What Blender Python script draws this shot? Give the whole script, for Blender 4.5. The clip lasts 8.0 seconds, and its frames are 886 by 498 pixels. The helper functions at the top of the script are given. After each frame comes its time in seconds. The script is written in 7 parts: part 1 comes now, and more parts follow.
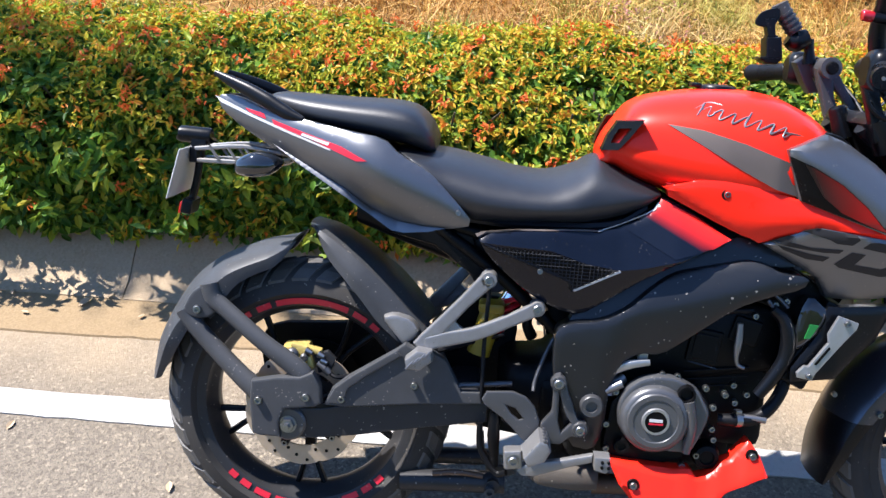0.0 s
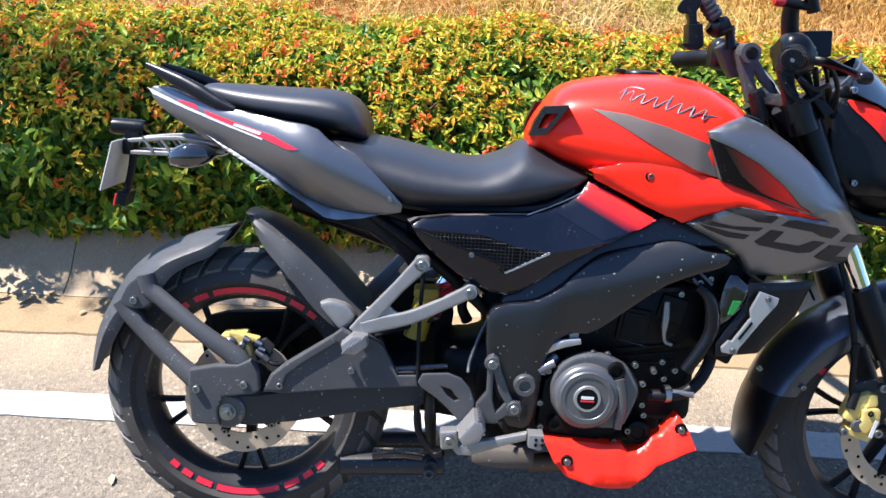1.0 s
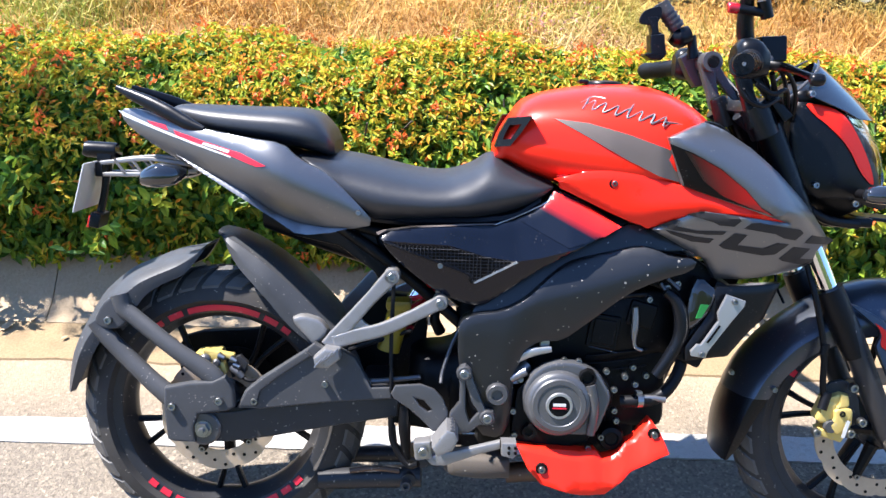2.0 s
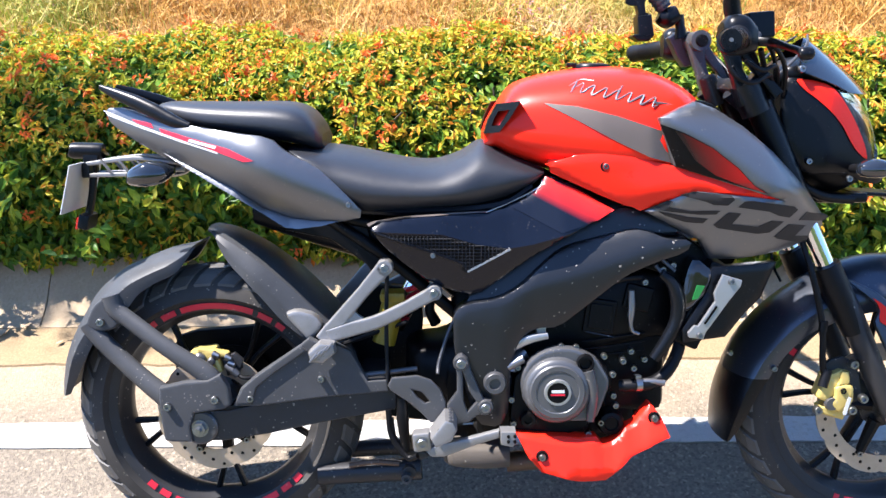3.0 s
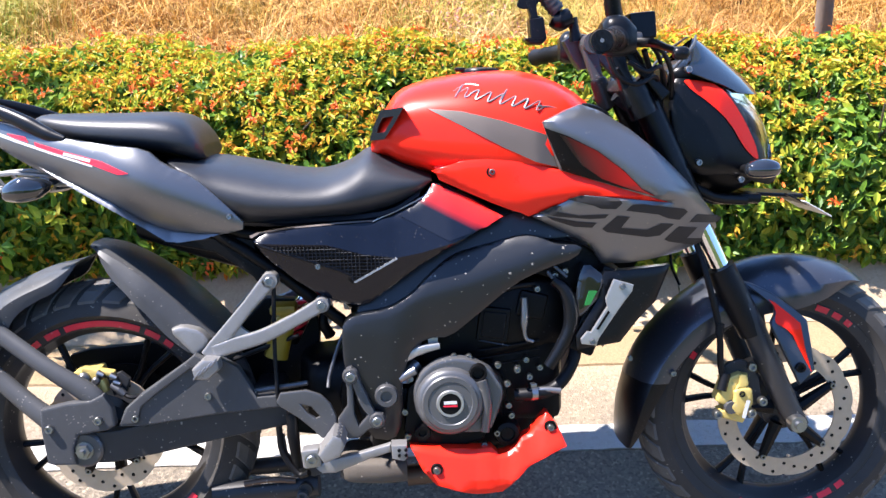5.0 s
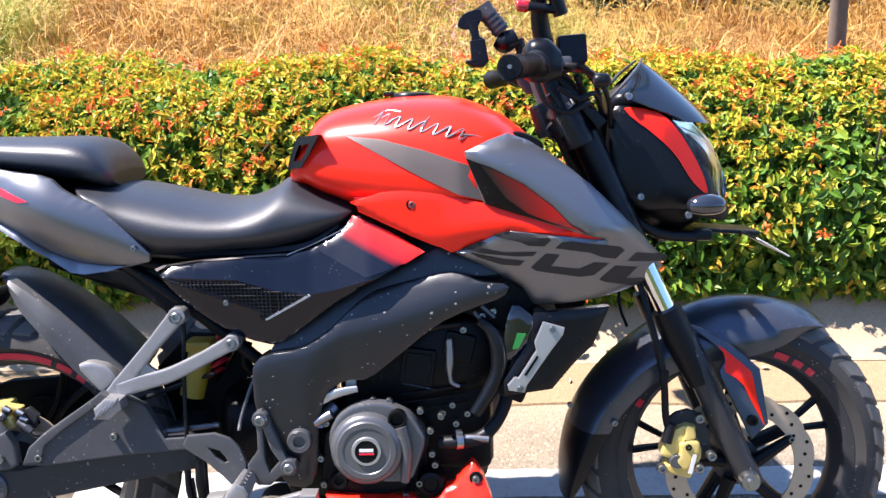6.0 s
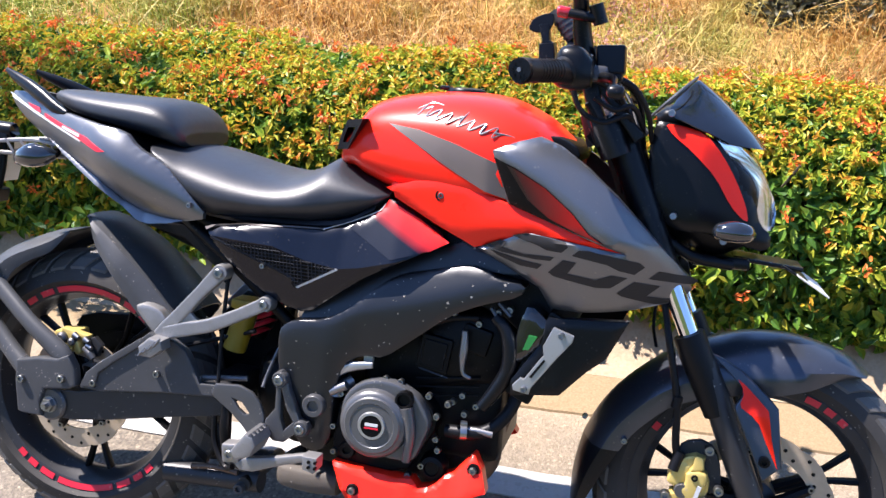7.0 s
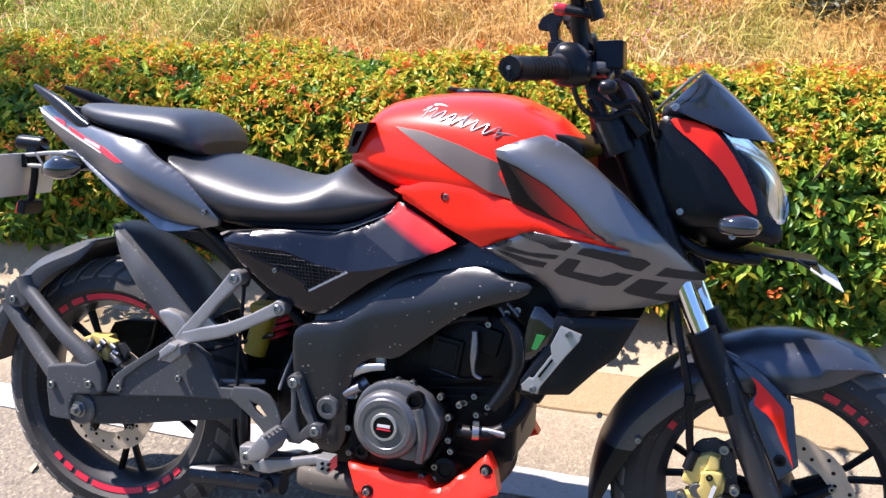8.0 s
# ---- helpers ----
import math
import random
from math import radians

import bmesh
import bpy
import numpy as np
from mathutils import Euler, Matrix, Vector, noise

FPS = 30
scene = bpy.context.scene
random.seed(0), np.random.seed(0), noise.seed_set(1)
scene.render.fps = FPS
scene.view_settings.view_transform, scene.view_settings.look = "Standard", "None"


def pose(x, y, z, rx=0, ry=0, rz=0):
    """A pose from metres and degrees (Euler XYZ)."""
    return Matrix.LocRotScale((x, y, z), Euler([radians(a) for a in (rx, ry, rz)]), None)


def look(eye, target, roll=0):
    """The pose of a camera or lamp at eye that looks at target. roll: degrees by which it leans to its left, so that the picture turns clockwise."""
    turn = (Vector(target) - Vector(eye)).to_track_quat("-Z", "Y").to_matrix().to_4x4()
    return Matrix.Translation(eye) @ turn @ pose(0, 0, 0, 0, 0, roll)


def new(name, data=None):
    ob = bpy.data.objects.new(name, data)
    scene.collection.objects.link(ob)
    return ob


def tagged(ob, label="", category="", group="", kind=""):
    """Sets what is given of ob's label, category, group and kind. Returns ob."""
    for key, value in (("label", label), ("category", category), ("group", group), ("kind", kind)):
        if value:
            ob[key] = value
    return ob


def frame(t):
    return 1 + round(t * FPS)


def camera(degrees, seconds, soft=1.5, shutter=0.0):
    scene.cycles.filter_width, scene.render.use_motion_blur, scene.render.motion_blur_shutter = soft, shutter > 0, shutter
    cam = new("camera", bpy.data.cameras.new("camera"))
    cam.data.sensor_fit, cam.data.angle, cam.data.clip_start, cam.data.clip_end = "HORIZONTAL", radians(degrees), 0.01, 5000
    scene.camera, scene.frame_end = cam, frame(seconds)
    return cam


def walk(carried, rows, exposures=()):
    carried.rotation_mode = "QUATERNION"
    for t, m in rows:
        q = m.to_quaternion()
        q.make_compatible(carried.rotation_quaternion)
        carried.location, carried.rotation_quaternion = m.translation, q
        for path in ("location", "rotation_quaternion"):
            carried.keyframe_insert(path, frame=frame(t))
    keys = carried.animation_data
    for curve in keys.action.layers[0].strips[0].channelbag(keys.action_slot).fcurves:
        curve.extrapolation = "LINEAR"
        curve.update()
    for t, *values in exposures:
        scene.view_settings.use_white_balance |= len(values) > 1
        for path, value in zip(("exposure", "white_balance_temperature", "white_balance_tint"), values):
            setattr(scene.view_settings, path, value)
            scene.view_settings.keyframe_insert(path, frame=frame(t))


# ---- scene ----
# Camera: the rows are told in the leaning motorcycle's own frame, so they are laid over with its lean.
LEAN = radians(23.0)
STAND = Matrix.Translation((0, 0, -0.018)) @ Matrix.Rotation(-LEAN, 4, "X")
cam = camera(48.5, 8.0, 1.5)
EXPOSURES = [(0, 1.43, 5550, 13.5), (1.5, 1.77, 5550, 13.5), (3, 1.92, 5620, 14.5), (4.7, 1.93, 5680, 15.5), (6, 1.85, 5700, 17.5), (6.6, 1.69, 5700, 17.5), (8, 1.63, 5700, 18.5)]
PATH = [
    (0, (0.344, -1.912, 1.017), (0.266, 0.05, 0.635), 3.8),
    (0.5, (0.365, -1.928, 1.014), (0.335, 0.035, 0.63), 3.9),
    (1, (0.389, -1.948, 1.005), (0.4, 0.015, 0.622), 3.1),
    (1.5, (0.423, -1.964, 0.995), (0.444, 0.003, 0.634), 2.4),
    (1.7, (0.433, -1.977, 0.988), (0.451, -0.004, 0.66), 2.2),
    (2.8, (0.466, -1.964, 0.966), (0.469, 0.008, 0.633), -0.4),
    (3, (0.459, -1.96, 0.969), (0.472, 0.011, 0.631), -0.4),
    (3.5, (0.475, -1.971, 0.967), (0.491, 0.0, 0.63), -0.3),
    (4, (0.513, -1.957, 0.964), (0.546, 0.015, 0.634), -0.3),
    (4.5, (0.559, -1.958, 0.961), (0.641, 0.015, 0.641), -1.7),
    (4.7, (0.572, -1.955, 0.96), (0.66, 0.018, 0.642), -1.8),
    (5.8, (0.801, -1.811, 0.97), (0.78, 0.162, 0.643), -0.3),
    (6, (0.848, -1.806, 0.978), (0.815, 0.172, 0.686), -1.0),
    (6.5, (1.005, -1.79, 0.979), (0.779, 0.176, 0.691), 1.3),
    (7, (1.16, -1.811, 0.983), (0.717, 0.115, 0.675), 4.8),
    (7.5, (1.238, -1.808, 0.982), (0.7, 0.095, 0.683), 4.7),
    (8, (1.268, -1.788, 0.981), (0.687, 0.102, 0.677), 3.0),
]
walk(cam, [(t, STAND @ look(eye, target, roll)) for t, eye, target, roll in PATH], EXPOSURES)

# ---- light: high sun, a little behind the hedge and towards the motorcycle's tail ----
SUN_WAY = Vector((-0.60, 0.18, 1.0)).normalized()
world = bpy.data.worlds.new("sky")
scene.world = world
world.use_nodes = True
sky = world.node_tree.nodes.new("ShaderNodeTexSky")
sky.sky_type = "NISHITA"
sky.sun_disc = False
sky.ozone_density, sky.dust_density = 4.0, 0.15
sky.sun_elevation = math.asin(SUN_WAY.z)
sky.sun_rotation = math.atan2(SUN_WAY.x, SUN_WAY.y)
background = world.node_tree.nodes["Background"]
background.inputs["Strength"].default_value = 0.10
world.node_tree.links.new(sky.outputs[0], background.inputs[0])
sun_data = bpy.data.lights.new("sun", "SUN")
sun_data.energy, sun_data.angle, sun_data.color = 5.2, radians(0.75), (1.0, 0.88, 0.72)
sun = new("sun", sun_data)
sun.matrix_world = look(SUN_WAY * 20, (0, 0, 0))


# ---- materials ----
def material(name, base, rough=0.5, metal=0.0, coat=0.0, vary=0.12, scale=30.0, bump=0.0, bump_scale=400.0, dust=0.0, dust_scale=60.0,
             dust_colour=(0.42, 0.38, 0.32), island=None, translucent=0.0, spec=0.5, smear=0.0, patches=()):
    """A procedural surface: base colour with two scales of variation, fine relief, and specks or films of dust."""
    m = bpy.data.materials.new(name)
    m.use_nodes = True
    nodes, link = m.node_tree.nodes, m.node_tree.links.new
    bsdf = nodes["Principled BSDF"]
    bsdf.inputs["Roughness"].default_value = rough
    bsdf.inputs["Metallic"].default_value = metal
    bsdf.inputs["Coat Weight"].default_value = coat
    bsdf.inputs["Coat Roughness"].default_value = 0.06
    bsdf.inputs["Specular IOR Level"].default_value = spec
    place = nodes.new("ShaderNodeTexCoord").outputs["Object"]

    def cloud(size, detail=4.0, roughness=0.6):
        n = nodes.new("ShaderNodeTexNoise")
        n.inputs["Scale"].default_value, n.inputs["Detail"].default_value, n.inputs["Roughness"].default_value = size, detail, roughness
        link(place, n.inputs["Vector"])
        return n.outputs["Fac"]

    def ramp(fac, *stops):
        n = nodes.new("ShaderNodeValToRGB")
        while len(n.color_ramp.elements) < len(stops):
            n.color_ramp.elements.new(0.5)
        for e, (p, c) in zip(n.color_ramp.elements, stops):
            e.position, e.color = p, (*c, 1)
        link(fac, n.inputs[0])
        return n.outputs[0]

    def mix(fac, a, b):
        n = nodes.new("ShaderNodeMix")
        n.data_type = "RGBA"
        for socket, value in ((n.inputs[0], fac), (n.inputs[6], a), (n.inputs[7], b)):
            if isinstance(value, bpy.types.NodeSocket):
                link(value, socket)
            else:
                socket.default_value = value if isinstance(value, float) else (*value, 1)
        return n.outputs[2]

    def maths(op, a, b):
        n = nodes.new("ShaderNodeMath")
        n.operation = op
        for socket, value in ((n.inputs[0], a), (n.inputs[1], b)):
            if isinstance(value, bpy.types.NodeSocket):
                link(value, socket)
            else:
                socket.default_value = value
        return n.outputs[0]

    dark, light = [c * (1 - vary) for c in base], [min(c * (1 + vary), 1) for c in base]
    if island:
        rnd = nodes.new("ShaderNodeNewGeometry").outputs["Random Per Island"]
        colour = ramp(rnd, *island)
        colour = mix(maths("MULTIPLY", cloud(scale), 0.25), colour, tuple(dark))
        for size, start, share, tone in patches:
            grown = maths("MINIMUM", maths("MAXIMUM", maths("MULTIPLY", maths("SUBTRACT", cloud(size, 3.0), start), 7.0), 0.0), share)
            colour = mix(grown, colour, tone)
    else:
        colour = mix(cloud(scale), tuple(dark), tuple(light))
        colour = mix(maths("MULTIPLY", cloud(scale * 9, 2.0), 0.35), colour, tuple(dark))
    if dust:
        specks = nodes.new("ShaderNodeTexVoronoi")
        specks.inputs["Scale"].default_value = dust_scale
        link(place, specks.inputs["Vector"])
        spot = maths("LESS_THAN", specks.outputs["Distance"], maths("SUBTRACT", maths("MULTIPLY", cloud(61.0, 2.0), 0.70), 0.235))
        some = maths("GREATER_THAN", cloud(23.0, 3.0), 0.50)
        film = maths("MULTIPLY", cloud(9.0, 6.0, 0.7), smear)
        amount = maths("MULTIPLY", maths("MAXIMUM", maths("MULTIPLY", maths("MULTIPLY", spot, some), 0.8), film), dust)
        colour = mix(amount, colour, dust_colour)
        r = maths("ADD", maths("MULTIPLY", amount, 0.5), rough)
        link(r, bsdf.inputs["Roughness"])
    else:
        r = maths("ADD", maths("MULTIPLY", cloud(scale * 2.3), 0.14), rough - 0.07)
        link(r, bsdf.inputs["Roughness"])
    link(colour, bsdf.inputs["Base Color"])
    if bump:
        b = nodes.new("ShaderNodeBump")
        b.inputs["Strength"].default_value, b.inputs["Distance"].default_value = bump, 0.002
        link(cloud(bump_scale, 3.0), b.inputs["Height"])
        link(b.outputs[0], bsdf.inputs["Normal"])
    if translucent:
        t = nodes.new("ShaderNodeBsdfTranslucent")
        link(colour, t.inputs["Color"])
        s = nodes.new("ShaderNodeMixShader")
        s.inputs[0].default_value = translucent
        link(bsdf.outputs[0], s.inputs[1])
        link(t.outputs[0], s.inputs[2])
        link(s.outputs[0], nodes["Material Output"].inputs["Surface"])
    return m


RED = material("red_paint", (0.80, 0.020, 0.006), 0.30, coat=0.16, spec=0.18, vary=0.04, scale=6)
GUNMETAL = material("gunmetal_paint", (0.165, 0.17, 0.18), 0.37, metal=0.8, coat=0.0, spec=0.5, vary=0.08, scale=500, dust=0.3, dust_scale=120, smear=0.06)
MUD_GREY = material("mudguard_paint", (0.072, 0.080, 0.098), 0.30, metal=0.75, spec=0.4, vary=0.08, bump=0.02, dust=0.2, dust_scale=110, smear=0.02)
STRIPE_GREY = material("stripe_grey", (0.10, 0.08, 0.066), 0.4, vary=0.08)
DIGIT_GREY = material("digit_grey", (0.022, 0.0205, 0.020), 0.5, spec=0.25, vary=0.1)
SATIN_BLACK = material("satin_black_plastic", (0.003, 0.0036, 0.0052), 0.32, spec=0.24, vary=0.2, bump=0.03, dust=0.08, dust_scale=150, smear=0.03)
DUSTY_GREY = material("dusty_grey_plastic", (0.042, 0.045, 0.050), 0.42, spec=0.26, vary=0.25, bump=0.08, dust=0.45, dust_scale=130, smear=0.12)
DUSTY_BLACK = material("dusty_black_metal", (0.019, 0.0195, 0.022), 0.42, spec=0.35, vary=0.25, bump=0.08, dust=0.55, dust_scale=110, smear=0.05)
FRAME_GREY = material("frame_grey_paint", (0.0065, 0.008, 0.011), 0.33, spec=0.50, vary=0.15, bump=0.04, dust=0.7, dust_scale=90, smear=0.02)
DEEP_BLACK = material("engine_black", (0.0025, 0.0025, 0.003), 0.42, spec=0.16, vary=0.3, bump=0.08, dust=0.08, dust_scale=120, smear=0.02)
VINYL = material("seat_vinyl", (0.011, 0.0125, 0.0165), 0.47, spec=0.65, vary=0.25, bump=0.12, bump_scale=240, dust=0.0)
RUBBER = material("tyre_rubber", (0.016, 0.0155, 0.0155), 0.66, spec=0.3, vary=0.25, bump=0.2, dust=0.6, dust_scale=130, smear=0.16)
# paler than the carcass: sun sheen put into the base colour, plus dust
SHEEN_TREAD = material("sheen_tread_rubber", (0.050, 0.048, 0.045), 0.55, spec=0.5, vary=0.3, bump=0.2, dust=0.6, dust_scale=130, smear=0.25)
HOSE = material("hose_rubber", (0.005, 0.005, 0.006), 0.45, spec=0.2, vary=0.2)
ALLOY = material("cast_alloy", (0.24, 0.24, 0.25), 0.36, metal=0.85, vary=0.12, bump=0.1, dust=0.5, dust_scale=140, smear=0.2)
BRIGHT_ALLOY = material("worn_bright_alloy", (0.29, 0.287, 0.284), 0.42, metal=0.7, vary=0.28, bump=0.2, bump_scale=260, dust=0.7, dust_scale=150, dust_colour=(0.20, 0.18, 0.15), smear=0.35)
GREY_ALLOY = material("painted_alloy", (0.075, 0.077, 0.083), 0.38, metal=0.5, vary=0.15, bump=0.06, dust=0.6, dust_scale=130, smear=0.1)
CASE_GREY = material("case_grey_paint", (0.105, 0.107, 0.112), 0.36, metal=0.5, vary=0.18, bump=0.05, dust=0.5, dust_scale=120, smear=0.05)
GRILLE = material("grille_grey", (0.028, 0.029, 0.032), 0.8, spec=0.1, vary=0.2)
BANK_GREEN = material("reflection_bank_green", (0.05, 0.075, 0.022), 0.85, spec=0.1, vary=0.5, scale=3, bump=0.6, bump_scale=14)
BLUE_BLACK = material("blue_black_paint", (0.0030, 0.0044, 0.0095), 0.15, spec=0.36, vary=0.2, bump=0.02, dust=0.06, dust_scale=150, smear=0.02)
RISER_GREY = material("riser_grey_paint", (0.060, 0.062, 0.068), 0.40, metal=0.3, vary=0.15, bump=0.06, dust=0.5, dust_scale=130, smear=0.1)
SILVER = material("silver_plate", (0.42, 0.42, 0.42), 0.34, metal=0.75, vary=0.06, dust=0.4, smear=0.1)
STEEL = material("bolt_steel", (0.32, 0.32, 0.32), 0.36, metal=1.0, vary=0.2)
CHROME = material("fork_chrome", (0.72, 0.73, 0.75), 0.10, metal=1.0, vary=0.02)
DISC = material("disc_steel", (0.46, 0.37, 0.27), 0.42, metal=0.45, vary=0.15, scale=90)
GOLD = material("gold_anodised", (0.62, 0.47, 0.13), 0.42, metal=0.35, vary=0.2, dust=0.4, smear=0.15)
TAPE = material("red_rim_tape", (0.60, 0.010, 0.032), 0.42, vary=0.12, dust=0.3, smear=0.1)
FADE_RED = material("dark_red_paint", (0.34, 0.008, 0.014), 0.25, coat=0.6, vary=0.1)
WHITE_TRIM = material("white_trim", (0.55, 0.55, 0.54), 0.4, vary=0.08)
PLATE_BACK = material("plate_aluminium", (0.62, 0.61, 0.57), 0.5, metal=0.3, vary=0.12, scale=14)
YELLOW = material("yellow_reservoir", (0.27, 0.19, 0.010), 0.4, vary=0.12)
GREEN = material("green_label", (0.02, 0.16, 0.03), 0.4, vary=0.1)
REFLECTOR = material("red_reflector", (0.5, 0.02, 0.015), 0.15, coat=1.0, vary=0.1, scale=300)
SMOKE = material("smoked_screen", (0.006, 0.006, 0.007), 0.12, coat=0.5, vary=0.1)
SMOKE_LENS = material("smoked_indicator", (0.012, 0.014, 0.018), 0.06, coat=1.0, vary=0.1)
MUDDY = material("muddy_iron", (0.045, 0.036, 0.028), 0.7, vary=0.3, bump=0.2, dust=0.6, smear=0.25)
EXHAUST = material("exhaust_iron", (0.10, 0.06, 0.038), 0.55, metal=0.5, vary=0.35, bump=0.15, dust=0.5, smear=0.2)


def fade_paint(name, a, b, way, start, end, rough=0.20):
    """Paint sprayed from colour a to colour b along a direction of the motorcycle."""
    m = bpy.data.materials.new(name)
    m.use_nodes = True
    nodes, link = m.node_tree.nodes, m.node_tree.links.new
    dot = nodes.new("ShaderNodeVectorMath")
    dot.operation = "DOT_PRODUCT"
    link(nodes.new("ShaderNodeTexCoord").outputs["Object"], dot.inputs[0])
    dot.inputs[1].default_value = way
    span = nodes.new("ShaderNodeMapRange")
    span.inputs["From Min"].default_value, span.inputs["From Max"].default_value = start, end
    link(dot.outputs["Value"], span.inputs["Value"])
    mix = nodes.new("ShaderNodeMix")
    mix.data_type = "RGBA"
    link(span.outputs[0], mix.inputs[0])
    mix.inputs[6].default_value, mix.inputs[7].default_value = (*a, 1), (*b, 1)
    b = nodes["Principled BSDF"]
    link(mix.outputs[2], b.inputs["Base Color"])
    b.inputs["Roughness"].default_value, b.inputs["Specular IOR Level"].default_value = rough, 0.45
    return m


PANEL_FADE = fade_paint("red_to_black", (0.0030, 0.0044, 0.0095), (0.78, 0.02, 0.012), (0.45, 0, 0.893), 0.962, 1.003)
FLASH_RED = fade_paint("dark_to_red", (0.006, 0.002, 0.004), (0.42, 0.009, 0.010), (0.86, 0, 0.5), 1.205, 1.285)


def glass(name, colour):
    m = bpy.data.materials.new(name)
    m.use_nodes = True
    b = m.node_tree.nodes["Principled BSDF"]
    b.inputs["Base Color"].default_value = (*colour, 1)
    b.inputs["Roughness"].default_value = 0.03
    b.inputs["Transmission Weight"].default_value = 1.0
    b.inputs["IOR"].default_value = 1.45
    return m


LENS_GLASS = glass("headlamp_lens", (0.95, 0.96, 0.97))
MIRROR = material("mirror_silver", (0.85, 0.85, 0.86), 0.07, metal=1.0, vary=0.01)

LEAF_MIX = [(0.0, (0.042, 0.105, 0.013)), (0.35, (0.093, 0.191, 0.017)), (0.65, (0.177, 0.286, 0.022)), (0.88, (0.335, 0.382, 0.028)), (1.0, (0.446, 0.382, 0.032))]
YOUNG_MIX = [(0.0, (0.28, 0.383, 0.023)), (0.5, (0.52, 0.478, 0.028)), (0.8, (0.68, 0.383, 0.028)), (1.0, (0.7, 0.191, 0.023))]
STRAW_MIX = [(0.0, (0.15, 0.065, 0.012)), (0.3, (0.44, 0.215, 0.034)), (0.65, (0.64, 0.36, 0.065)), (1.0, (0.80, 0.56, 0.19))]
GRASS_MIX = [(0.0, (0.14, 0.22, 0.025)), (0.5, (0.32, 0.38, 0.045)), (1.0, (0.60, 0.55, 0.11))]
LEAF = material("hedge_leaf", (0.05, 0.12, 0.015), 0.46, spec=0.3, vary=0.3, scale=8, island=LEAF_MIX, translucent=0.28)
YOUNG = material("young_leaf", (0.3, 0.2, 0.02), 0.48, spec=0.3, vary=0.2, scale=8, island=YOUNG_MIX, translucent=0.32)
BLOSSOM = material("red_blossom", (0.80, 0.19, 0.03), 0.5, vary=0.25, scale=50, translucent=0.3)
TWIG = material("hedge_twig", (0.06, 0.045, 0.022), 0.8, vary=0.3, scale=60)
STRAW = material("dry_grass", (0.45, 0.3, 0.1), 0.6, vary=0.2, scale=5, island=STRAW_MIX, translucent=0.2, patches=((0.9, 0.50, 0.6, (0.33, 0.33, 0.05)), (2.1, 0.55, 0.55, (0.34, 0.16, 0.035)), (1.4, 0.60, 0.6, (0.74, 0.60, 0.26))))
GRASS = material("green_grass", (0.2, 0.2, 0.03), 0.55, vary=0.2, scale=5, island=GRASS_MIX, translucent=0.25)
BARK = material("tree_bark", (0.16, 0.12, 0.09), 0.85, vary=0.3, scale=25, bump=0.6, bump_scale=70)


def ground_material(name, stops, sizes, rough, bump, bump_scale, stain=None, stain_scale=2.0, drift=None):
    """Grains of several tints over broad stains."""
    m = bpy.data.materials.new(name)
    m.use_nodes = True
    nodes, link = m.node_tree.nodes, m.node_tree.links.new
    bsdf = nodes["Principled BSDF"]
    bsdf.inputs["Roughness"].default_value = rough
    bsdf.inputs["Specular IOR Level"].default_value = 0.25
    place = nodes.new("ShaderNodeTexCoord").outputs["Object"]
    grain = nodes.new("ShaderNodeTexVoronoi")
    grain.inputs["Scale"].default_value = sizes[0]
    link(place, grain.inputs["Vector"])
    tone = nodes.new("ShaderNodeValToRGB")
    while len(tone.color_ramp.elements) < len(stops):
        tone.color_ramp.elements.new(0.5)
    for e, (p, c) in zip(tone.color_ramp.elements, stops):
        e.position, e.color = p, (*c, 1)
    link(grain.outputs["Color"], tone.inputs[0])
    colour = tone.outputs[0]
    for size, amount, tint in ((sizes[1], 0.35, stops[0][1]), (stain_scale, 0.5, stain or stops[-1][1])):
        n = nodes.new("ShaderNodeTexNoise")
        n.inputs["Scale"].default_value, n.inputs["Detail"].default_value = size, 6.0
        link(place, n.inputs["Vector"])
        k = nodes.new("ShaderNodeMath")
        k.operation, k.inputs[1].default_value = "MULTIPLY", amount
        link(n.outputs["Fac"], k.inputs[0])
        x = nodes.new("ShaderNodeMix")
        x.data_type = "RGBA"
        link(k.outputs[0], x.inputs[0])
        link(colour, x.inputs[6])
        x.inputs[7].default_value = (*tint, 1)
        colour = x.outputs[2]
    if drift:
        # blown sand that thickens across the strip between two depths
        part_y = nodes.new("ShaderNodeSeparateXYZ")
        link(place, part_y.inputs[0])
        span = nodes.new("ShaderNodeMapRange")
        span.inputs["From Min"].default_value, span.inputs["From Max"].default_value = drift[0], drift[1]
        link(part_y.outputs["Y"], span.inputs["Value"])
        n = nodes.new("ShaderNodeTexNoise")
        n.inputs["Scale"].default_value, n.inputs["Detail"].default_value = 7.0, 8.0
        link(place, n.inputs["Vector"])
        k = nodes.new("ShaderNodeMath")
        k.operation = "MULTIPLY"
        link(n.outputs["Fac"], k.inputs[0])
        link(span.outputs[0], k.inputs[1])
        x = nodes.new("ShaderNodeMix")
        x.data_type = "RGBA"
        link(k.outputs[0], x.inputs[0])
        link(colour, x.inputs[6])
        x.inputs[7].default_value = (*drift[2], 1)
        colour = x.outputs[2]
    link(colour, bsdf.inputs["Base Color"])
    b = nodes.new("ShaderNodeBump")
    b.inputs["Strength"].default_value, b.inputs["Distance"].default_value = bump, 0.004
    h = nodes.new("ShaderNodeTexNoise")
    h.inputs["Scale"].default_value, h.inputs["Detail"].default_value = bump_scale, 5.0
    link(place, h.inputs["Vector"])
    link(h.outputs["Fac"], b.inputs["Height"])
    link(b.outputs[0], bsdf.inputs["Normal"])
    return m


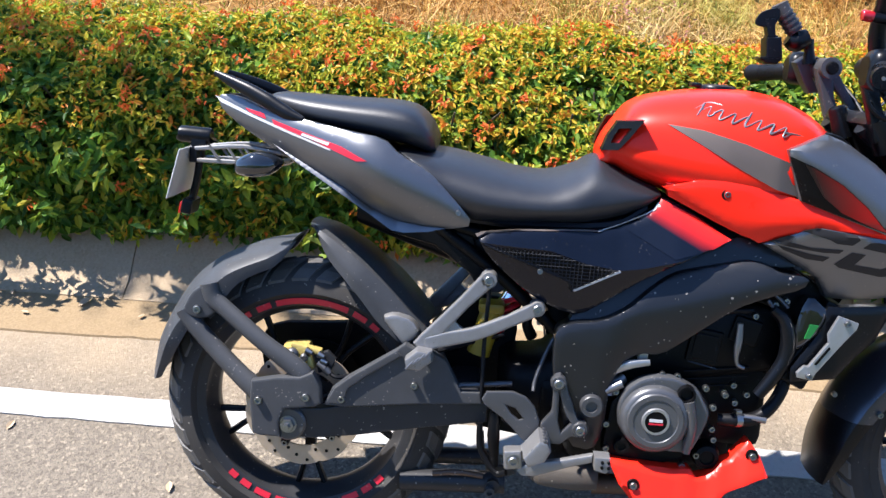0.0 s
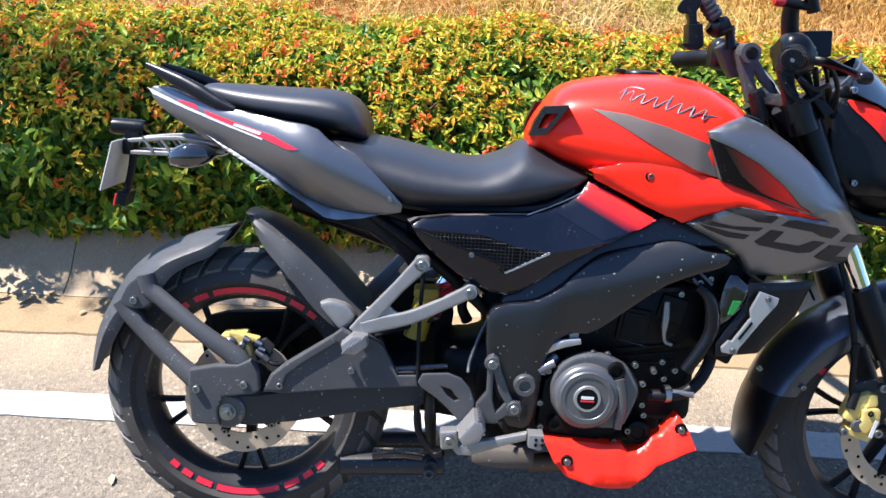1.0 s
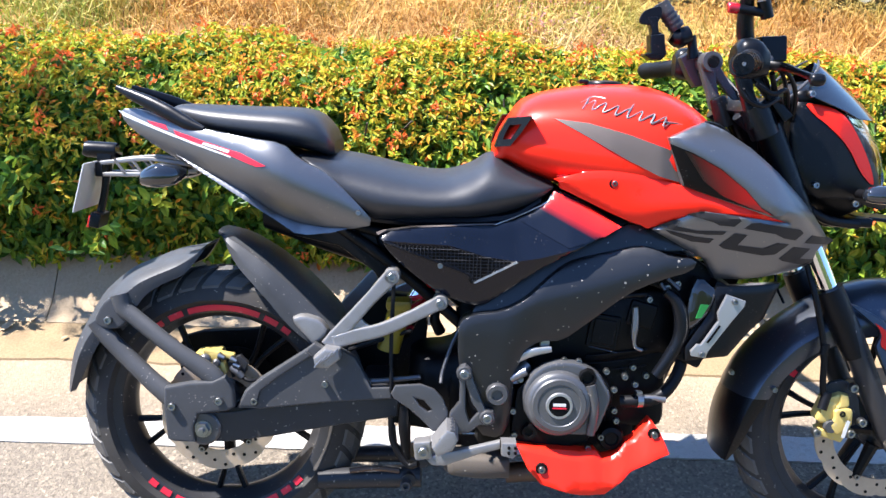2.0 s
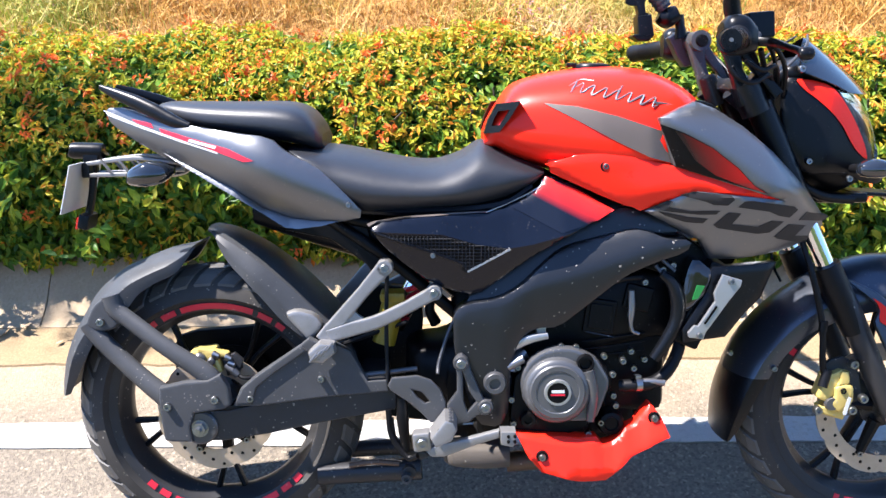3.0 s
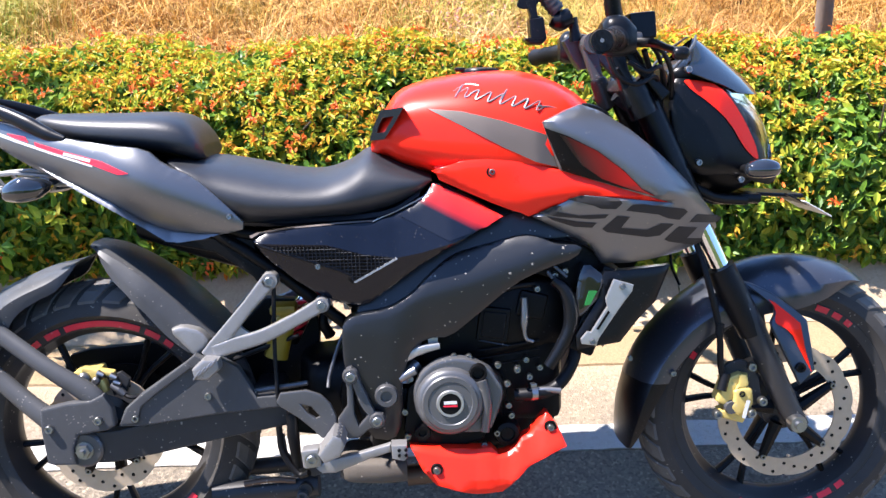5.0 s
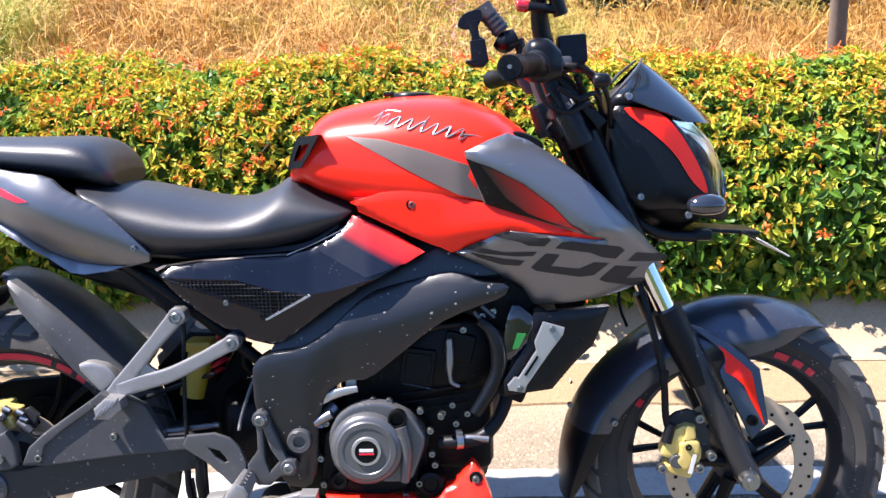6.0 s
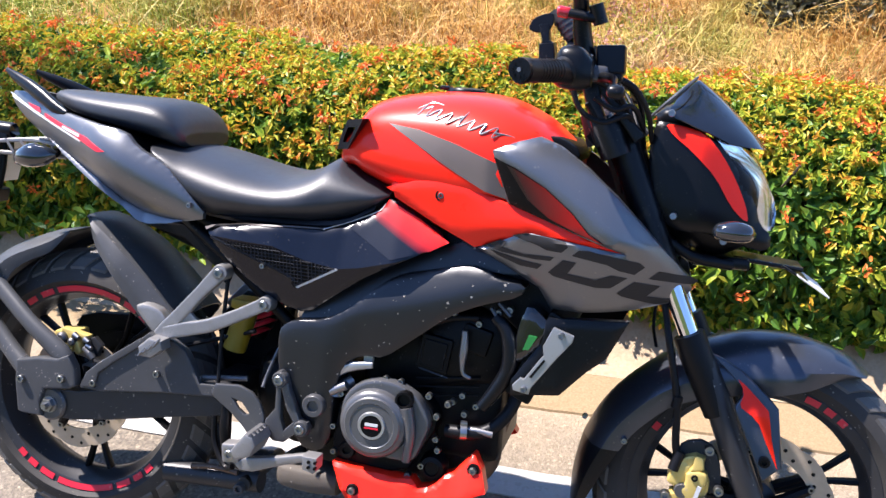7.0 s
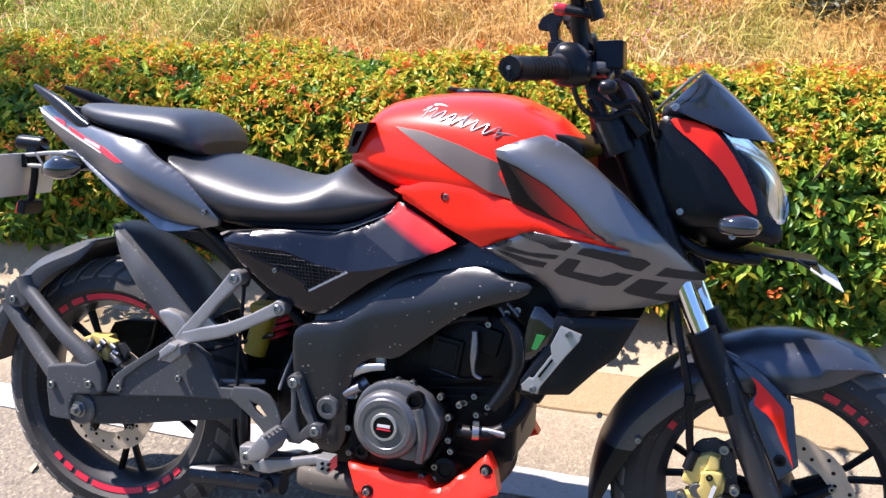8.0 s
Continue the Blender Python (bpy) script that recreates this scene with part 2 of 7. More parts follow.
ASPHALT = ground_material("asphalt", [(0.0, (0.058, 0.051, 0.041)), (0.35, (0.145, 0.124, 0.100)), (0.75, (0.226, 0.193, 0.148)), (1.0, (0.433, 0.368, 0.264))], (165.0, 70.0), 0.85, 1.0, 210.0, (0.199, 0.162, 0.112), 1.6, (0.30, 0.56, (0.379, 0.289, 0.180)))
LINE_PAINT = ground_material("road_paint", [(0.0, (0.253, 0.243, 0.221)), (0.3, (0.341, 0.331, 0.306)), (1.0, (0.386, 0.375, 0.349))], (120.0, 40.0), 0.6, 0.5, 260.0, (0.588, 0.564, 0.513), 5.0)
CONCRETE = ground_material("kerb_concrete", [(0.0, (0.286, 0.217, 0.136)), (0.5, (0.346, 0.266, 0.171)), (1.0, (0.398, 0.312, 0.205))], (150.0, 25.0), 0.85, 0.4, 120.0, (0.337, 0.264, 0.172), 3.0)
APRON = ground_material("sandy_gutter", [(0.0, (0.199, 0.144, 0.078)), (0.5, (0.254, 0.187, 0.103)), (1.0, (0.309, 0.235, 0.134))], (260.0, 20.0), 0.9, 0.4, 150.0, (0.232, 0.158, 0.086), 4.0)
SOIL = ground_material("dry_soil", [(0.0, (0.14, 0.065, 0.016)), (0.5, (0.26, 0.135, 0.032)), (1.0, (0.36, 0.205, 0.055))], (70.0, 9.0), 0.95, 0.9, 45.0, (0.22, 0.13, 0.04), 1.2)
DRY_LEAF = material("dry_leaf", (0.45, 0.33, 0.2), 0.7, vary=0.3, scale=90)

# ---- mesh helpers ----
def part(name, bm, mat, parent=None, label="", smooth=True):
    """Links a bmesh as one mesh object, under a thing or a part."""
    bmesh.ops.recalc_face_normals(bm, faces=bm.faces)
    mesh = bpy.data.meshes.new(name)
    bm.to_mesh(mesh)
    bm.free()
    mesh.materials.append(mat)
    if smooth:
        mesh.shade_smooth()
        mesh.set_sharp_from_angle(angle=radians(38))
    ob = new(name, mesh)
    if smooth:
        # broad faces stay flat beside their rounded edges
        flat = ob.modifiers.new("normals", "WEIGHTED_NORMAL")
        flat.keep_sharp = True
    if parent:
        ob.parent = parent
    return tagged(ob, label)


def merge(*bms):
    """One bmesh out of several."""
    out = bms[0]
    for b in bms[1:]:
        mesh = bpy.data.meshes.new("join")
        b.to_mesh(mesh)
        b.free()
        out.from_mesh(mesh)
        bpy.data.meshes.remove(mesh)
    return out


def moved(bm, m):
    bmesh.ops.transform(bm, matrix=m, verts=bm.verts)
    return bm


def across(bm):
    """The bmesh mirrored to the motorcycle's other side."""
    bmesh.ops.transform(bm, matrix=Matrix.Diagonal((1, -1, 1, 1)), verts=bm.verts)
    bmesh.ops.reverse_faces(bm, faces=bm.faces)
    return bm


def soften(outline, rounds=1, cut=0.22):
    for _ in range(rounds):
        out = []
        for (x0, z0), (x1, z1) in zip(outline, outline[1:] + outline[:1]):
            out += [(x0 + (x1 - x0) * cut, z0 + (z1 - z0) * cut), (x1 + (x0 - x1) * cut, z1 + (z0 - z1) * cut)]
        outline = out
    return outline


def between(x, table):
    """Straight lines between the rows (x, value) of a table."""
    return float(np.interp(x, [r[0] for r in table], [r[1] for r in table]))


def mean(x, table, r=0.035):
    """The same with its corners rounded off."""
    return sum(between(x + r * k / 3, table) for k in range(-3, 4)) / 7


def border_gap(x, z, outline):
    best = 9.0
    for (x0, z0), (x1, z1) in zip(outline, outline[1:] + outline[:1]):
        dx, dz = x1 - x0, z1 - z0
        k = max(0.0, min(1.0, ((x - x0) * dx + (z - z0) * dz) / (dx * dx + dz * dz + 1e-12)))
        best = min(best, math.hypot(x - x0 - k * dx, z - z0 - k * dz))
    return best


def skin(outline, side, edge=0.01, off=0.0, rounds=1, crown=0.0, crown_at=0.05):
    """The outer surface y(x, z) of a moulded panel: laid on side(x, z), crowned in its middle, rolled in at its edges."""
    outline = soften(outline, rounds)

    def y(x, z):
        gap = border_gap(x, z, outline)
        roll = edge * (1 - min(gap / edge, 1)) if edge else 0
        rise = crown * (1 - (1 - min(gap / crown_at, 1)) ** 2) if crown else 0
        return side(x, z) - off + roll - rise

    return y


def panel(outline, side, thick=0.004, edge=0.01, cell=0.009, off=0.0, rounds=1, crown=0.0, crown_at=0.05, on=None, cuts=()):
    """A curved moulded panel: an outline in x and z laid on the surface y = side(x, z), with rolled edges and thickness. on: a skin that it lies upon instead. cuts: lines along which it has a clean crease."""
    surface = (lambda x, z: on(x, z) - off) if on else skin(outline, side, edge, off, rounds, crown, crown_at)
    outline = soften(outline, rounds)
    bm = bmesh.new()
    bm.faces.new([bm.verts.new((x, 0, z)) for x, z in outline])
    if edge and not on:
        bmesh.ops.inset_region(bm, faces=bm.faces[:], thickness=edge, use_even_offset=True, use_boundary=True)
    xs, zs = [p[0] for p in outline], [p[1] for p in outline]
    for axis, values in ((0, xs), (2, zs)):
        k = math.ceil(min(values) / cell)
        while k * cell < max(values):
            co, no = [0, 0, 0], [0, 0, 0]
            co[axis], no[axis] = k * cell, 1
            bmesh.ops.bisect_plane(bm, geom=bm.verts[:] + bm.edges[:] + bm.faces[:], plane_co=co, plane_no=no, dist=1e-5)
            k += 1
    for (x0, z0), (x1, z1) in cuts:
        bmesh.ops.bisect_plane(bm, geom=bm.verts[:] + bm.edges[:] + bm.faces[:], plane_co=(x0, 0, z0), plane_no=(z1 - z0, 0, x0 - x1), dist=1e-5)
    for v in bm.verts:
        v.co.y = surface(v.co.x, v.co.z)
    bmesh.ops.triangulate(bm, faces=[f for f in bm.faces if len(f.verts) > 4])
    if thick:
        made = bmesh.ops.extrude_face_region(bm, geom=bm.faces[:])
        for v in made["geom"]:
            if isinstance(v, bmesh.types.BMVert):
                v.co.y += thick
    return bm


def sheared(bm, way):
    """The bmesh with its depths moved by way(x, z)."""
    for v in bm.verts:
        v.co.y += way(v.co.x, v.co.z)
    return bm


def prism(outline, y0, y1, bevel=0.003, rounds=1, hole=None):
    """A plate: the outline in x and z between two depths, with bevelled edges and, where given, a hole."""
    outline = soften(outline, rounds)
    bm = bmesh.new()
    if hole:
        edges = []
        for loop in (outline, soften(hole, rounds)):
            ring = [bm.verts.new((x, y0, z)) for x, z in loop]
            edges += [bm.edges.new((a, b)) for a, b in zip(ring, ring[1:] + ring[:1])]
        bmesh.ops.triangle_fill(bm, edges=edges, use_beauty=True)
    else:
        bm.faces.new([bm.verts.new((x, y0, z)) for x, z in outline])
    made = bmesh.ops.extrude_face_region(bm, geom=bm.faces[:])
    bmesh.ops.translate(bm, vec=(0, y1 - y0, 0), verts=[v for v in made["geom"] if isinstance(v, bmesh.types.BMVert)])
    if bevel:
        bm.normal_update()
        rim = [e for e in bm.edges if abs(e.verts[0].co.y - e.verts[1].co.y) < 1e-6 and abs(e.calc_face_angle(0.0)) > 0.6]
        bmesh.ops.bevel(bm, geom=rim, offset=bevel, segments=2, profile=0.5, affect="EDGES")
    return bm


def frame_plate(outline, y0, y1, share=0.7, rounds=1):
    """A plate with an opening of its own shape."""
    outline = soften(outline, rounds)
    cx, cz = sum(p[0] for p in outline) / len(outline), sum(p[1] for p in outline) / len(outline)
    inner = [(cx + (x - cx) * share, cz + (z - cz) * share) for x, z in outline]
    bm = bmesh.new()
    rings = [[bm.verts.new((x, y, z)) for x, z in pts] for y in (y0, y1) for pts in (outline, inner)]
    n = len(outline)
    for a, b in ((0, 1), (1, 3), (3, 2), (2, 0)):
        for i in range(n):
            j = (i + 1) % n
            bm.faces.new((rings[a][i], rings[a][j], rings[b][j], rings[b][i]))
    return bm


def box(cx, cy, cz, sx, sy, sz, bevel=0.003, turn=None):
    bm = bmesh.new()
    bmesh.ops.create_cube(bm, size=1)
    bmesh.ops.scale(bm, vec=(sx, sy, sz), verts=bm.verts)
    if bevel:
        bmesh.ops.bevel(bm, geom=bm.edges[:], offset=min(bevel, 0.45 * min(sx, sy, sz)), segments=2, profile=0.5, affect="EDGES")
    if turn:
        bmesh.ops.transform(bm, matrix=pose(0, 0, 0, *turn), verts=bm.verts)
    bmesh.ops.translate(bm, vec=(cx, cy, cz), verts=bm.verts)
    return bm


def glide(points, steps=6):
    """A smooth line through the points."""
    pts = [Vector(p) for p in points]
    if len(pts) < 3:
        return pts
    ext = [pts[0] * 2 - pts[1]] + pts + [pts[-1] * 2 - pts[-2]]
    out = []
    for i in range(1, len(ext) - 2):
        p0, p1, p2, p3 = ext[i - 1:i + 3]
        for s in range(steps):
            t = s / steps
            out.append(0.5 * (2 * p1 + (p2 - p0) * t + (2 * p0 - 5 * p1 + 4 * p2 - p3) * t * t + (3 * p1 - p0 - 3 * p2 + p3) * t ** 3))
    return out + [pts[-1]]


def tube(points, radius, sides=12, steps=6, flat=1.0):
    """A round bar or hose along a smooth line; radius is one number or a list that runs along it; flat squeezes it."""
    line = glide(points, steps)
    radii = radius if isinstance(radius, (list, tuple)) else [radius] * 2
    bm = bmesh.new()
    rings, up = [], None
    for i, p in enumerate(line):
        way = (line[min(i + 1, len(line) - 1)] - line[max(i - 1, 0)]).normalized()
        if up is None:
            up = way.orthogonal().normalized() if abs(way.y) > 0.9 else Vector((0, 1, 0)).cross(way).normalized()
        up = (up - way * up.dot(way)).normalized()
        wide = way.cross(up)
        r = float(np.interp(i / (len(line) - 1), np.linspace(0, 1, len(radii)), radii))
        rings.append([bm.verts.new(p + r * (up * math.cos(a) + wide * flat * math.sin(a))) for a in [2 * math.pi * k / sides for k in range(sides)]])
    for a, b in zip(rings, rings[1:]):
        for k in range(sides):
            j = (k + 1) % sides
            bm.faces.new((a[k], a[j], b[j], b[k]))
    bm.faces.new(rings[0][::-1])
    bm.faces.new(rings[-1])
    return bm


def lathe(profile, cx, cz, sides=64, arc=(0, 360), cy=0.0, closed=False):
    """A profile of (radius, y) turned about the line through (cx, cz) across the motorcycle."""
    bm = bmesh.new()
    full = arc[1] - arc[0] >= 360
    count = sides if full else sides + 1
    rings = []
    for k in range(count):
        a = radians(arc[0] + (arc[1] - arc[0]) * k / sides)
        rings.append([bm.verts.new((cx + r * math.cos(a), cy + y, cz + r * math.sin(a))) for r, y in profile])
    m = len(profile)
    for k in range(sides):
        a, b = rings[k], rings[(k + 1) % count]
        for i in range(m if closed else m - 1):
            j = (i + 1) % m
            bm.faces.new((a[i], a[j], b[j], b[i]))
    if closed and not full:
        bm.faces.new(rings[0])
        bm.faces.new(rings[-1][::-1])
    bmesh.ops.remove_doubles(bm, verts=bm.verts, dist=1e-5)
    return bm


def loft(stations, sides=28, steps=4, power=2.4):
    """A body of cross-sections along x: rows of x, middle height, rise above it, drop below it, half width, and the depth of its middle."""
    rows = [Vector(s[:3]) for s in stations], [Vector(s[3:6]) for s in stations]
    rows = list(zip(glide(rows[0], steps), glide(rows[1], steps)))
    bm = bmesh.new()
    rings = []
    for (x, z, up), (down, wide, mid) in rows:
        ring = []
        for k in range(sides):
            a = 2 * math.pi * k / sides
            c, s = math.cos(a), math.sin(a)
            ring.append(bm.verts.new((x, mid + wide * math.copysign(abs(c) ** (2 / power), c), z + (up if s > 0 else down) * math.copysign(abs(s) ** (2 / power), s))))
        rings.append(ring)
    for a, b in zip(rings, rings[1:]):
        for k in range(sides):
            j = (k + 1) % sides
            bm.faces.new((a[k], a[j], b[j], b[k]))
    bm.faces.new(rings[0][::-1])
    bm.faces.new(rings[-1])
    return bm


def strap(points, widths, y0, y1, bevel=0.004, steps=4):
    """A bar of flat section along a line in x and z, its width running from one to the next of widths, between two depths."""
    line = glide([(x, 0, z) for x, z in points], steps)
    near, far = [], []
    for i, p in enumerate(line):
        way = (line[min(i + 1, len(line) - 1)] - line[max(i - 1, 0)]).normalized()
        w = float(np.interp(i / (len(line) - 1), np.linspace(0, 1, len(widths)), widths)) / 2
        near.append((p.x - way.z * w, p.z + way.x * w))
        far.append((p.x + way.z * w, p.z - way.x * w))
    return prism(near + far[::-1], y0, y1, bevel, 0)


def shell(rows, depths, wide=(1, 1), thick=0.004, steps=3):
    """A mudguard: rows of its crown's and its near edge's x and z; depths: half widths at the edge, the flank, the ridge and the crown's side; wide scales them along it."""
    crown, edge = glide([(r[0], 0, r[1]) for r in rows], steps), glide([(r[2], 0, r[3]) for r in rows], steps)
    bm = bmesh.new()
    grid = []
    for i, (a, b) in enumerate(zip(crown, edge)):
        k = float(np.interp(i / (len(crown) - 1), np.linspace(0, 1, len(wide)), wide))
        half = [(b, depths[0]), (b.lerp(a, 0.25), depths[1] * 0.99), (b.lerp(a, 0.5), depths[1]), (b.lerp(a, 0.8), depths[2]), (a, depths[3]), (a + (a - b) * 0.10, depths[3] * 0.5), (a + (a - b) * 0.13, 0.0)]
        row = [(p, -d * k) for p, d in half] + [(p, d * k) for p, d in half[-2::-1]]
        grid.append([bm.verts.new((p.x, y, p.z)) for p, y in row])
    for a, b in zip(grid, grid[1:]):
        for i in range(len(a) - 1):
            bm.faces.new((a[i], a[i + 1], b[i + 1], b[i]))
    bmesh.ops.recalc_face_normals(bm, faces=bm.faces)
    bmesh.ops.solidify(bm, geom=bm.faces[:], thickness=thick)
    return bm


def bolt(x, y, z, r=0.008, tall=0.006):
    """A socket-head bolt that points to the right-hand side."""
    return lathe([(0.0, -tall * 0.35), (r * 0.45, -tall * 0.35), (r * 0.5, -tall), (r * 0.85, -tall), (r, -tall * 0.75), (r, 0.004)], x, z, 14, cy=y)


# ---- the setting: road, gutter, kerb, bank ----
def sheet(name, mat, xs, ys, height, label, category, thick=0.0):
    bm = bmesh.new()
    grid = [[bm.verts.new((x, y, height(x, y))) for y in ys] for x in xs]
    for a, b in zip(grid, grid[1:]):
        for i in range(len(ys) - 1):
            bm.faces.new((a[i], b[i], b[i + 1], a[i + 1]))
    ob = part(name, bm, mat)
    return tagged(ob, label, category, kind="structure")


def bank_height(x, y):
    """The kerb's top, then a bed under the hedge and a gently rising dry field."""
    rise = 0.125 + max(0.0, y - 1.7) * 0.075 + 0.03 * max(0, min(1, (y - 1.5))) * noise.noise((x * 1.3, y * 1.3, 0))
    return rise


spread = [-400, -60, -12] + [-4 + 0.2 * k for k in range(46)] + [14, 60, 400]
sheet("road", ASPHALT, [-400, -60, -8, -3, 0, 3, 8, 60, 400], [-300, -40, -6, -2, -0.5, 0.3, 0.59], lambda x, y: 0.0, "grey sunlit asphalt road with a rough worn grain", "road")
bm = bmesh.new()
rng = random.Random(4)
top = [bm.verts.new((-30 + 0.05 * k, 0.356 + rng.uniform(-0.0025, 0.0025), 0.004)) for k in range(1200)]
low = [bm.verts.new((-30 + 0.05 * k, 0.272 + rng.uniform(-0.0025, 0.0025), 0.004)) for k in range(1200)]
for k in range(1199):
    bm.faces.new((low[k], low[k + 1], top[k + 1], top[k]))
skirt = bmesh.ops.extrude_face_region(bm, geom=bm.faces[:])
bmesh.ops.translate(bm, vec=(0, 0, -0.006), verts=[v for v in skirt["geom"] if isinstance(v, bmesh.types.BMVert)])
tagged(part("road_marking", bm, LINE_PAINT, smooth=False), "white painted edge line on the asphalt", "road marking", kind="structure")

# the gutter: a smooth sandy strip with a ragged edge that overlies the asphalt
bm = bmesh.new()
rows = []
for k in range(700):
    x = -12 + 0.036 * k
    ragged = 0.572 + 0.012 * noise.noise((x * 3.1, 0, 0)) + 0.007 * noise.noise((x * 17, 3, 0))
    rows.append([bm.verts.new(p) for p in ((x, ragged, -0.004), (x, ragged + 0.006, 0.005), (x, 0.68, 0.007), (x, 0.80, 0.009))])
for a, b in zip(rows, rows[1:]):
    for i in range(3):
        bm.faces.new((a[i], b[i], b[i + 1], a[i + 1]))
tagged(part("gutter", bm, APRON), "sunlit sandy concrete gutter strip along the kerb", "gutter", kind="structure")

# kerb stones, each a piece with a battered, rounded face
KERB = [(0.728, -0.03), (0.730, 0.0095), (0.785, 0.018), (0.81, 0.032), (0.91, 0.105), (0.955, 0.132), (0.99, 0.140), (1.10, 0.142), (1.10, -0.03)]
kerb = tagged(new("kerb"), "pale concrete kerb with joints below the hedge", "kerb", kind="structure")
bm = bmesh.new()
ends = [[bm.verts.new((x, y, z)) for y, z in KERB] for x in (0.0012, 0.9988)]
for i in range(len(KERB)):
    j = (i + 1) % len(KERB)
    bm.faces.new((ends[0][i], ends[0][j], ends[1][j], ends[1][i]))
bm.faces.new(ends[0][::-1])
bm.faces.new(ends[1])
bmesh.ops.bevel(bm, geom=[e for e in bm.edges if len({round(v.co.x, 3) for v in e.verts}) == 1], offset=0.004, segments=1, affect="EDGES")
stone = part("kerb_stone", bm, CONCRETE, kerb)
stone.location = (-12.63, 0, 0)
for k in range(1, 26):
    piece = new("kerb_stone", stone.data)
    piece.parent = kerb
    piece.location = (-12.63 + k, rng.uniform(-0.003, 0.003), rng.uniform(-0.002, 0.002))
    piece.rotation_euler = (0, 0, rng.uniform(-0.002, 0.002))
core = [(y + 0.004, z - 0.004) for y, z in KERB[1:8]] + [(1.09, -0.03), (0.75, -0.03)]
bm = prism(core, -13, 13, 0, 0)
bmesh.ops.transform(bm, matrix=Matrix(((0, 1, 0, 0), (1, 0, 0, 0), (0, 0, 1, 0), (0, 0, 0, 1))), verts=bm.verts)
part("joint_mortar", bm, CONCRETE, kerb)

sheet("ground", SOIL, spread, [1.04, 1.1, 1.3] + [1.5 + 0.15 * k for k in range(30)] + [8, 20, 60, 300], bank_height, "dry earth bank with straw litter behind the hedge", "ground")

# an unseen bank added across the road, so that glossy sides reflect something dark
sheet("reflection_bank", BANK_GREEN, [-200, -60] + [-30 + 1.5 * k for k in range(41)] + [60, 200], [-300, -60, -18, -15, -13.5, -12.5, -11.5, -10.5, -9.6, -9.0],
      lambda x, y: -0.05 + between(-y, [(9.0, 0.0), (9.6, 1.2), (10.5, 2.6), (12.5, 4.2), (15, 4.8), (60, 7)]) * (1 + 0.18 * math.sin(x * 0.9 + y) + 0.12 * math.sin(x * 2.3 - y * 1.7)), "unseen dark green bank added behind the camera to darken reflections", "bank")

# dry leaves and bits of litter on the gutter and the road
r = random.Random(21)
for x, y, z, size in [(-0.72, 0.70, 0.012, 0.022), (-0.66, 0.735, 0.012, 0.016), (-0.55, 0.66, 0.012, 0.012), (-0.86, 0.64, 0.012, 0.012), (-0.72, 0.235, 0.003, 0.016), (-0.30, 0.09, 0.003, 0.018), (-0.93, 0.72, 0.012, 0.014),
                      (-0.45, 0.69, 0.012, 0.010), (1.62, 0.70, 0.012, 0.012), (1.12, 0.66, 0.012, 0.010), (0.02, 0.64, 0.012, 0.012), (-1.0, 0.5, 0.003, 0.012), (2.0, 0.69, 0.012, 0.014), (-0.1, 0.46, 0.003, 0.010)]:
    bm = bmesh.new()
    pts = [(-1, 0, 0.05), (-0.3, 0.42, 0.30), (0.4, 0.36, 0.34), (1, 0, 0.1), (0.4, -0.36, 0.18), (-0.3, -0.42, 0.12), (0, 0, 0.02)]
    v = [bm.verts.new((a * size, b * size, c * size)) for a, b, c in pts]
    for i in range(6):
        bm.faces.new((v[i], v[(i + 1) % 6], v[6]))
    leaf = part("dry_leaf", bm, DRY_LEAF)
    leaf.matrix_world = pose(x, y, z, 0, 0, r.uniform(0, 360))
    tagged(leaf, "small curled dry leaf lying on the ground", "leaf", "fallen leaves")

# ---- plants ----
def scatter_mesh(name, verts, faces, mat, parent=None, label=""):
    mesh = bpy.data.meshes.new(name)
    mesh.from_pydata(verts.tolist(), [], faces.tolist())
    mesh.materials.append(mat)
    ob = new(name, mesh)
    if parent:
        ob.parent = parent
    return tagged(ob, label, kind="stuff")


def unit(v):
    return v / np.maximum(np.linalg.norm(v, axis=1, keepdims=True), 1e-9)


def leaves(rs, places, facing, length, width, fold=0.18):
    """Folded pointed leaves at places, their faces turned to facing and their tips any way round."""
    n = len(places)
    up = unit(facing)
    tip = unit(np.cross(up, unit(rs.normal(size=(n, 3)))))
    tip = unit(tip + np.array([0, 0, -0.25]))
    side = unit(np.cross(up, tip))
    up = np.cross(tip, side)
    ln, wd = length[:, None], width[:, None]
    base = places
    row = lambda along, wide, lift: (base + tip * ln * along + side * wd * wide + up * wd * lift, base + tip * ln * along - side * wd * wide + up * wd * lift)
    low, high = row(0.24, 0.42, fold * 0.7), row(0.60, 0.44, fold)
    mid_low, mid_high = base + tip * ln * 0.26 - up * wd * fold * 0.6, base + tip * ln * 0.62 - up * wd * fold - up * ln * 0.03
    end = base + tip * ln - up * ln * 0.12
    verts = np.stack([base, low[0], high[0], end, high[1], low[1], mid_low, mid_high], 1).reshape(-1, 3)
    quad = np.array([[0, 6, 1], [1, 6, 7], [1, 7, 2], [2, 7, 3], [0, 5, 6], [5, 7, 6], [5, 4, 7], [4, 3, 7]])
    faces = (quad[None] + 8 * np.arange(n)[:, None, None]).reshape(-1, 3)
    return verts, faces


def wave(x, y, seed):
    return np.array([noise.noise((a, b, seed)) for a, b in zip(x, y)])


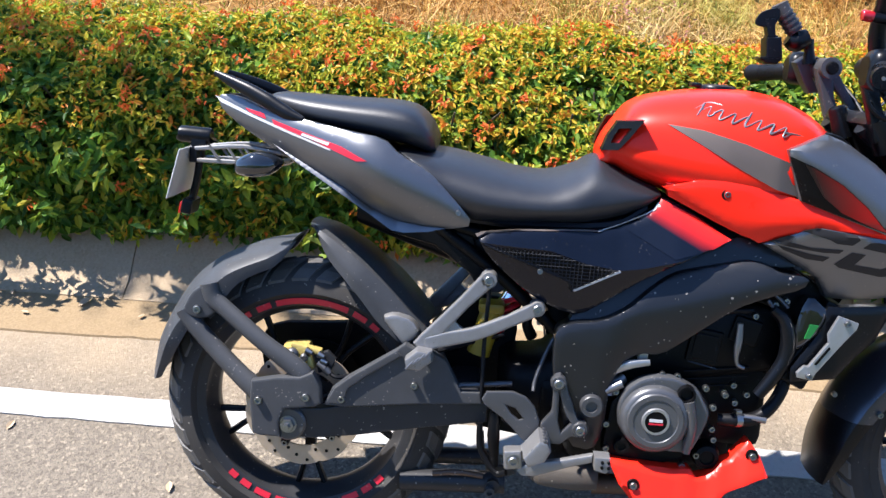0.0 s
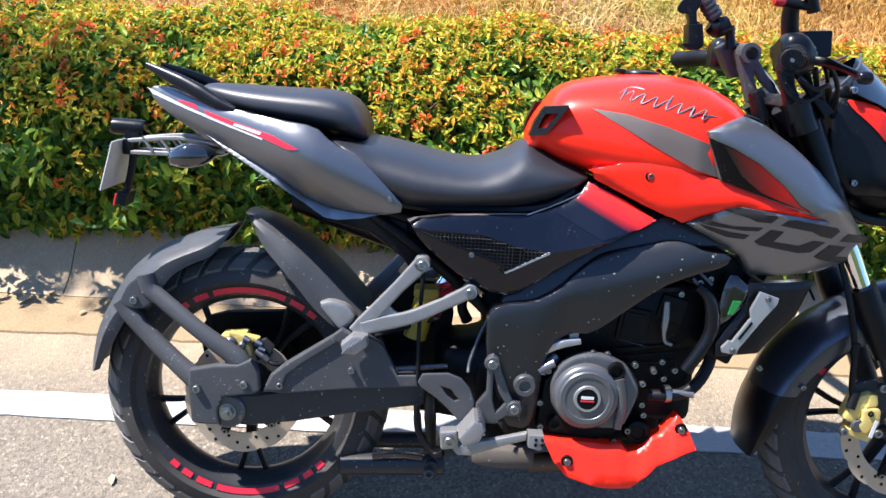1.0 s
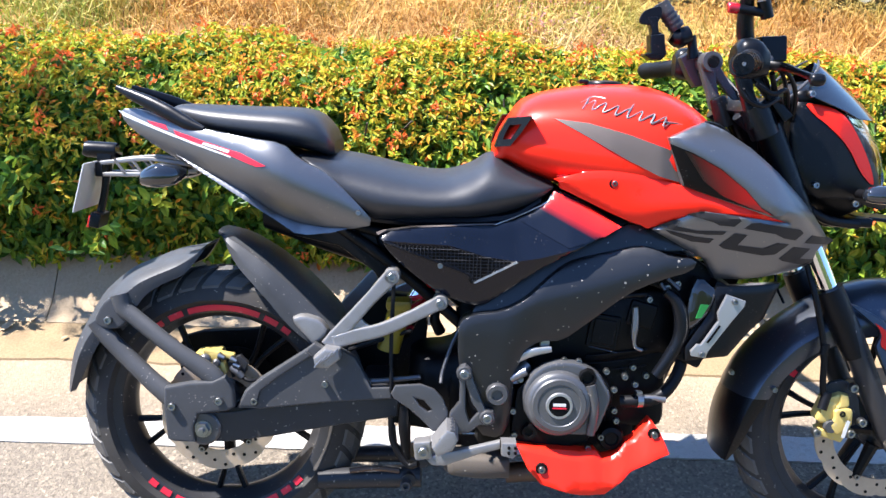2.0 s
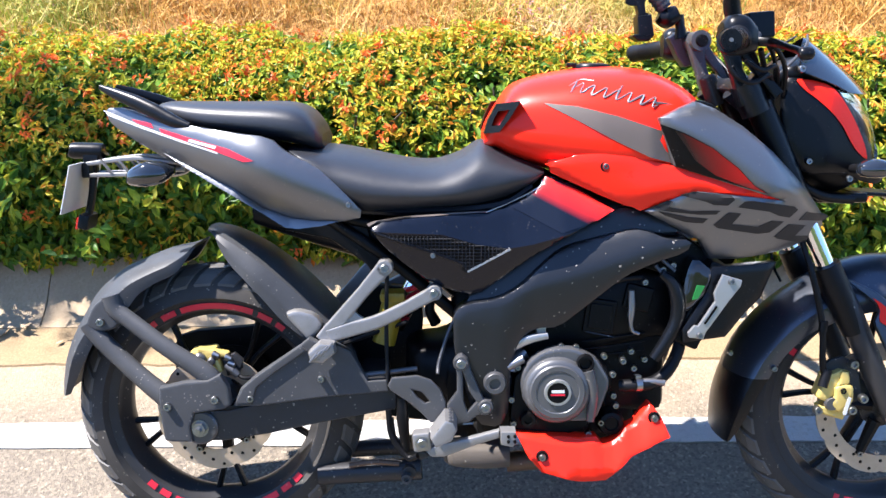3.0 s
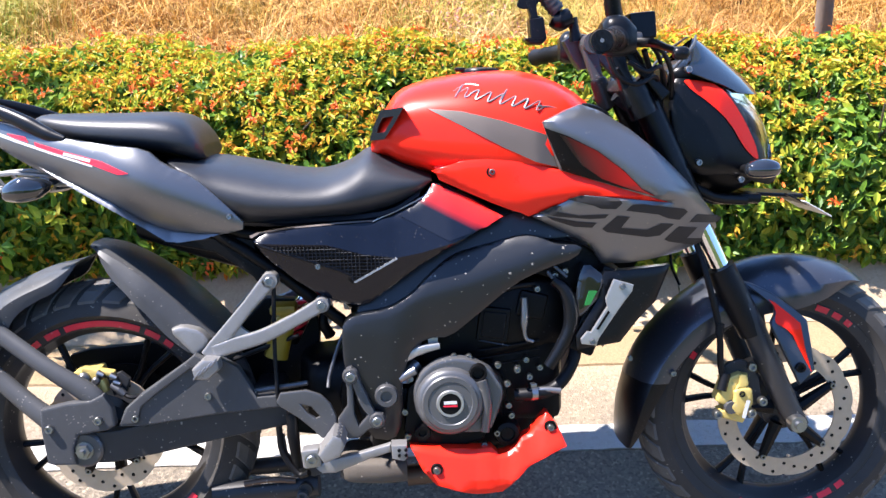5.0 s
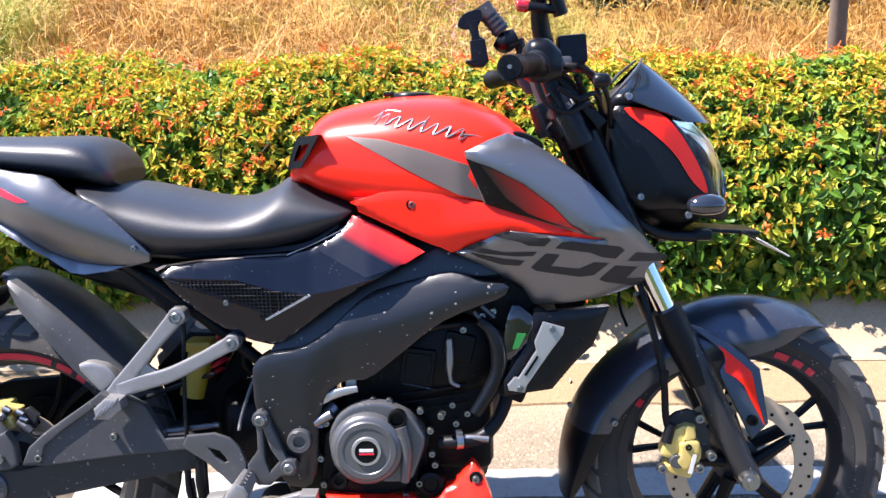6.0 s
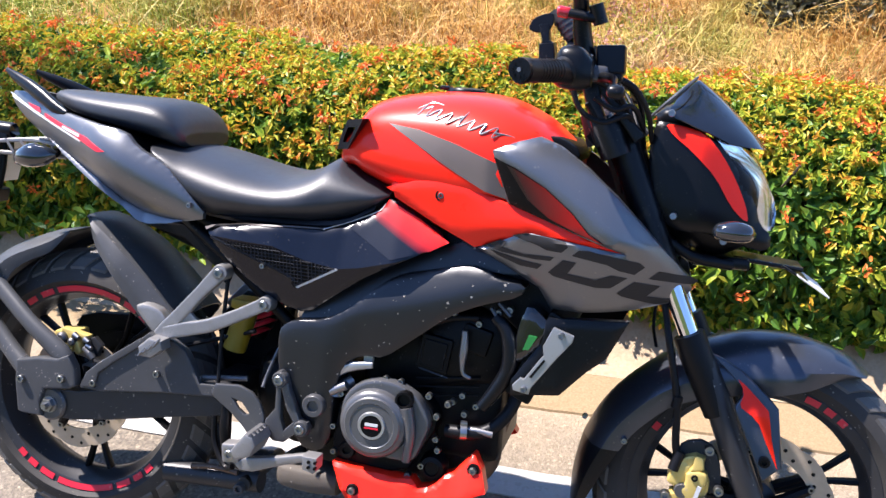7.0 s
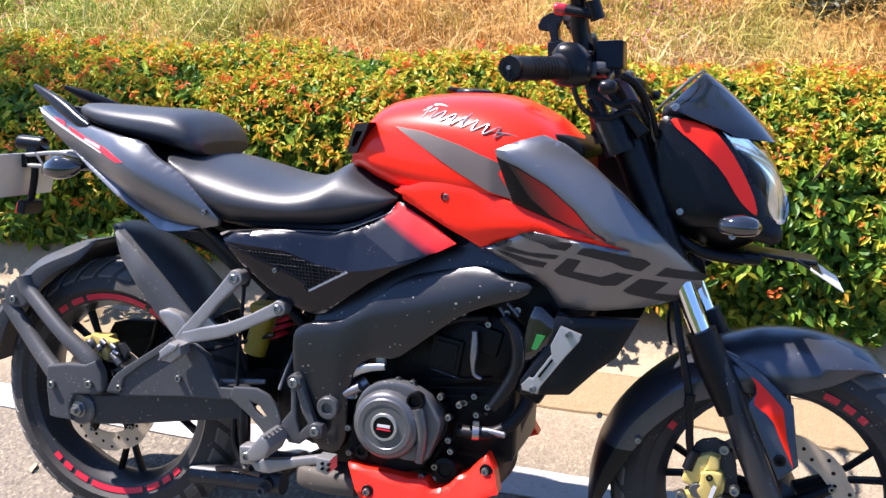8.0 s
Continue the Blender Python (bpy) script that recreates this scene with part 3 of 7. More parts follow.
def hedge_shell(rs, n):
    """Places on the hedge's clipped, lumpy outside: bulging front, rounded shoulder, flat top. Gives places, outward ways and the height share."""
    x = rs.uniform(-3.2, 4.6, n)
    s = rs.uniform(0, 1, n) ** 0.92
    knots = np.linspace(0, 1, 8)
    yy = np.array([0.935, 0.922, 0.915, 0.93, 0.995, 1.12, 1.30, 1.50])
    zz = np.array([0.105, 0.16, 0.28, 0.41, 0.505, 0.555, 0.57, 0.54])
    y, z = np.interp(s, knots, yy), np.interp(s, knots, zz)
    # towards the front wheel the face slopes back, towards the tail it overhangs
    back = np.interp(x, [-0.5, 0.7], [0.0, 1.0])
    y = y + back * (np.interp(s, knots, [0.895, 0.875, 0.895, 0.965, 1.07, 1.20, 1.36, 1.5]) - y)
    ny, nz = np.interp(s, knots, [-1, -1, -0.95, -0.85, -0.6, -0.3, -0.05, 0.2]), np.interp(s, knots, [-0.3, -0.05, 0.2, 0.5, 0.8, 1, 1, 1])
    out = unit(np.stack([np.zeros(n), ny, nz], 1))
    lump = 0.035 * wave(x * 2.6, s * 4.0, 1.0) + 0.028 * wave(x * 8.5, s * 11.0, 5.0) + 0.012 * wave(x * 21, s * 27.0, 9.0)
    # the clipped hedge swells forward towards the tail's end and is lower at the other
    swell = np.interp(x, [-3, -0.9, 0.2, 4], [0.045, 0.035, 0.01, 0.0]) * (1 - s * 0.6)
    p = np.stack([x, y, z], 1) + out * lump[:, None] + np.stack([np.zeros(n), -swell, np.zeros(n)], 1)
    p[:, 2] += np.interp(x, [-3, 0.0, 1.2, 4], [0.015, 0.01, -0.02, -0.03]) * s
    return p, out, s


def build_hedge():
    rs = np.random.RandomState(7)
    hedge = tagged(new("hedge"), "clipped green hedge with orange and yellow young leaves", "hedge", kind="stuff")
    # old green leaves through the outer depth
    n = 88000
    p, out, s = hedge_shell(rs, n)
    depth = rs.exponential(0.030, n)
    p = p - out * depth[:, None] + rs.normal(scale=0.008, size=(n, 3))
    facing = out * 0.75 + np.array([-0.15, -0.05, 0.75]) + rs.normal(scale=0.55, size=(n, 3))
    ln = rs.uniform(0.024, 0.047, n)
    v, f = leaves(rs, p, facing, ln, ln * rs.uniform(0.40, 0.54, n))
    scatter_mesh("foliage", v, f, LEAF, hedge, "glossy dark green leaves")
    # plainer growth past both ends
    n = 26000
    p, out, s = hedge_shell(rs, n)
    p[:, 0] = np.where(p[:, 0] < 0.7, -3.1 - (p[:, 0] + 3.2) * 1.6, 4.5 + (p[:, 0] - 0.7) * 1.6)
    p = p - out * rs.exponential(0.03, n)[:, None]
    ln = rs.uniform(0.05, 0.085, n)
    v, f = leaves(rs, p, out * 0.75 + np.array([-0.15, -0.05, 0.75]) + rs.normal(scale=0.55, size=(n, 3)), ln, ln * 0.5)
    scatter_mesh("far_foliage", v, f, LEAF, hedge, "green leaves of the hedge's farther ends")
    # young shoots: small bright leaves in whorls, thickest on the sunny top
    m = 13000
    p, out, s = hedge_shell(rs, m)
    keep = rs.uniform(0, 1, m) < np.interp(s, [0, 0.35, 0.6, 1], [0.10, 0.22, 0.85, 1.0])
    keep &= wave(p[:, 0] * 4, p[:, 1] * 5 + p[:, 2] * 4, 3.0) > -0.28 * s - 0.02
    p, out = p[keep], out[keep]
    q = np.repeat(p, 7, 0)
    k = len(q)
    way = unit(np.repeat(out, 7, 0) * 0.5 + np.array([0, 0, 0.8]) + rs.normal(scale=0.5, size=(k, 3)))
    q = q + way * rs.uniform(0.0, 0.028, k)[:, None] + np.repeat(out, 7, 0) * 0.012
    ln = rs.uniform(0.014, 0.028, k)
    v, f = leaves(rs, q, way + rs.normal(scale=0.5, size=(k, 3)), ln, ln * rs.uniform(0.34, 0.46, k))
    scatter_mesh("young_shoots", v, f, YOUNG, hedge, "orange and yellow young leaves")
    # loose sprays that stand out of the front
    q, w = [], []
    for k in range(70):
        x = rs.uniform(-1.7, -0.55) if k < 45 else rs.uniform(-0.5, 3.0)
        b = np.array([x, 0.83 if x < -0.4 else 0.89, rs.uniform(0.20, 0.44)])
        way = unit(np.array([[rs.normal(scale=0.5), -1.0, rs.normal(scale=0.4)]]))[0]
        for i in range(14):
            q.append(b + way * 0.10 * i / 14 + rs.normal(scale=0.012, size=3))
            w.append(rs.normal(scale=0.7, size=3) + np.array([0, -0.3, 0.9]))
    q, w = np.array(q), np.array(w)
    ln = rs.uniform(0.03, 0.05, len(q))
    v, f = leaves(rs, q, w, ln, ln * 0.48)
    scatter_mesh("sprays", v, f, LEAF, hedge, "loose leafy sprays")
    # red tips in small tufts
    m = 800
    p, out, s = hedge_shell(rs, m)
    keep = rs.uniform(0, 1, m) < np.interp(s, [0, 0.3, 0.55, 1], [0.05, 0.12, 0.6, 0.9])
    p, out = p[keep], out[keep]
    q = np.repeat(p + out * 0.022 + np.array([0, 0, 0.012]), 12, 0) + rs.normal(scale=0.0075, size=(len(p) * 12, 3))
    ln = rs.uniform(0.010, 0.021, len(q))
    v, f = leaves(rs, q, rs.normal(size=(len(q), 3)) + np.array([0, -0.3, 0.8]), ln, ln * 0.5)
    scatter_mesh("red_tips", v, f, BLOSSOM, hedge, "small red leaf tips")
    # woody inside: stems from the bed and a dark ragged core
    r = random.Random(2)
    bms = []
    for k in range(60):
        x = -2.9 + 7.2 * k / 60 + r.uniform(-0.05, 0.05)
        y = r.uniform(1.0, 1.3)
        for b in range(3):
            bms.append(tube([(x, y, 0.12), (x + r.uniform(-0.06, 0.06), y + r.uniform(-0.08, 0.05), 0.3), (x + r.uniform(-0.12, 0.12), y + r.uniform(-0.14, 0.12), 0.52)], [0.009, 0.003], 5, 3))
    part("stems", merge(*bms), TWIG, hedge, "brown woody stems")
    bm = bmesh.new()
    ring = [(0.98, 0.12), (1.0, 0.26), (1.04, 0.38), (1.10, 0.45), (1.2, 0.48), (1.42, 0.47), (1.5, 0.14)]
    prev = None
    for k in range(321):
        x = -9.2 + 19.9 * k / 320
        back = 0.12 * min(1, max(0, (x + 0.5) / 1.2)) + 0.03
        row = [bm.verts.new((x, min(y + back, 1.46) + 0.03 * noise.noise((x * 6, y * 7, z * 7)), z + 0.03 * noise.noise((x * 6, y * 7 + 9, z * 7)) * (z > 0.2))) for y, z in ring]
        if prev:
            for i in range(len(ring) - 1):
                bm.faces.new((prev[i], row[i], row[i + 1], prev[i + 1]))
        if k in (0, 320):
            bm.faces.new(row)
        prev = row
    part("inner_twigs", bm, TWIG, hedge, "shaded brown inner twigs")


def blades(rs, roots, tall, lean, width):
    """Bent grass blades of two segments."""
    n = len(roots)
    a = rs.uniform(0, 2 * math.pi, n)
    way = np.stack([np.cos(a), np.sin(a), np.zeros(n)], 1)
    b = rs.uniform(0, 2 * math.pi, n)
    side = np.stack([np.cos(b), np.sin(b), np.zeros(n)], 1) * width[:, None]
    up = np.array([0, 0, 1.0])
    mid = roots + up * (tall * 0.6)[:, None] + way * (lean * tall * 0.35)[:, None]
    tip = roots + up * (tall * (1 - lean * 0.4))[:, None] + way * (lean * tall)[:, None]
    v = np.stack([roots - side, roots + side, mid - side * 0.8, mid + side * 0.8, tip], 1).reshape(-1, 3)
    quad = np.array([[0, 1, 3], [0, 3, 2], [2, 3, 4]])
    return v, (quad[None] + 5 * np.arange(n)[:, None, None]).reshape(-1, 3)


def build_field():
    rs = np.random.RandomState(11)
    field = tagged(new("dry_field"), "tangled dry golden grass with greener tufts", "grass", kind="stuff")
    n = 360000
    x, y = rs.uniform(-4.2, 6.5, n), 1.5 + 5.2 * rs.uniform(0, 1, n) ** 1.45
    clump = np.array([noise.noise((a * 2.3, b * 2.3, 4.0)) for a, b in zip(x, y)])
    keep = clump > rs.uniform(-0.75, 0.28, n)
    x, y, clump = x[keep], y[keep], clump[keep]
    z = np.array([bank_height(a, b) for a, b in zip(x, y)]) - 0.01
    roots = np.stack([x, y, z], 1)
    greenness = np.array([noise.noise((a * 0.9 + 7, b * 0.9, 8.0)) for a, b in zip(x, y)]) + np.interp(x, [-3, -0.6, 0.1, 0.7, 1.2, 4], [0.42, 0.32, 0.12, -0.18, -0.40, -0.38]) + rs.normal(scale=0.12, size=len(x))
    tall = rs.uniform(0.07, 0.26, len(x)) * (0.75 + 0.6 * np.clip(clump, -0.3, 0.6)) * np.interp(y, [1.5, 2.2], [0.55, 1.0])
    width = rs.uniform(0.0008, 0.0032, len(x))
    g = greenness > 0.02
    v, f = blades(rs, roots[~g], tall[~g], rs.uniform(0.25, 1.5, (~g).sum()), width[~g])
    scatter_mesh("straw", v, f, STRAW, field, "dry golden straw")
    v, f = blades(rs, roots[g], tall[g] * 0.8, rs.uniform(0.2, 1.0, g.sum()), width[g] * 1.3)
    scatter_mesh("green_blades", v, f, GRASS, field, "yellow-green living grass")
    # fallen stalks lying over the tussocks
    n = 9000
    x, y = rs.uniform(-4, 6, n), 1.7 + 4.3 * rs.uniform(0, 1, n) ** 1.4
    a, tilt, ln = rs.uniform(0, 2 * math.pi, n), rs.uniform(-0.1, 0.7, n), rs.uniform(0.08, 0.40, n) * rs.uniform(0.4, 1.0, n)
    root = np.stack([x, y, np.array([bank_height(p, q) for p, q in zip(x, y)]) + rs.uniform(0.02, 0.12, n)], 1)
    way = np.stack([np.cos(a), np.sin(a), tilt], 1) * ln[:, None]
    side = np.stack([-np.sin(a), np.cos(a), np.zeros(n)], 1) * rs.uniform(0.001, 0.002, n)[:, None]
    v = np.stack([root - side, root + side, root + way + side * 0.4, root + way - side * 0.4], 1).reshape(-1, 3)
    scatter_mesh("fallen_stalks", v, np.arange(4 * n).reshape(-1, 4), STRAW, field, "pale fallen stalks")
    # dusty pink weed heads
    n = 900
    x, y = rs.uniform(-2.5, 2.2, n), rs.uniform(1.8, 3.8, n)
    near = np.array([noise.noise((p * 1.7 + 3, q * 1.7, 2.0)) for p, q in zip(x, y)]) > 0.28
    x, y = x[near], y[near]
    c = np.repeat(np.stack([x, y, np.array([bank_height(p, q) for p, q in zip(x, y)]) + 0.12], 1), 14, 0) + rs.normal(scale=0.03, size=(len(x) * 14, 3))
    ln = rs.uniform(0.01, 0.02, len(c))
    v, f = leaves(rs, c, rs.normal(size=c.shape) + np.array([0, 0, 0.6]), ln, ln * 0.5)
    scatter_mesh("weed_heads", v, f, material("faded_weed", (0.42, 0.20, 0.14), 0.7, vary=0.25), field, "faded reddish weed heads")


def build_shade_tree():
    """A tree beyond the motorcycle's tail: only its dappled shade on the hedge and gutter is in view."""
    tree = tagged(new("tree"), "leafy tree whose shade falls on the hedge and kerb", "tree")
    tree.location = (-2.90, 1.90, 0.14)
    rs = np.random.RandomState(13)
    part("trunk", tube([(0, 0, -0.05), (0.05, 0.02, 0.9), (0.02, -0.05, 1.8), (0.10, -0.05, 2.9)], [0.075, 0.06, 0.05, 0.02], 12, 6), BARK, tree)
    clumps = []
    for n, b, e in ((85, (0.03, -0.03, 1.7), (0.86, -0.56, 2.72)), (160, (0.05, -0.04, 2.1), (-0.40, -0.50, 2.6)), (160, (0.03, -0.04, 1.9), (-0.5, 0.5, 2.7)), (160, (0.06, -0.05, 2.3), (-0.2, -0.3, 3.2)), (160, (0.08, -0.05, 2.6), (0.2, 0.4, 3.3)), (160, (0.03, -0.03, 1.8), (-0.6, -0.2, 2.5))):
        b, e = Vector(b), Vector(e)
        part("limb", tube([b, (b + e) / 2 + Vector((0, 0, 0.12)), e], [0.022, 0.006], 7, 5), BARK, tree)
        clumps += [(n, e, 0.17), (n, b.lerp(e, 0.7) + Vector((0, 0, 0.1)), 0.13), (n, e + Vector((0.18, 0.05, 0.05)), 0.13), (n, e + Vector((-0.10, 0.13, 0.08)), 0.12)]
    c = np.concatenate([np.array(p[:]) + rs.normal(scale=s, size=(n, 3)) * np.array([1.15, 0.75, 0.7]) for n, p, s in clumps])
    ln = rs.uniform(0.05, 0.09, len(c))
    v, f = leaves(rs, c, rs.normal(size=c.shape) + np.array([0, 0, 1.0]), ln, ln * 0.5)
    scatter_mesh("crown", v, f, LEAF, tree, "green leaves with gaps")


def build_sapling():
    """A slim tree behind the hedge, its crown above the view."""
    tree = tagged(new("tree"), "slim grey-brown tree trunk standing behind the hedge", "tree")
    tree.location = (2.26, 2.2, 0.15)
    tree.rotation_euler = (0, radians(-8), 0)
    r = random.Random(5)
    part("trunk", tube([(0, 0, -0.05), (0.012, 0, 0.5), (-0.008, 0.01, 1.1), (0.015, 0, 1.9), (0.0, 0.02, 2.7)], [0.034, 0.030, 0.027, 0.022, 0.012], 12, 6), BARK, tree)
    rs = np.random.RandomState(3)
    tips = []
    for k in range(7):
        a = k * 2.4
        b = Vector((0, 0, 1.75 + 0.13 * k))
        e = b + Vector((math.cos(a) * 0.55, math.sin(a) * 0.55, 0.45))
        part("limb", tube([b, (b + e) / 2 + Vector((0, 0, 0.05)), e], [0.012, 0.004], 6, 4), BARK, tree)
        tips += [b.lerp(e, 0.6), e, e + Vector((0.1, 0.1, 0.15))]
    c = np.repeat(np.array([t[:] for t in tips]), 70, 0) + rs.normal(scale=0.13, size=(len(tips) * 70, 3))
    ln = rs.uniform(0.04, 0.07, len(c))
    v, f = leaves(rs, c, rs.normal(size=c.shape) + np.array([0, 0, 1.0]), ln, ln * 0.45)
    scatter_mesh("crown", v, f, LEAF, tree, "sparse green leaves")


DARK_LEAF = material("dark_leaf", (0.085, 0.075, 0.028), 0.5, vary=0.3, scale=8, translucent=0.15)


def build_shrub(x, y, size, seed):
    """A dark bush at the far side of the dry field."""
    rs = np.random.RandomState(seed)
    n = 1100
    d = unit(rs.normal(size=(n, 3)))
    p = d * (rs.uniform(0.25, 1.25, n)[:, None]) * np.array([size * 1.6, size, size * 0.9]) + rs.normal(scale=0.03, size=(n, 3))
    p[:, 2] = np.abs(p[:, 2])
    ln = rs.uniform(0.03, 0.06, n)
    v, f = leaves(rs, p, d + rs.normal(scale=0.6, size=(n, 3)), ln, ln * 0.5)
    bush = tagged(new("shrub"), "dark green shrub at the back of the dry field", "shrub")
    bush.location = (x, y, bank_height(x, y))
    scatter_mesh("foliage", v, f, DARK_LEAF, bush)
    r = random.Random(seed)
    for k in range(5):
        part("stem", tube([(0, 0, -0.02), (r.uniform(-0.1, 0.1), r.uniform(-0.1, 0.1), size * 0.4), (r.uniform(-0.3, 0.3) * size * 2, r.uniform(-0.2, 0.2), size * 0.75)], [0.012, 0.004], 6, 3), TWIG, bush)


build_hedge()
for k, (x, y, size) in enumerate(((1.60, 3.12, 0.13), (1.92, 3.06, 0.17), (2.33, 3.0, 0.20), (2.75, 3.3, 0.24), (3.3, 3.5, 0.30))):
    build_shrub(x, y, size, k + 1)
build_field()
build_sapling()
build_shade_tree()

# ---- the motorcycle, in its own upright frame: x forward, y to its left, z up; the rear axle over the origin ----
bike = tagged(new("motorcycle"), "red, grey and black naked motorcycle leaning on its side stand", "motorcycle")
bike.matrix_world = STAND
REAR, FRONT = (0.016, 0.318), (1.358, 0.311)

KNEE = [(0.662, 0.814), (0.718, 0.832), (0.763, 0.837), (0.804, 0.834), (0.89, 0.813), (0.961, 0.79), (1.042, 0.766), (1.09, 0.749), (1.012, 0.759), (0.935, 0.767), (0.905, 0.758), (0.871, 0.741), (0.835, 0.729), (0.773, 0.761), (0.712, 0.79)]
SHROUD = [(0.858, 0.899), (0.9, 0.918), (0.931, 0.928), (0.967, 0.915), (1.017, 0.883), (1.07, 0.84), (1.116, 0.796), (1.162, 0.75), (1.2, 0.711), (1.208, 0.687), (1.191, 0.666), (1.116, 0.648), (1.025, 0.634), (0.975, 0.633), (0.952, 0.67), (0.842, 0.729), (0.871, 0.741), (0.905, 0.758), (0.935, 0.767), (1.012, 0.759), (1.09, 0.749), (0.89, 0.813)]
SCOOP = [(0.861, 0.889), (0.902, 0.874), (0.954, 0.847), (1.001, 0.811), (1.033, 0.778), (1.058, 0.763), (1.011, 0.776), (0.951, 0.794), (0.894, 0.812)]
SCOOP_RED = [(0.885, 0.878), (0.902, 0.872), (0.953, 0.846), (1.0, 0.81), (1.032, 0.777), (1.055, 0.764), (1.011, 0.778), (0.962, 0.797), (0.925, 0.824)]
STRIPE = [(0.657, 0.927), (0.719, 0.921), (0.79, 0.903), (0.868, 0.876), (0.891, 0.817), (0.847, 0.829), (0.79, 0.856), (0.718, 0.895)]
TANK_INSERT = [(0.573, 0.925), (0.615, 0.931), (0.594, 0.896), (0.578, 0.873), (0.55, 0.869), (0.558, 0.896)]
TAIL = [(-0.183, 0.92), (-0.139, 0.922), (-0.067, 0.898), (0.003, 0.889), (0.081, 0.878), (0.156, 0.869), (0.187, 0.841), (0.239, 0.816), (0.287,
    0.77), (0.329, 0.722), (0.279, 0.71), (0.201, 0.701), (0.171, 0.709), (0.101, 0.752), (-0.01, 0.803), (-0.055, 0.825), (-0.122, 0.86), (-0.17,
    0.891)]
TAIL_RED = [(-0.061, 0.884), (0.003, 0.867), (0.081, 0.849), (0.13, 0.828), (0.111, 0.826), (0.035, 0.851), (-0.056, 0.875)]
TAIL_RED2 = [(-0.12, 0.9), (-0.079, 0.893), (-0.073, 0.883), (-0.109, 0.893)]
GRAB = [(-0.183, 0.961), (-0.15, 0.948), (-0.11, 0.933), (-0.071, 0.916), (-0.033, 0.898), (0.001, 0.888)]
SIDEPANEL = [(0.331, 0.71), (0.445, 0.725), (0.569, 0.728), (0.633, 0.756), (0.658, 0.779), (0.664, 0.796), (0.727, 0.767), (0.79, 0.732), (0.756,
    0.713), (0.65, 0.657), (0.586, 0.61), (0.532, 0.568), (0.48, 0.58), (0.429, 0.609), (0.36, 0.666)]
SIDE_MESH = [(0.358, 0.689), (0.469, 0.687), (0.534, 0.671), (0.592, 0.663), (0.514, 0.619), (0.507, 0.634)]
SIDE_CREASE = [(0.325, 0.7), (0.346, 0.695), (0.469, 0.69), (0.534, 0.671), (0.594, 0.663), (0.636, 0.67), (0.695, 0.686)]
MESH_RIM = [(0.347, 0.693), (0.395, 0.676), (0.45, 0.656), (0.505, 0.635), (0.508, 0.625), (0.514, 0.618)]
TRAY_SIDE = [(0.16, 0.691), (0.274, 0.701), (0.327, 0.696), (0.336, 0.659), (0.354, 0.632), (0.344, 0.593), (0.323, 0.623), (0.256, 0.671), (0.189,
    0.685)]
PIPE = [(0.88, 0.609), (0.902, 0.589), (0.914, 0.556), (0.913, 0.517), (0.895, 0.479), (0.872, 0.443)]
CAP = [(0.828, 0.574), (0.829, 0.543), (0.828, 0.518), (0.831, 0.496), (0.845, 0.489)]
FITTING = [(0.838, 0.392), (0.864, 0.396), (0.895, 0.393)]
SIDE_LINE = [(0.593, 0.664), (0.596, 0.661), (0.518, 0.617), (0.514, 0.619)]
SEAT_LINE = [(0.552, 0.727), (0.591, 0.741), (0.638, 0.763), (0.652, 0.772), (0.659, 0.784), (0.66, 0.783), (0.654, 0.771), (0.638, 0.761), (0.591,
    0.74), (0.553, 0.726)]
PANEL_TOP = [(0.331, 0.709), (0.344, 0.714), (0.402, 0.722), (0.486, 0.727), (0.554, 0.7285), (0.554, 0.7262), (0.486, 0.7245), (0.402, 0.7195), (0.346, 0.711), (0.335, 0.705)]
SPAR = [(0.489, 0.527), (0.494, 0.544), (0.514, 0.557), (0.574, 0.565), (0.616, 0.589), (0.652, 0.624), (0.684, 0.651), (0.71, 0.664), (0.757, 0.676), (0.83, 0.694), (0.859, 0.688), (0.883, 0.677), (0.933, 0.674), (0.924, 0.652), (0.861, 0.631), (0.807, 0.606), (0.732, 0.544), (0.687, 0.508), (0.646, 0.508), (0.614, 0.487), (0.598, 0.435), (0.596, 0.346), (0.578, 0.311), (0.533, 0.318), (0.507, 0.406), (0.491, 0.462)]
RAD_SIDE = [(0.94, 0.642), (0.98, 0.609), (0.974, 0.578), (0.927, 0.529), (0.918, 0.548), (0.927, 0.611)]
CLUTCH = [(0.616, 0.4), (0.62, 0.424), (0.633, 0.447), (0.656, 0.464), (0.686, 0.472), (0.718, 0.47), (0.745, 0.458), (0.762, 0.448), (0.783, 0.413), (0.785, 0.396), (0.773, 0.36), (0.76, 0.328), (0.725, 0.325), (0.692, 0.328), (0.652, 0.336), (0.622, 0.362)]
CRANK = [(0.609, 0.435), (0.724, 0.462), (0.779, 0.434), (0.797, 0.395), (0.772, 0.351), (0.739, 0.29), (0.608, 0.299), (0.595, 0.313)]
SWINGARM = [(-0.039, 0.339), (0.057, 0.344), (0.108, 0.355), (0.26, 0.38), (0.349, 0.394), (0.38, 0.392), (0.378, 0.343), (0.256, 0.321), (0.129,
    0.295), (0.046, 0.282), (-0.035, 0.282), (-0.045, 0.309)]
CHAINGUARD = [(0.067, 0.356), (0.081, 0.389), (0.11, 0.415), (0.199, 0.475), (0.216, 0.489), (0.234, 0.479), (0.263, 0.48), (0.294, 0.462), (0.311, 0.432), (0.326, 0.403), (0.361, 0.405), (0.367, 0.382), (0.253, 0.373), (0.111, 0.355)]
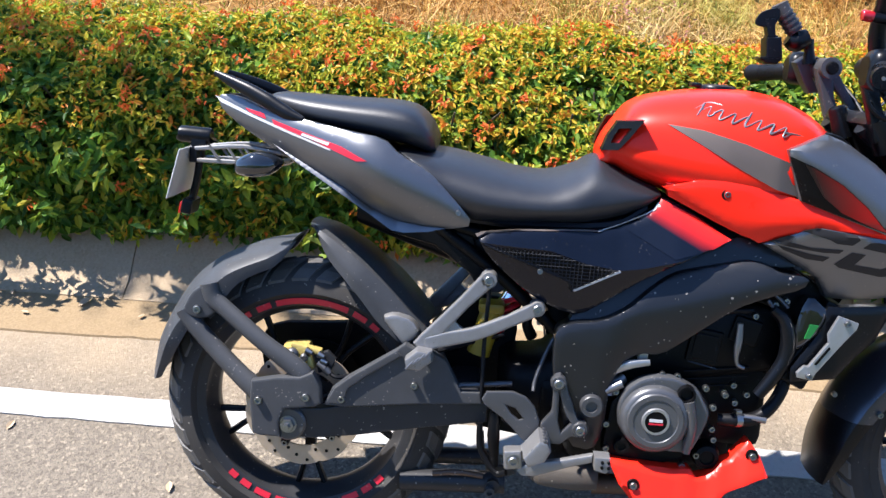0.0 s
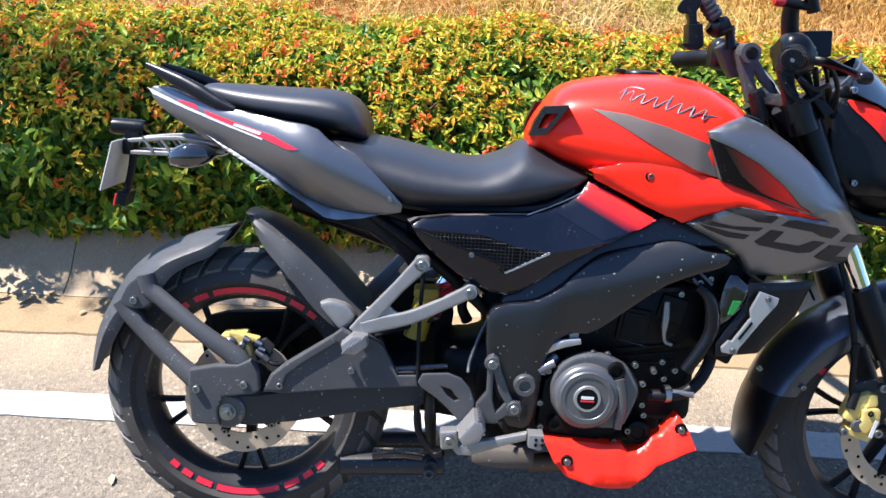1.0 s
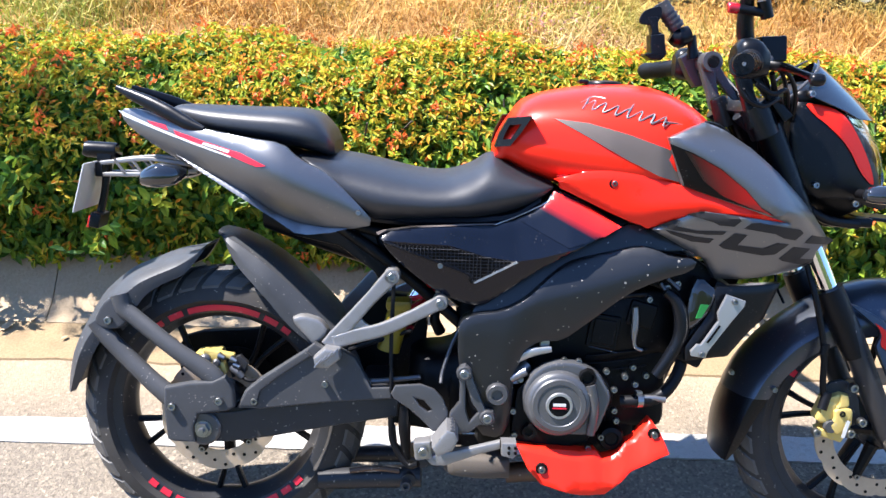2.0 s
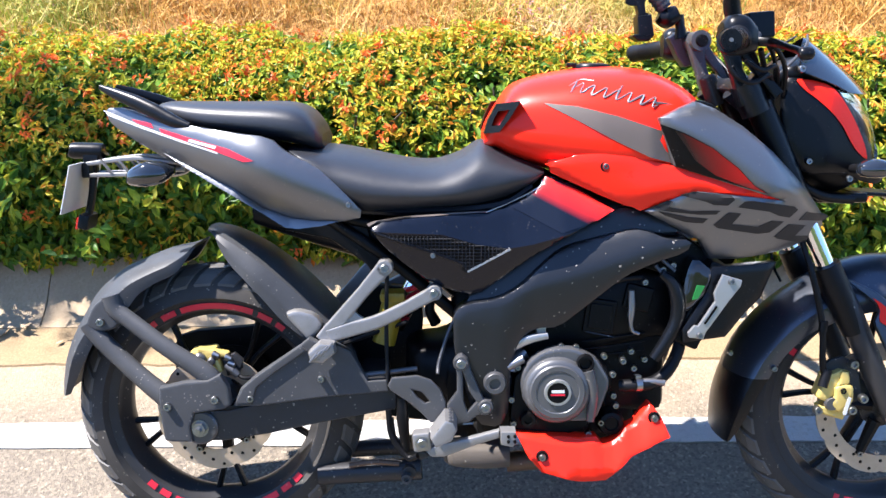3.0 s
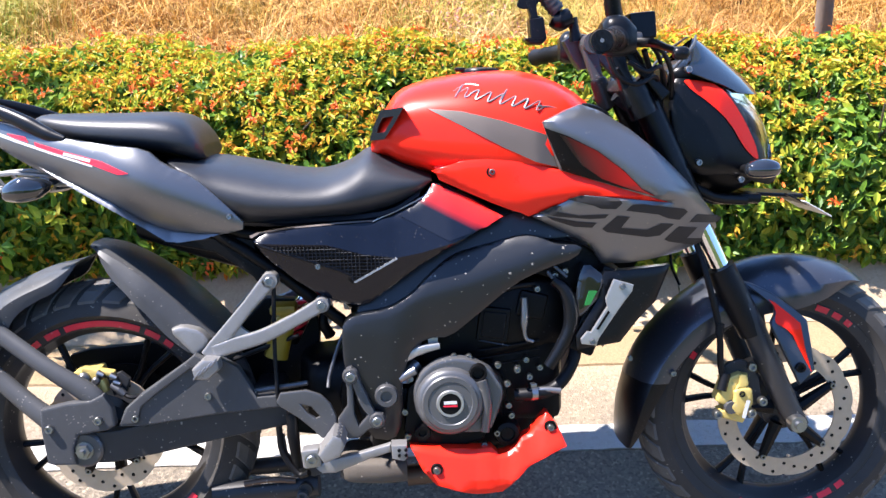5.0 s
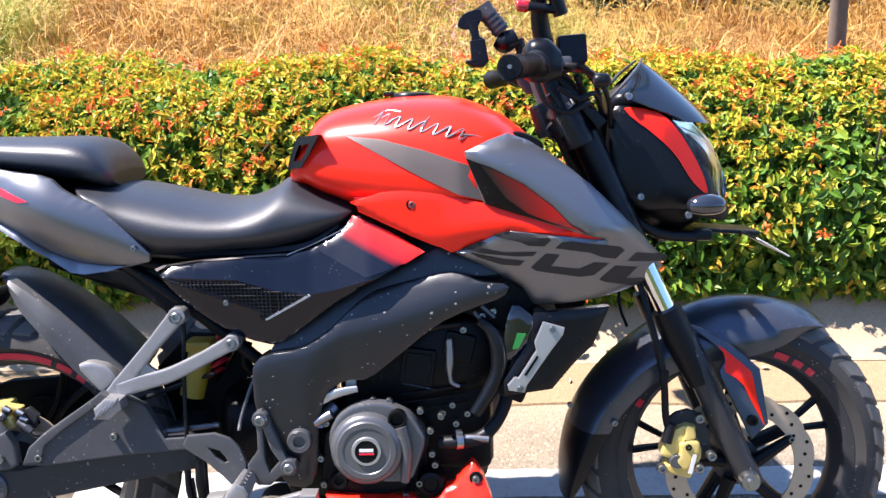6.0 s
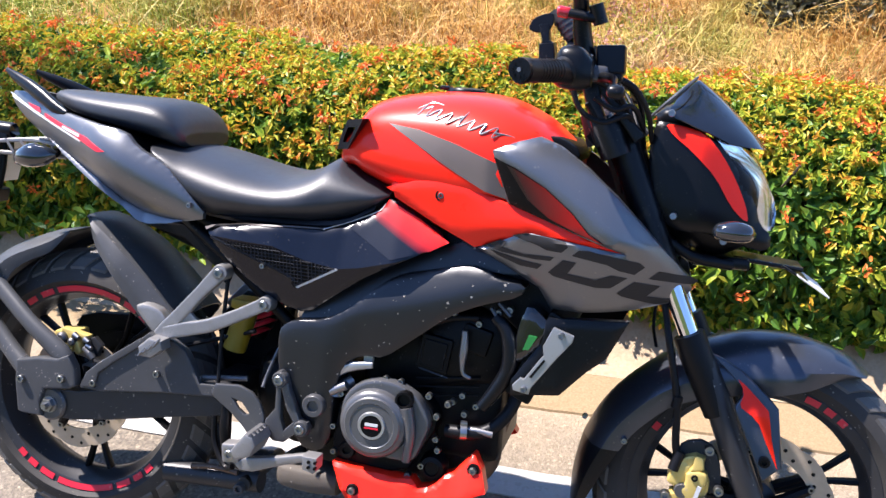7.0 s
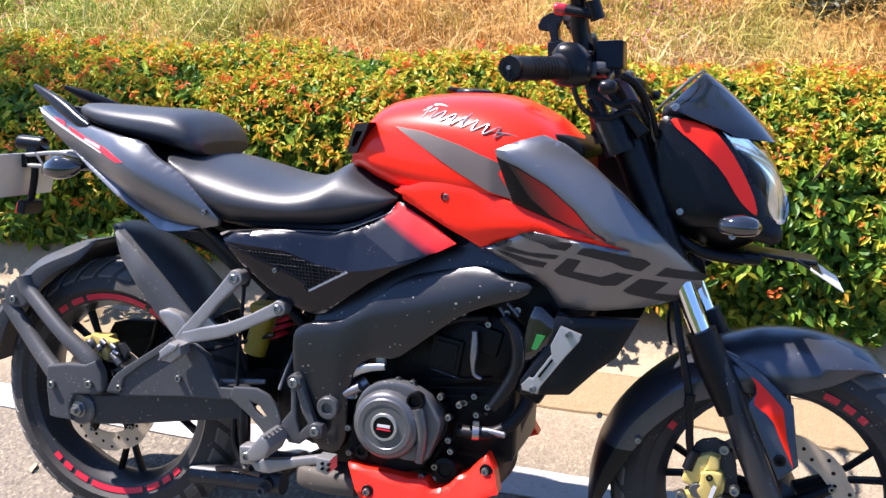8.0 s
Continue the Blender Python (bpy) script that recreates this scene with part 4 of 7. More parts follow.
STAYPLATE = [(-0.072, 0.395), (-0.023, 0.406), (0.02, 0.409), (0.045, 0.42), (0.06, 0.396), (0.064, 0.36), (0.049, 0.351), (-0.007, 0.343), (-0.016, 0.317), (-0.012, 0.286), (-0.053, 0.286), (-0.067, 0.29), (-0.074, 0.354)]
CALIPER = [(1.216, 0.392), (1.249, 0.405), (1.266, 0.401), (1.263, 0.38), (1.277, 0.359), (1.277, 0.342), (1.268, 0.322), (1.258, 0.302), (1.218,
    0.314), (1.211, 0.328), (1.231, 0.334)]
TWO_TOP = [(0.903, 0.76), (0.927, 0.767), (0.994, 0.76), (1.0, 0.752), (0.989, 0.741), (0.963, 0.742), (0.95, 0.748)]
TWO_BOW = [(0.851, 0.735), (0.882, 0.749), (0.893, 0.748), (0.887, 0.737), (0.924, 0.73), (0.977, 0.731), (0.971, 0.724), (0.943, 0.723), (0.887, 0.728)]
TWO_FOOT = [(0.867, 0.729), (0.922, 0.718), (0.957, 0.715), (0.949, 0.706), (0.918, 0.708), (0.879, 0.721)]
NOUGHT_TOP = [(1.007, 0.738), (1.018, 0.749), (1.034, 0.75), (1.118, 0.736), (1.127, 0.729), (1.111, 0.715), (1.086, 0.72), (1.066, 0.729)]
NOUGHT_LOW = [(0.968, 0.703), (0.992, 0.728), (1.015, 0.726), (1.001, 0.705), (1.048, 0.7), (1.074, 0.711), (1.1, 0.708), (1.074, 0.688), (1.05, 0.686), (0.977, 0.697)]
LAST_TOP = [(1.135, 0.708), (1.151, 0.722), (1.204, 0.712), (1.217, 0.705), (1.208, 0.697)]
LAST_LOW = [(1.085, 0.679), (1.112, 0.702), (1.155, 0.695), (1.134, 0.676), (1.181, 0.669), (1.168, 0.662), (1.151, 0.66), (1.094, 0.674)]
BELLY = [(0.608, 0.304), (0.666, 0.299), (0.736, 0.295), (0.76, 0.296), (0.773, 0.283), (0.79, 0.286), (0.804, 0.295), (0.818, 0.311), (0.834, 0.318), (0.846, 0.333), (0.865, 0.354), (0.87, 0.352), (0.886, 0.331), (0.899, 0.299), (0.872, 0.287), (0.825, 0.261), (0.788, 0.226), (0.777, 0.217), (0.73, 0.214), (0.655, 0.235), (0.63, 0.262)]
LOWER_SHROUD = [(0.975, 0.622), (1.11, 0.622), (1.079, 0.555), (1.046, 0.528), (1.006, 0.486), (0.923, 0.478), (0.921, 0.504), (0.965, 0.573), (0.968,
    0.606)]
RAD_PLATE = [(0.988, 0.611), (1.024, 0.6), (1.022, 0.589), (1.001, 0.561), (0.96, 0.501), (0.956, 0.488), (0.929, 0.492), (0.927, 0.501), (0.939,
    0.515), (0.946, 0.514), (0.972, 0.555), (0.976, 0.56), (0.973, 0.576)]
RAD_SLOT = [(0.977, 0.554), (0.98, 0.551), (0.959, 0.518), (0.955, 0.52)]
RAD_GREEN = [(0.945, 0.588), (0.96, 0.587), (0.947, 0.562), (0.937, 0.561)]
FORK_GUARD = [(1.249, 0.585), (1.274, 0.577), (1.308, 0.561), (1.351, 0.528), (1.372, 0.509), (1.382, 0.451), (1.389, 0.411), (1.36, 0.381), (1.33, 0.441), (1.303, 0.494), (1.301, 0.506), (1.311, 0.522), (1.311, 0.535), (1.288, 0.555)]
FORK_RED = [(1.301, 0.549), (1.313, 0.542), (1.338, 0.521), (1.356, 0.505), (1.366, 0.458), (1.381, 0.408), (1.358, 0.45), (1.343, 0.481), (1.33, 0.494), (1.311, 0.505), (1.309, 0.512), (1.313, 0.525), (1.31, 0.536)]
HEADSIDE = [(1.116, 0.969), (1.136, 0.97), (1.177, 0.964), (1.218, 0.946), (1.249, 0.913), (1.274, 0.879), (1.298, 0.839), (1.306, 0.81), (1.328,
    0.794), (1.33, 0.77), (1.308, 0.763), (1.232, 0.788), (1.158, 0.788), (1.119, 0.833), (1.109, 0.916)]
HEADRED = [(1.131, 0.967), (1.16, 0.966), (1.2, 0.956), (1.231, 0.923), (1.257, 0.884), (1.278, 0.844), (1.287, 0.814), (1.277, 0.817), (1.254,
    0.838), (1.224, 0.885), (1.180, 0.925), (1.146, 0.949)]
LENS = [(1.21, 0.956), (1.239, 0.953), (1.269, 0.931), (1.3, 0.903), (1.327, 0.857), (1.337, 0.828), (1.336, 0.798), (1.322, 0.794), (1.306, 0.814),
    (1.295, 0.844), (1.267, 0.89), (1.236, 0.929)]
ARM_A = [(-0.171, 0.564), (-0.162, 0.537), (-0.137, 0.519), (-0.056, 0.464), (0.015, 0.416), (0.04, 0.382)]
ARM_B = [(-0.221, 0.508), (-0.203, 0.483), (-0.155, 0.437), (-0.106, 0.396), (-0.066, 0.367)]
# mudguards: rows of the crown's and the near edge's x and z
REAR_GUARD = [(-0.292, 0.352, -0.271, 0.359), (-0.289, 0.383, -0.25, 0.397), (-0.28, 0.431, -0.227, 0.44), (-0.262, 0.476, -0.206, 0.476), (-0.238, 0.517, -0.177, 0.502),
    (-0.21, 0.557, -0.145, 0.531), (-0.166, 0.595, -0.119, 0.564), (-0.128, 0.614, -0.084, 0.587), (-0.077, 0.635, -0.048, 0.604), (-0.041, 0.644, -0.027, 0.629), (-0.023, 0.649, -0.011, 0.653)]
HUGGER = [(0.009, 0.685, 0.023, 0.679), (0.03, 0.682, 0.034, 0.654), (0.061, 0.672, 0.056, 0.622), (0.1, 0.65, 0.085, 0.593), (0.139, 0.623, 0.119, 0.557), (0.184, 0.587, 0.152, 0.517),
    (0.224, 0.547, 0.186, 0.486), (0.255, 0.513, 0.219, 0.465)]
MUD_TAIL = [(1.036, 0.243, 1.05, 0.246), (1.036, 0.294, 1.067, 0.28), (1.043, 0.342, 1.087, 0.326), (1.054, 0.383, 1.116, 0.38)]
MUD_BODY = [(1.054, 0.383, 1.116, 0.38), (1.075, 0.43, 1.135, 0.412), (1.106, 0.474, 1.164, 0.445), (1.152, 0.52, 1.2, 0.476), (1.215, 0.564, 1.262, 0.503), (1.278, 0.591, 1.324, 0.516), (1.33, 0.604, 1.37, 0.522), (1.39, 0.607, 1.4, 0.53), (1.442, 0.6, 1.432, 0.541), (1.488, 0.587, 1.468, 0.556), (1.522, 0.565, 1.505, 0.563)]
FAR_COVER = [(-0.093, 0.439), (0.068, 0.451), (0.135, 0.461), (0.218, 0.406), (0.278, 0.36), (0.279, 0.328), (0.18, 0.328), (0.02, 0.337), (-0.103, 0.325), (-0.117, 0.395)]
HUGGER_CAP = [(0.164, 0.529), (0.189, 0.539), (0.225, 0.53), (0.243, 0.504), (0.213, 0.474), (0.197, 0.491)]
PB_UP = [(0.361, 0.625), (0.322, 0.581), (0.288, 0.541), (0.257, 0.504), (0.239, 0.486)]
PB_LOW = [(0.453, 0.577), (0.405, 0.551), (0.347, 0.523), (0.294, 0.508), (0.252, 0.495)]
PB_PEG = [(0.219, 0.472), (0.241, 0.492), (0.267, 0.489), (0.27, 0.472), (0.247, 0.453), (0.223, 0.454)]
HEEL_A = [(0.365, 0.403), (0.373, 0.419), (0.421, 0.423), (0.446, 0.414), (0.464, 0.396), (0.474, 0.371), (0.476, 0.333), (0.445, 0.33), (0.431, 0.346), (0.405, 0.37), (0.37, 0.394)]
HEEL_B = [(0.41, 0.396), (0.428, 0.391), (0.444, 0.372), (0.436, 0.369), (0.421, 0.38)]
PEG_A = [(0.491, 0.454), (0.496, 0.462), (0.505, 0.465), (0.515, 0.456), (0.522, 0.431), (0.545, 0.378), (0.56, 0.374), (0.565, 0.364), (0.562, 0.351), (0.552, 0.346), (0.534, 0.346), (0.515, 0.329), (0.494, 0.329), (0.476, 0.346), (0.477, 0.367), (0.495, 0.391), (0.495, 0.425)]
PEG_B = [(0.506, 0.428), (0.518, 0.392), (0.532, 0.371), (0.515, 0.353), (0.508, 0.374)]
FOOTPEG = [(0.445, 0.327), (0.472, 0.363), (0.487, 0.359), (0.494, 0.344), (0.484, 0.322), (0.455, 0.31)]
PEDAL_ARM = [(0.435, 0.288), (0.455, 0.302), (0.513, 0.313), (0.573, 0.329), (0.574, 0.313), (0.534, 0.301), (0.471, 0.277), (0.447, 0.277)]
PEDAL_TIP = [(0.574, 0.332), (0.602, 0.332), (0.602, 0.308), (0.596, 0.302), (0.575, 0.307)]
CYL_GUARD = [(0.364, 0.332), (0.374, 0.333), (0.378, 0.296), (0.401, 0.269), (0.435, 0.264), (0.442, 0.253), (0.426, 0.247), (0.401, 0.256), (0.37,
    0.29)]
COVER_RIM = [(0.072, 0.363), (0.087, 0.393), (0.115, 0.417), (0.2, 0.476), (0.211, 0.466), (0.145, 0.42), (0.113, 0.394), (0.104, 0.362)]
SPAR_CREASE = [(0.488, 0.538), (0.511, 0.552), (0.574, 0.563), (0.626, 0.586), (0.724, 0.618), (0.806, 0.645), (0.883, 0.673), (0.93, 0.682)]
HOLDER_JAW = [(0.874, 1.096), (0.903, 1.1), (0.91, 1.057), (0.9, 1.046), (0.878, 1.046), (0.865, 1.055), (0.866, 1.059), (0.877, 1.06)]
HOLDER_STALK = [(0.869, 1.133), (0.889, 1.135), (0.893, 1.104), (0.899, 1.102), (0.9, 1.096), (0.875, 1.093), (0.878, 1.103)]
HOLDER_PLATE = [(0.849, 1.124), (0.858, 1.144), (0.874, 1.152), (0.895, 1.157), (0.899, 1.139), (0.888, 1.118), (0.86, 1.117)]
BOOT = [(0.899, 1.165), (0.91, 1.147), (0.928, 1.124), (0.937, 1.113)]
BALL = [(0.926, 1.101), (0.942, 1.095), (0.965, 1.105)]
NECK = [(0.969, 1.1), (0.974, 1.077), (0.977, 1.052)]
CLAMP_BODY = [(0.951, 1.053), (0.969, 1.066), (0.989, 1.069), (0.991, 1.055), (0.983, 1.047), (0.989, 1.027), (1.006, 0.996), (0.986, 0.993), (0.97,
    1.015)]
CALIPER_EAR = [(1.246, 0.405), (1.262, 0.403), (1.266, 0.383), (1.263, 0.378), (1.242, 0.371), (1.239, 0.377), (1.245, 0.383)]
CALIPER_LOBE = [(1.235, 0.375), (1.263, 0.379), (1.273, 0.372), (1.273, 0.355), (1.263, 0.34), (1.258, 0.325), (1.243, 0.319), (1.226, 0.34), (1.236,
    0.352)]


def y_knee(x, z):
    w = mean(x, [(0.60, 0.125), (0.663, 0.133), (0.77, 0.16), (0.90, 0.178), (1.04, 0.195), (1.09, 0.19), (1.175, 0.135), (1.25, 0.07)])
    y = -(w - max(0, 0.765 - z) * 0.42 * min(1, max(0, (x - 0.78) / 0.1)) + 0.018 * (lambda k: k * k * (3 - 2 * k))(max(0.0, min((z - 0.79) / 0.13, 1.0))))
    d = max(0, z - (0.893 - (x - 0.865) * 0.60)) if x > 0.865 else 0
    return y + 6.6 * d * d


def y_side(x, z):
    c = between(x, SIDE_CREASE)
    return -(0.178 - 0.55 * max(0, z - c) - 0.24 * max(0, c - z) - max(0, 0.40 - x) * 0.1)


def y_tail(x, z):
    """The tail's side: a full round that turns under towards its lower edge."""
    w = mean(x, [(-0.2, 0.025), (-0.05, 0.1), (0.128, 0.19), (0.2, 0.185), (0.345, 0.153)])
    u = z - mean(x, [(-0.2, 0.910), (0.128, 0.826), (0.345, 0.730)])
    return -(w - 8.0 * max(u, 0) ** 2 - 8.5 * max(-u, 0) ** 2)


KNEE_CUTS = [((0, 0.765), (1, 0.765))]
SIDE_CUTS = list(zip(SIDE_CREASE, SIDE_CREASE[1:]))


def pair(name, make, mat, label="", parent=None):
    """A part on the right-hand side and its twin on the left."""
    ob = part(name, make(), mat, parent or bike, label)
    part(name, across(make()), mat, parent or bike, label)
    return ob


def level(y):
    return lambda x, z: y


def ride(side, off):
    return lambda x, z: side(x, z) - off


# wheels
def wheel(name, centre, tyre_r, tyre_w, rim_r, hub_r, spokes, first, label):
    cx, cz = centre
    w, side_r = tyre_w / 2, tyre_r - tyre_w * 0.5
    hub = part(name, lathe([(hub_r, -0.05), (hub_r, 0.05), (hub_r * 0.5, 0.062), (0.012, 0.062), (0.012, -0.062), (hub_r * 0.5, -0.062)], cx, cz, 32, closed=True), DUSTY_BLACK, bike, label)
    section = [(rim_r - 0.002, w * 0.78)] + [(tyre_r - w * (1 - math.cos(a)) * 0.98, w * math.sin(a)) for a in [radians(d) for d in (86, 70, 55, 40, 26, 13, 0, -13, -26, -40, -55, -70, -86)]] + [(rim_r - 0.002, -w * 0.78), (rim_r - 0.004, 0)]
    part("tyre", lathe(section, cx, cz, 96, closed=True), RUBBER, hub)
    # tread blocks: slanted bars cut proud of the carcass
    blocks = []
    count = 34
    for k in range(count):
        for sgn in (-1, 1):
            a0 = 360 / count * (k + (0.5 if sgn > 0 else 0))
            bm = bmesh.new()
            rows = []
            for d in (7, 24, 42, 62):
                a = radians(d)
                r, y = tyre_r - w * (1 - math.cos(a)) * 0.98 + 0.0045, sgn * w * math.sin(a)
                mid = radians(a0 + d * 0.16)
                half = radians(360 / count * 0.34)
                rows.append([bm.verts.new((cx + rr * math.cos(t), y, cz + rr * math.sin(t))) for t in (mid - half, mid + half) for rr in (r,)] + [bm.verts.new((cx + (r - 0.008) * math.cos(t), y, cz + (r - 0.008) * math.sin(t))) for t in (mid - half, mid + half)])
            for p, q in zip(rows, rows[1:]):
                for i, j in ((0, 1), (1, 3), (3, 2), (2, 0)):
                    bm.faces.new((p[i], p[j], q[j], q[i]))
            bm.faces.new((rows[0][0], rows[0][2], rows[0][3], rows[0][1]))
            bm.faces.new((rows[-1][0], rows[-1][1], rows[-1][3], rows[-1][2]))
            blocks.append(bm)
    tagged(part("tread", merge(*blocks), SHEEN_TREAD, hub, smooth=False), kind="stuff")
    rim = part("rim", lathe([(rim_r + 0.004, -w * 0.80), (rim_r + 0.004, -w * 0.5), (rim_r - 0.018, -w * 0.3), (rim_r - 0.020, 0), (rim_r - 0.018, w * 0.3), (rim_r + 0.004, w * 0.5), (rim_r + 0.004, w * 0.80), (rim_r + 0.001, w * 0.84), (rim_r - 0.013, w * 0.80), (rim_r - 0.017, w * 0.76), (rim_r - 0.022, w * 0.5), (rim_r - 0.032, w * 0.25), (rim_r - 0.034, 0), (rim_r - 0.032, -w * 0.25), (rim_r - 0.022, -w * 0.5), (rim_r - 0.017, -w * 0.76), (rim_r - 0.013, -w * 0.80), (rim_r + 0.001, -w * 0.84)], cx, cz, 96, closed=True), DUSTY_BLACK, hub)
    for k in range(spokes):
        a = radians(360 / spokes * k + first)
        for d in (-0.15, 0.15):
            e = a + d
            s = a + d * 0.35
            part("spoke", tube([(cx + hub_r * 0.8 * math.cos(s), 0.0, cz + hub_r * 0.8 * math.sin(s)), (cx + rim_r * 0.55 * math.cos(a + d * 0.45), 0, cz + rim_r * 0.55 * math.sin(a + d * 0.45)), (cx + (rim_r - 0.028) * math.cos(e), 0, cz + (rim_r - 0.028) * math.sin(e))], [0.0105, 0.0056, 0.0068], 8, 4, 1.7), DEEP_BLACK, hub)
    return hub, rim


def rim_tape(rim, centre, r, y, spans):
    """Red tape on the rim's flange in long and short dashes (degrees)."""
    for a0, a1 in spans:
        for s in (-1, 1):
            part("rim_tape", lathe([(r - 0.0060, s * (y - 0.0012)), (r + 0.0060, s * (y + 0.0012)), (r + 0.0062, s * y), (r - 0.0058, s * (y - 0.0024))], *centre, max(4, int((a1 - a0) / 3)), (a0, a1)), TAPE, rim, "red rim tape")


rear_wheel, rear_rim = wheel("rear_wheel", REAR, 0.288, 0.126, 0.220, 0.050, 5, 57, "black alloy rear wheel with red rim tape")
front_wheel, front_rim = wheel("front_wheel", FRONT, 0.284, 0.100, 0.219, 0.043, 5, 25, "black alloy front wheel with red rim tape")
REAR_TAPE = [(50, 55), (58, 66), (69, 108), (111, 119), (123, 129), (226, 231), (234, 240), (243, 252), (255, 290), (293, 302), (305, 311), (314, 319)]
rim_tape(rear_rim, REAR, 0.2135, 0.0536, REAR_TAPE)
rim_tape(front_rim, FRONT, 0.2125, 0.0425, [(50, 54), (57, 62), (65, 72), (146, 150), (248, 251), (254, 290), (293, 301), (304, 309)])


def disc(name, centre, r_in, r_out, y, wheel_ob, petals, label):
    """A drilled, petal-edged brake disc on a black carrier."""
    cx, cz = centre
    bm = bmesh.new()
    n = petals * 12
    ring = {}
    for key, yy in (("a", y), ("b", y + 0.004)):
        outer = [bm.verts.new((cx + (r_out + 0.0045 * math.copysign(abs(math.sin(petals * t / 2)) ** 0.5, 1) - 0.0045) * math.cos(t), yy, cz + (r_out + 0.0045 * abs(math.sin(petals * t / 2)) ** 0.5 - 0.0045) * math.sin(t))) for t in [2 * math.pi * k / n for k in range(n)]]
        inner = [bm.verts.new((cx + r_in * math.cos(t), yy, cz + r_in * math.sin(t))) for t in [2 * math.pi * k / n for k in range(n)]]
        ring[key] = outer, inner
    for k in range(n):
        j = (k + 1) % n
        (ao, ai), (bo, bi) = ring["a"], ring["b"]
        bm.faces.new((ao[k], ao[j], ai[j], ai[k]))
        bm.faces.new((bo[k], bi[k], bi[j], bo[j]))
        bm.faces.new((ao[k], bo[k], bo[j], ao[j]))
        bm.faces.new((ai[k], ai[j], bi[j], bi[k]))
    ob = part(name, bm, DISC, wheel_ob, label)
    holes = []
    for k in range(petals * 3):
        t = 2 * math.pi * k / (petals * 3)
        r = r_in + (r_out - r_in) * (0.28, 0.52, 0.76)[k % 3]
        holes.append(lathe([(0.0, -0.0006), (0.0036, -0.0006)], cx + r * math.cos(t), cz + r * math.sin(t), 8, cy=y))
    tagged(part("drill_hole", merge(*holes), DEEP_BLACK, ob, "dark drilled holes"), kind="stuff")
    for k in range(5):
        t = 2 * math.pi * k / 5 + 0.3
        part("carrier_arm", tube([(cx + 0.03 * math.cos(t), y, cz + 0.03 * math.sin(t)), (cx + (r_in + 0.006) * math.cos(t + 0.2), y + 0.002, cz + (r_in + 0.006) * math.sin(t + 0.2))], [0.014, 0.009], 8, 3), DEEP_BLACK, ob)
        part("bolt", bolt(cx + (r_in + 0.004) * math.cos(t + 0.2), y - 0.002, cz + (r_in + 0.004) * math.sin(t + 0.2), 0.006), STEEL, ob)
    return ob


disc("brake_disc", REAR, 0.078, 0.118, -0.074, rear_wheel, 10, "drilled steel rear brake disc")
disc("brake_disc", FRONT, 0.100, 0.1375, -0.068, front_wheel, 12, "drilled petal-edged bronze-toned front brake disc")

# fuel tank
tank = part("fuel_tank", loft([
    (0.552, 0.860, 0.012, 0.020, 0.070, 0), (0.563, 0.872, 0.026, 0.035, 0.094, 0), (0.58, 0.880, 0.046, 0.045, 0.108, 0), (0.607, 0.880, 0.080, 0.06, 0.124, 0), (0.66, 0.872, 0.107, 0.07, 0.142, 0),
    (0.76, 0.865, 0.128, 0.09, 0.168, 0), (0.85, 0.86, 0.129, 0.10, 0.180, 0), (0.92, 0.86, 0.102, 0.10, 0.168, 0), (0.965, 0.86, 0.070, 0.09, 0.12, 0), (0.99, 0.86, 0.05, 0.07, 0.09, 0)], 44, 6, 2.5), RED, bike, "glossy red fuel tank")
part("filler_cap", lathe([(0.0, 0.006), (0.02, 0.007), (0.034, 0.004), (0.037, 0.0), (0.037, -0.006)], 0, 0, 32), SATIN_BLACK, tank, "black round filler cap").matrix_basis = pose(0.765, 0, 0.9935, 90, 0, 0)
part("cap_hinge", box(0.725, 0, 0.997, 0.02, 0.03, 0.008), SATIN_BLACK, tank)


def tank_y(x, z):
    """The tank's own right-hand surface."""
    w = between(x, [(0.552, 0.070), (0.563, 0.094), (0.58, 0.108), (0.607, 0.124), (0.66, 0.142), (0.76, 0.168), (0.85, 0.180), (0.92, 0.168), (0.965, 0.12), (0.99, 0.09)])
    h = between(x, [(0.552, 0.012), (0.563, 0.026), (0.58, 0.046), (0.607, 0.08), (0.66, 0.107), (0.76, 0.128), (0.85, 0.129), (0.92, 0.102), (0.965, 0.070), (0.99, 0.05)])
    m = between(x, [(0.552, 0.860), (0.563, 0.872), (0.58, 0.88), (0.607, 0.88), (0.66, 0.872), (0.76, 0.865), (0.99, 0.86)])
    k = min(abs(z - m) / h, 0.995) if z > m else 0.0
    return -w * (1 - k ** 2.5) ** (1 / 2.5)


pair("tank_stripe", lambda: panel(STRIPE, ride(tank_y, 0.0022), 0.002, 0.0, rounds=0), STRIPE_GREY, "brown-grey stripe decal", tank)
pair("tank_trim", lambda: sheared(frame_plate(TANK_INSERT, -0.005, 0.03, 0.5, 0), lambda x, z: max(-0.148, -0.142 + (0.612 - x) * 0.9)), SATIN_BLACK, "black open tank corner trim", tank)

# side bodywork
pair("knee_panel", lambda: panel(KNEE, y_knee, 0.02, 0.0022, off=0.003, rounds=0, crown=0.004, crown_at=0.04, cuts=KNEE_CUTS), RED, "glossy red knee panel")
SHROUD_SKIN = skin(SHROUD, y_knee, 0.005, off=0.008, rounds=0, crown=0.004, crown_at=0.05)
shroud = part("tank_shroud", panel(SHROUD, y_knee, 0.025, 0.005, off=0.008, rounds=0, crown=0.004, crown_at=0.05, cuts=KNEE_CUTS), GUNMETAL, bike, "gunmetal tank shroud")
